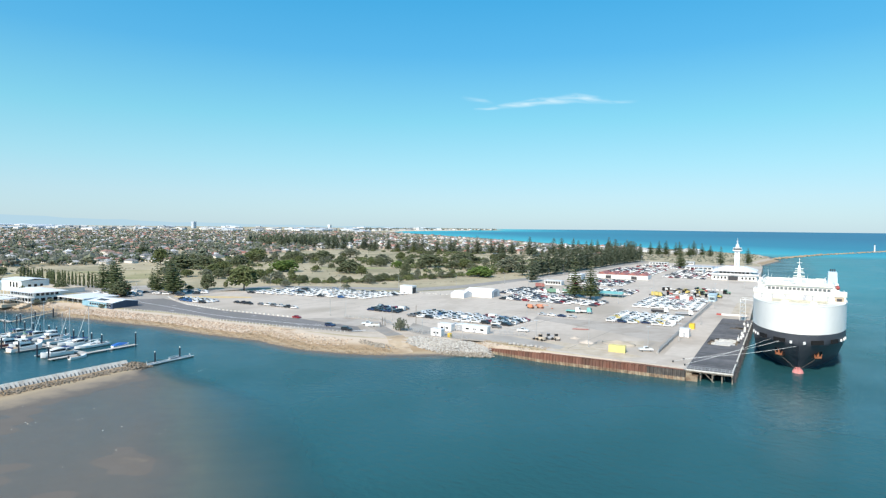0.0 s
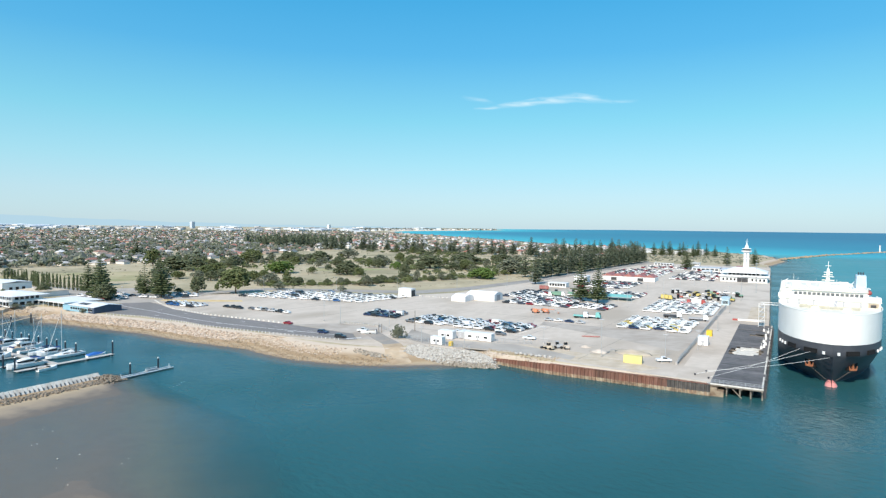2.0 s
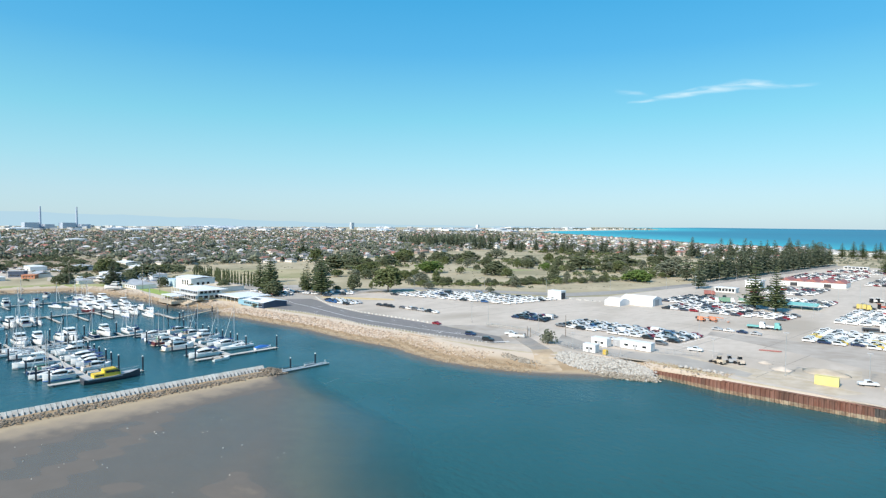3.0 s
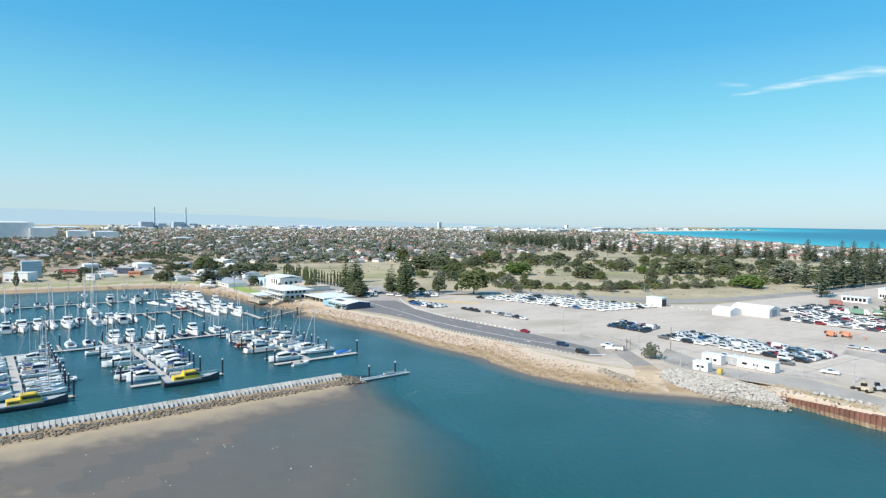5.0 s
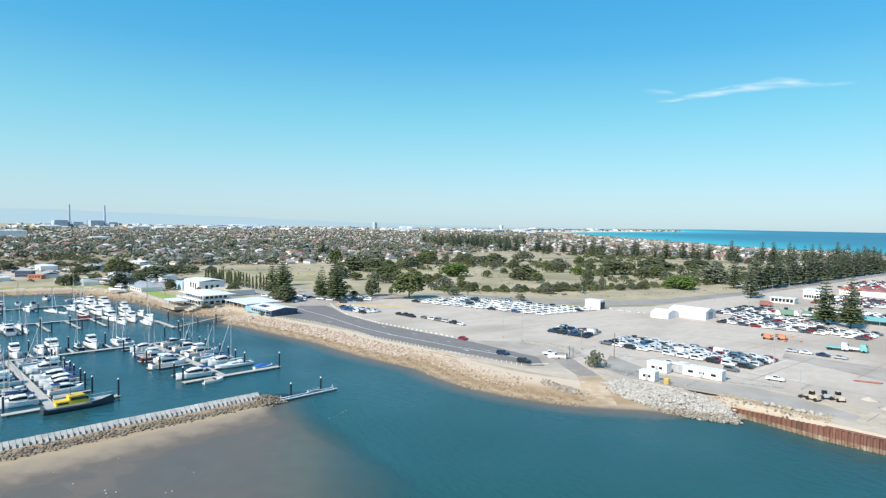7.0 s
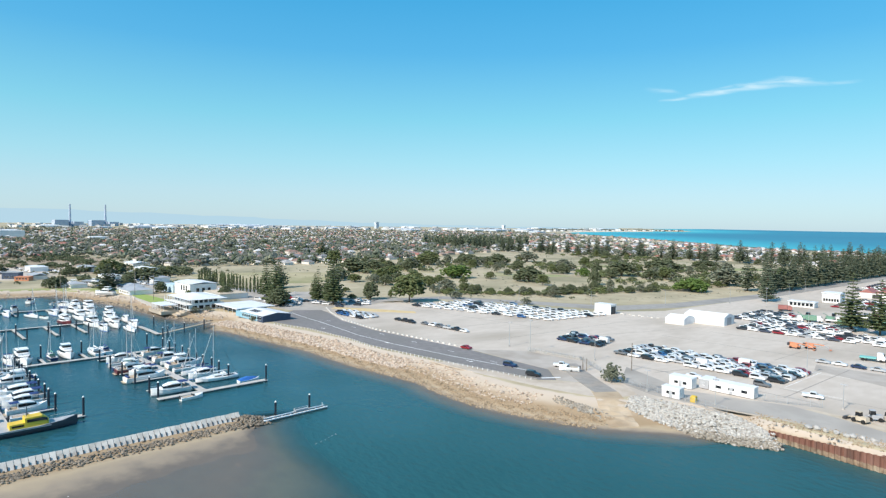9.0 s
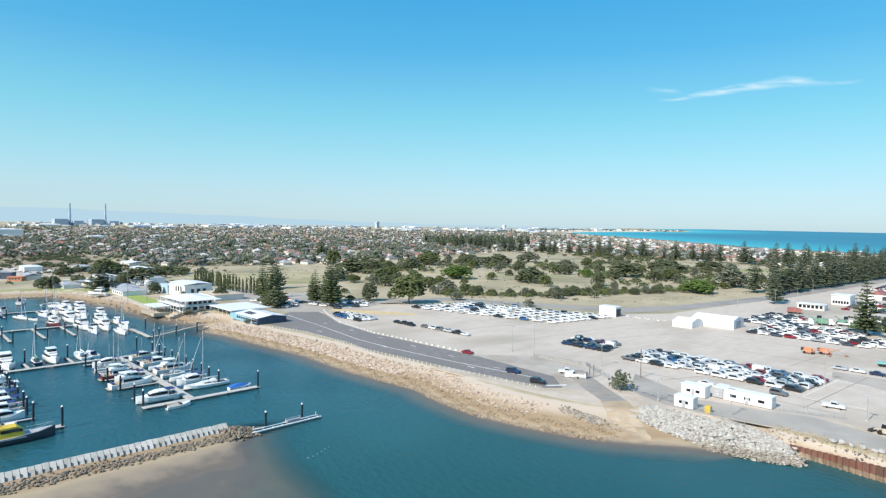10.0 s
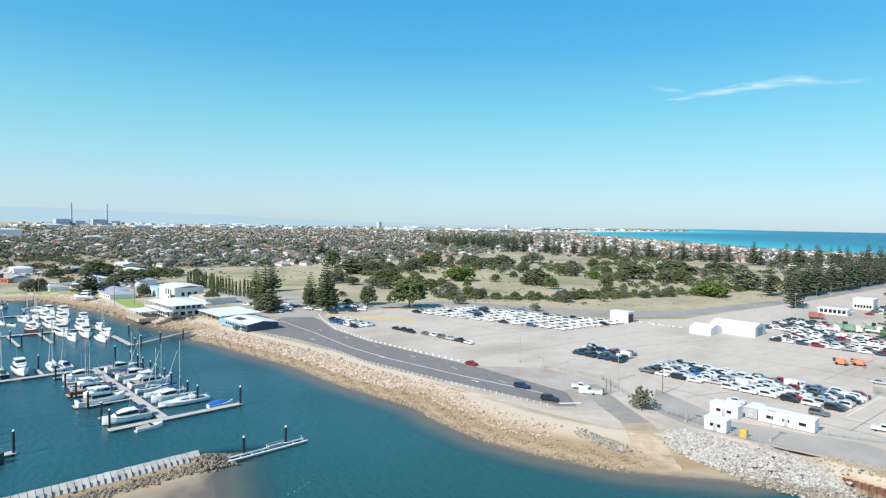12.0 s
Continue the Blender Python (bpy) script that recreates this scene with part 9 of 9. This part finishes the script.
roofs, walls, sea_walls = MB(), MB(), MB()
ROOFS = [mat("roof_tiles", c, 0.75, tuple(k * 0.8 for k in c), 0.6) for c in ((0.28, 0.14, 0.11), (0.24, 0.235, 0.24), (0.32, 0.19, 0.15), (0.42, 0.41, 0.40), (0.18, 0.175, 0.18), (0.28, 0.21, 0.18), (0.52, 0.52, 0.52))]
house_spots = []
for k in range(5200):
    d = 700 + 2600 * town.random() ** 1.35
    a = town.uniform(8, 104)
    x, y = -40 - d * math.sin(radians(a)), -150 + d * math.cos(radians(a))
    # streets on a loose grid
    x, y = round(x / 19) * 19 + town.uniform(-3, 3), round(y / 27) * 27 + town.uniform(-4, 4)
    if abs(y) > 4500 or abs(x) > 4500 or not in_town(x, y) or town.random() < 0.18:
        continue
    house_spots.append((x, y))
house_spots = sorted(set(house_spots), key=lambda p: math.hypot(p[0] + 40, p[1] + 150))
for i, (x, y) in enumerate(house_spots):
    w, l, h = town.uniform(8, 11.5), town.uniform(9.5, 15), town.uniform(2.5, 3.1) * (1 if town.random() < 0.9 else 1.8)
    if town.random() < 0.5:
        w, l = l, w
    z = G + rise(x, y)
    big = 1.0 + max(0, math.hypot(x, y) - 2200) / 4000
    w, l = w * big, l * big
    if i < 90:
        t = thing("house", pose(0, 0, 0), "single storey suburban house with hipped roof", "house", "suburban houses")
        part("wall", MB().box(x - w / 2, x + w / 2, y - l / 2, y + l / 2, z - 1, z + h), M_HOUSEWALL, t)
        part("roof", hip_roof(x - w / 2, x + w / 2, y - l / 2, y + l / 2, z + h, min(w, l) * 0.27), M_HOUSEROOF, t)
        t.matrix_basis = pose(x, y, 0) @ pose(0, 0, 0, 0, 0, town.uniform(-8, 8)) @ pose(-x, -y, 0)
        for ch in t.children:
            if ch.name.startswith("roof"):
                me = ch.data
                me.materials[0] = town.choice(ROOFS)
    else:
        (sea_walls if y > 700 and x > -1250 and town.random() < 0.75 else walls).box(x - w / 2, x + w / 2, y - l / 2, y + l / 2, z - 1, z + h)
        r = hip_roof(x - w / 2, x + w / 2, y - l / 2, y + l / 2, z + h, min(w, l) * 0.27)
        roofs.add(r.v, r.f)
solid("seaside_house_walls", sea_walls, M_FARWHITE, "white walls of the seaside houses", "houses", kind="stuff")
solid("far_house_walls", walls, M_HOUSEWALL, "pale walls of the far suburb", "houses", kind="stuff")
solid("far_house_roofs", roofs, M_HOUSEROOF, "red, grey and white roofs of the far suburb", "houses", kind="stuff")

# the grey tree tops carry distance haze in their leaf colour
for tag, mater, n, seed in (("grey", M_LEAFHAZE, 12000, 1), ("olive", M_LEAFGREY, 6000, 2), ("dark", M_PINEGREY, 5000, 3)):
    q = random.Random(seed)
    mb = MB()
    for i in range(n):
        d = 640 + 2900 * q.random() ** 1.25
        a = q.uniform(4, 112)
        x, y = -40 - d * math.sin(radians(a)), -150 + d * math.cos(radians(a))
        if abs(x) > 4700 or abs(y) > 4700 or not in_town(x, y):
            continue
        z = G + rise(x, y)
        if y > 700 and x > -1250 and q.random() < 0.55:
            continue
        near_sea = y > 600 and float(shore_distance(np.array([x]), np.array([y]))[0]) < 260
        h = q.uniform(4, 9) * (0.55 if near_sea else 1.0) * (1.5 if q.random() < 0.06 else 1)
        r = h * q.uniform(0.38, 0.60)
        for k in range(5 if d < 1800 else 3):
            mb.clump(x + q.uniform(-r, r) * 0.8, y + q.uniform(-r, r) * 0.8, z + h * q.uniform(0.35, 0.75), r * q.uniform(0.5, 0.8), q, 0.9)
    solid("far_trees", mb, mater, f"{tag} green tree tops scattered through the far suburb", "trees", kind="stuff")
q = random.Random(9)
mb = MB()
for i in range(900):
    x, y = q.uniform(-980, -540), q.uniform(-420, 70)
    if float(shore_distance(np.array([x]), np.array([y]))[0]) < 25 or (x > -640 and y > -60) or math.sin(x * 0.02) + math.sin(y * 0.03 + x * 0.01) < 0.1:
        continue
    r = q.uniform(0.8, 2.4)
    for k in range(4):
        mb.clump(x + q.uniform(-r, r) * 1.4, y + q.uniform(-r, r), G + r * 0.45, r * q.uniform(0.5, 0.9), q, 0.6)
for i in range(700):
    x, y = q.uniform(-620, -230), q.uniform(120, 690)
    if x > -236 - 0.1 * (700 - y) * 0.3:
        continue
    r = q.uniform(0.4, 1.1)
    for k in range(3):
        mb.clump(x + q.uniform(-r, r) * 1.4, y + q.uniform(-r, r), G + r * 0.45, r * q.uniform(0.5, 0.9), q, 0.6)
solid("scrub", mb, M_LEAFGREY, "low grey green coastal scrub on dry ground", "scrub", kind="stuff")
# dunes and low scrub behind the beach, where the spit begins
mb = MB()
for i in range(1500):
    x, y = q.uniform(-330, 0), q.uniform(690, 1330)
    if float(shore_distance(np.array([x]), np.array([y]))[0]) < 22:
        continue
    r = q.uniform(1.0, 2.6)
    mb.clump(x, y, G + 0.5, r, q, 0.5)
solid("dune_scrub", mb, M_LEAFGREY, "low dune scrub on the spit", "scrub", kind="stuff")
dh = MB()
for i in range(34):
    x, y = q.uniform(-330, -130), q.uniform(960, 1150)
    if float(shore_distance(np.array([x]), np.array([y]))[0]) < 40:
        continue
    dh.obox(x, y, G - 0.5, G + q.uniform(3, 6), q.uniform(8, 16), q.uniform(8, 14), q.uniform(0, 90))
solid("beach_houses", dh, M_FARMIX, "white beach houses behind the dunes", "houses", kind="stuff")
bw = MB()
for i in range(900):
    f = i / 900
    x, y = np.interp(f, [0, 0.4, 1], [-6, 72, 300]), np.interp(f, [0, 0.4, 1], [945, 1203, 1760])
    bw.rock(x + q.uniform(-5, 5), y + q.uniform(-5, 5), q.uniform(0.0, 1.5), q.uniform(1.2, 2.4), q)
solid("breakwater", bw, M_ROCKBEACH, "long low rock breakwater out to sea", "breakwater", kind="structure")
beacon = thing("beacon", pose(190, 1490, 0), "white harbour beacon on the breakwater", "beacon")
part("column", MB().cyl(0, 0, 0, 17, 1.5, 1.2, n=10), M_WHITE, beacon)
part("lantern", MB().cyl(0, 0, 17, 19, 0.9, 0.6, n=10), M_DARK, beacon)

# white sheds and works near the horizon
def block(name, x, y, w, l, h, material, label, cat="building", group="", turn=0.0):
    z = G + rise(x, y) - 1
    t = thing(name, pose(x, y, z, 0, 0, turn), label, cat, group)
    part("wall", MB().box(-w / 2, w / 2, -l / 2, l / 2, 0, h), material, t)
    part("roof", hip_roof(-w / 2, w / 2, -l / 2, l / 2, h, min(w, l) * 0.06, 0.5), M_WHITEROOF if material is not M_FARGREY else M_FARGREY, t)
    return t


for i in range(46):
    a = q.uniform(22, 96)
    d = q.uniform(3300, 4400)
    x, y = -40 - d * math.sin(radians(a)), -150 + d * math.cos(radians(a))
    if not in_town(x, y):
        continue
    block("warehouse", x, y, q.uniform(40, 120), q.uniform(40, 130), q.uniform(6, 13), M_FARWHITE if i % 2 else M_FARGREY, "large pale warehouse near the horizon", group="far warehouses")
for x, y, w, l, h, m in ((-2015, -105, 60, 110, 44, M_FARWHITE), (-1990, -30, 40, 60, 30, M_FARWHITE), (-1960, 50, 40, 55, 22, M_FARWHITE), (-1940, 115, 40, 60, 20, M_FARWHITE), (-1700, 260, 30, 40, 8, M_FARWHITE), (-1750, 420, 40, 30, 8, M_FARGREY)):
    block("industrial_hall", x, y, w, l, h, m, "large pale industrial hall at the edge of town", group="industrial halls")
block("apartment_tower", -3232, 2298, 22, 22, 44, M_FARGREY, "pale apartment tower on the horizon")
block("apartment_tower", -2640, 2900, 18, 18, 34, M_FARWHITE, "pale apartment tower on the horizon")
for x, y in ((-3920, 672), (-3885, 842)):
    z = G + rise(x, y)
    t = thing("power_station", pose(x, y, z - 1), "grey blue power station with tall chimney", "power station", "power stations")
    part("boiler_house", MB().box(-40, 40, -80, -14, 0, 34), M_FARBLUE, t)
    part("turbine_hall", MB().box(-40, 40, 12, 60, 0, 25), M_FARBLUE, t)
    part("chimney", MB().cyl(0, 0, 0, 143 - z + 1, 7, 4.5, n=14), M_FARBLUE, t, "tall slim concrete chimney")
ct = thing("control_building", pose(-632, -140, G), "grey and pale green slatted port building", "building")
part("wall", MB().box(-7, 7, -7, 7, 0, 13), M_FARGREY, ct)
for i in range(6):
    part("slat", MB().box(7.0, 7.15, -7, 7, 1.2 + i * 2, 2.2 + i * 2), M_AQUAWALL, ct)
for x, y, w, l, h in ((-655, -175, 20, 14, 6), (-600, -180, 24, 12, 5), (-680, -90, 16, 12, 7), (-700, -40, 26, 14, 5), (-590, -90, 12, 10, 4)):
    block("depot", x, y, w, l, h, M_FARWHITE, "low white depot on dry ground", group="depots")
# the long pale beach and the low headland across the bay
def coast_strip(a, b, w, off):
    d = Vector((b[0] - a[0], b[1] - a[1])).normalized()
    n = Vector((d.y, -d.x))
    k = int((Vector(b) - Vector(a)).length / 40) + 1
    rings = []
    for i in range(k + 1):
        c = Vector(a).lerp(Vector(b), i / k)
        ring = []
        for s in (off, off - w):
            q2 = c - n * s
            q2 = c + n * s
            ring.append((q2.x, q2.y, float(far_rise(np.array([q2.x]), np.array([q2.y]))[0]) + (0.5 if s == off else G + 1.2)))
        rings.append(ring)
    return rings


coast = MB()
cp = SHORE[-18:-5]
for a, b in zip(cp, cp[1:]):
    coast.rings(coast_strip(a, b, 40, 8), caps=False, closed=False)
solid("beach", coast, M_BEACH, "long pale sand beach along the gulf", "beach", kind="structure")
# woods and white houses of the low headland across the bay, and white blocks along the horizon
head, hb = MB(), MB()
for i in range(420):
    f = q.random()
    x, y = np.interp(f, [0, 0.3, 0.65, 1], [-2420, -2330, -2200, -1960]) + q.uniform(-60, 40), np.interp(f, [0, 0.3, 0.65, 1], [2950, 3250, 3650, 4020]) + q.uniform(-60, 60)
    z = G + rise(x, y)
    if i % 5:
        r = q.uniform(7, 14) * (1 - 0.5 * f)
        for k in range(3):
            head.clump(x + q.uniform(-r, r), y + q.uniform(-r, r), z + r * q.uniform(0.2, 0.8), r * 0.8, q, 0.8)
    else:
        hb.obox(x + 60 + 20 * (1 - f), y - 30, z - 2, z + q.uniform(3, 6), q.uniform(8, 18), q.uniform(10, 22), q.uniform(0, 90))
for i in range(300):
    a, d = q.uniform(24, 82), q.uniform(3500, 4350)
    x, y = -40 - d * math.sin(radians(a)), -150 + d * math.cos(radians(a))
    if not in_town(x, y):
        continue
    hb.obox(x, y, G + rise(x, y) - 2, G + rise(x, y) + q.uniform(5, 13), q.uniform(14, 45), q.uniform(14, 40), q.uniform(0, 90))
# headland leaves in the same haze-lifted green
solid("headland_trees", head, M_LEAFHAZE, "low dark trees of the headland across the bay", "trees", kind="stuff")
solid("headland_houses", hb, M_FARMIX, "small white blocks along the far horizon", "houses", kind="stuff")
# the dense dark grove inland of the coast
gr = MB()
for i in range(300):
    x, y = -1015 + q.uniform(-110, 70), 900 + q.uniform(-90, 140)
    z, h = G + rise(x, y), q.uniform(13, 25)
    for k in range(6):
        r = h * (0.30 - 0.04 * k)
        gr.clump(x + q.uniform(-1, 1), y + q.uniform(-1, 1), z + h * (0.2 + 0.14 * k), r, q, 0.9)
solid("pine_grove", gr, M_PINEGREY, "dense dark grove of pines inland of the coast", "trees", kind="stuff")
# the ranges: a plain backdrop whose glow stands in for hills in haze
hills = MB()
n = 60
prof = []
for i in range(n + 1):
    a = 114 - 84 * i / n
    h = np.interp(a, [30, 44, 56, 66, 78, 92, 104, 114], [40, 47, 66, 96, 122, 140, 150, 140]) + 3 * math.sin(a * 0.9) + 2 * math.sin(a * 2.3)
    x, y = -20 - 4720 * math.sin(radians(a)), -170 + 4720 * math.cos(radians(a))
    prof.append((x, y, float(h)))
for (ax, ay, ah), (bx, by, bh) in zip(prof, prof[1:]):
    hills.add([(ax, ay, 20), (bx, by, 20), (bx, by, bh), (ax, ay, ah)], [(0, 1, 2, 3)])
solid("backdrop_hills", hills, M_HAZE, "hills along the horizon glowing in pale haze blue", "hills", kind="structure", smooth=True)


def cloud_material():
    m = bpy.data.materials.new("glowing_cirrus")
    m.use_nodes = True
    nt = m.node_tree
    nt.nodes.remove(nt.nodes["Principled BSDF"])
    tr, em, mx = nt.nodes.new("ShaderNodeBsdfTransparent"), nt.nodes.new("ShaderNodeEmission"), nt.nodes.new("ShaderNodeMixShader")
    # emission stands in for sunlight on the wisp
    em.inputs[0].default_value, em.inputs[1].default_value = (0.72, 0.85, 0.89, 1), 1.0
    tc = nt.nodes.new("ShaderNodeTexCoord")
    mp = nt.nodes.new("ShaderNodeMapping")
    mp.inputs["Scale"].default_value = (3.0, 12.0, 1)
    mp.inputs["Rotation"].default_value = (0, 0, radians(-4))
    nz = nt.nodes.new("ShaderNodeTexNoise")
    nz.inputs["Scale"].default_value, nz.inputs["Detail"].default_value, nz.inputs["Distortion"].default_value = 1.6, 8, 0.6
    nt.links.new(tc.outputs["UV"], mp.inputs[0])
    nt.links.new(mp.outputs[0], nz.inputs["Vector"])
    r = nt.nodes.new("ShaderNodeMapRange")
    r.inputs[1].default_value, r.inputs[2].default_value = 0.33, 0.80
    nt.links.new(nz.outputs[0], r.inputs[0])
    at = nt.nodes.new("ShaderNodeAttribute")
    at.attribute_name = "body"
    mu = nt.nodes.new("ShaderNodeMath")
    mu.operation = "MULTIPLY"
    nt.links.new(r.outputs[0], mu.inputs[0])
    nt.links.new(at.outputs["Fac"], mu.inputs[1])
    nt.links.new(mu.outputs[0], mx.inputs[0])
    nt.links.new(tr.outputs[0], mx.inputs[1])
    nt.links.new(em.outputs[0], mx.inputs[2])
    nt.links.new(mx.outputs[0], nt.nodes["Material Output"].inputs[0])
    return m


# a thin wisp of high cloud over the gulf
CN, CM = 96, 32
WISP = (([0.13, 0.20, 0.28, 0.39, 0.48, 0.57, 0.64, 0.75, 0.82, 0.95], [0.14, 0.18, 0.30, 0.43, 0.57, 0.65, 0.74, 0.72, 0.67, 0.76], [0.03, 0.06, 0.10, 0.13, 0.15, 0.17, 0.18, 0.14, 0.07, 0.05], [0.3, 0.9, 1.0, 1.0, 1.0, 1.0, 1.0, 0.9, 0.7, 0.0]),
        ([0.06, 0.12, 0.19, 0.24], [0.50, 0.46, 0.42, 0.34], [0.07, 0.10, 0.09, 0.05], [0.0, 0.6, 0.6, 0.0]))
cv, cf, cb, cuv = [], [], [], []
for j in range(CM + 1):
    for i in range(CN + 1):
        u, v = i / CN, j / CM
        x, y = -2250 + 1380 * u, 3815 + 495 * u
        cv.append((x, y, 1037 - 134 * u - 110 + 220 * v))
        body = 0
        for us, mid, half, amount in WISP:
            if us[0] <= u <= us[-1]:
                body = max(body, float(np.interp(u, us, amount)) * max(0, 1 - ((v - float(np.interp(u, us, mid))) / float(np.interp(u, us, half))) ** 2))
        cb.append(body)
        cuv.append((u, v * 0.25))
for j in range(CM):
    for i in range(CN):
        k = j * (CN + 1) + i
        cf.append((k, k + 1, k + CN + 2, k + CN + 1))
cm = bpy.data.meshes.new("cloud")
cm.from_pydata(cv, [], cf)
cm.materials.append(cloud_material())
cm.attributes.new("body", "FLOAT", "POINT").data.foreach_set("value", np.array(cb, np.float32))
uv = cm.uv_layers.new(name="UVMap")
for lp in cm.loops:
    uv.data[lp.index].uv = cuv[lp.vertex_index]
cl = tagged(new("backdrop_cloud", cm), "thin white wisp of high cloud", "cloud", kind="structure")
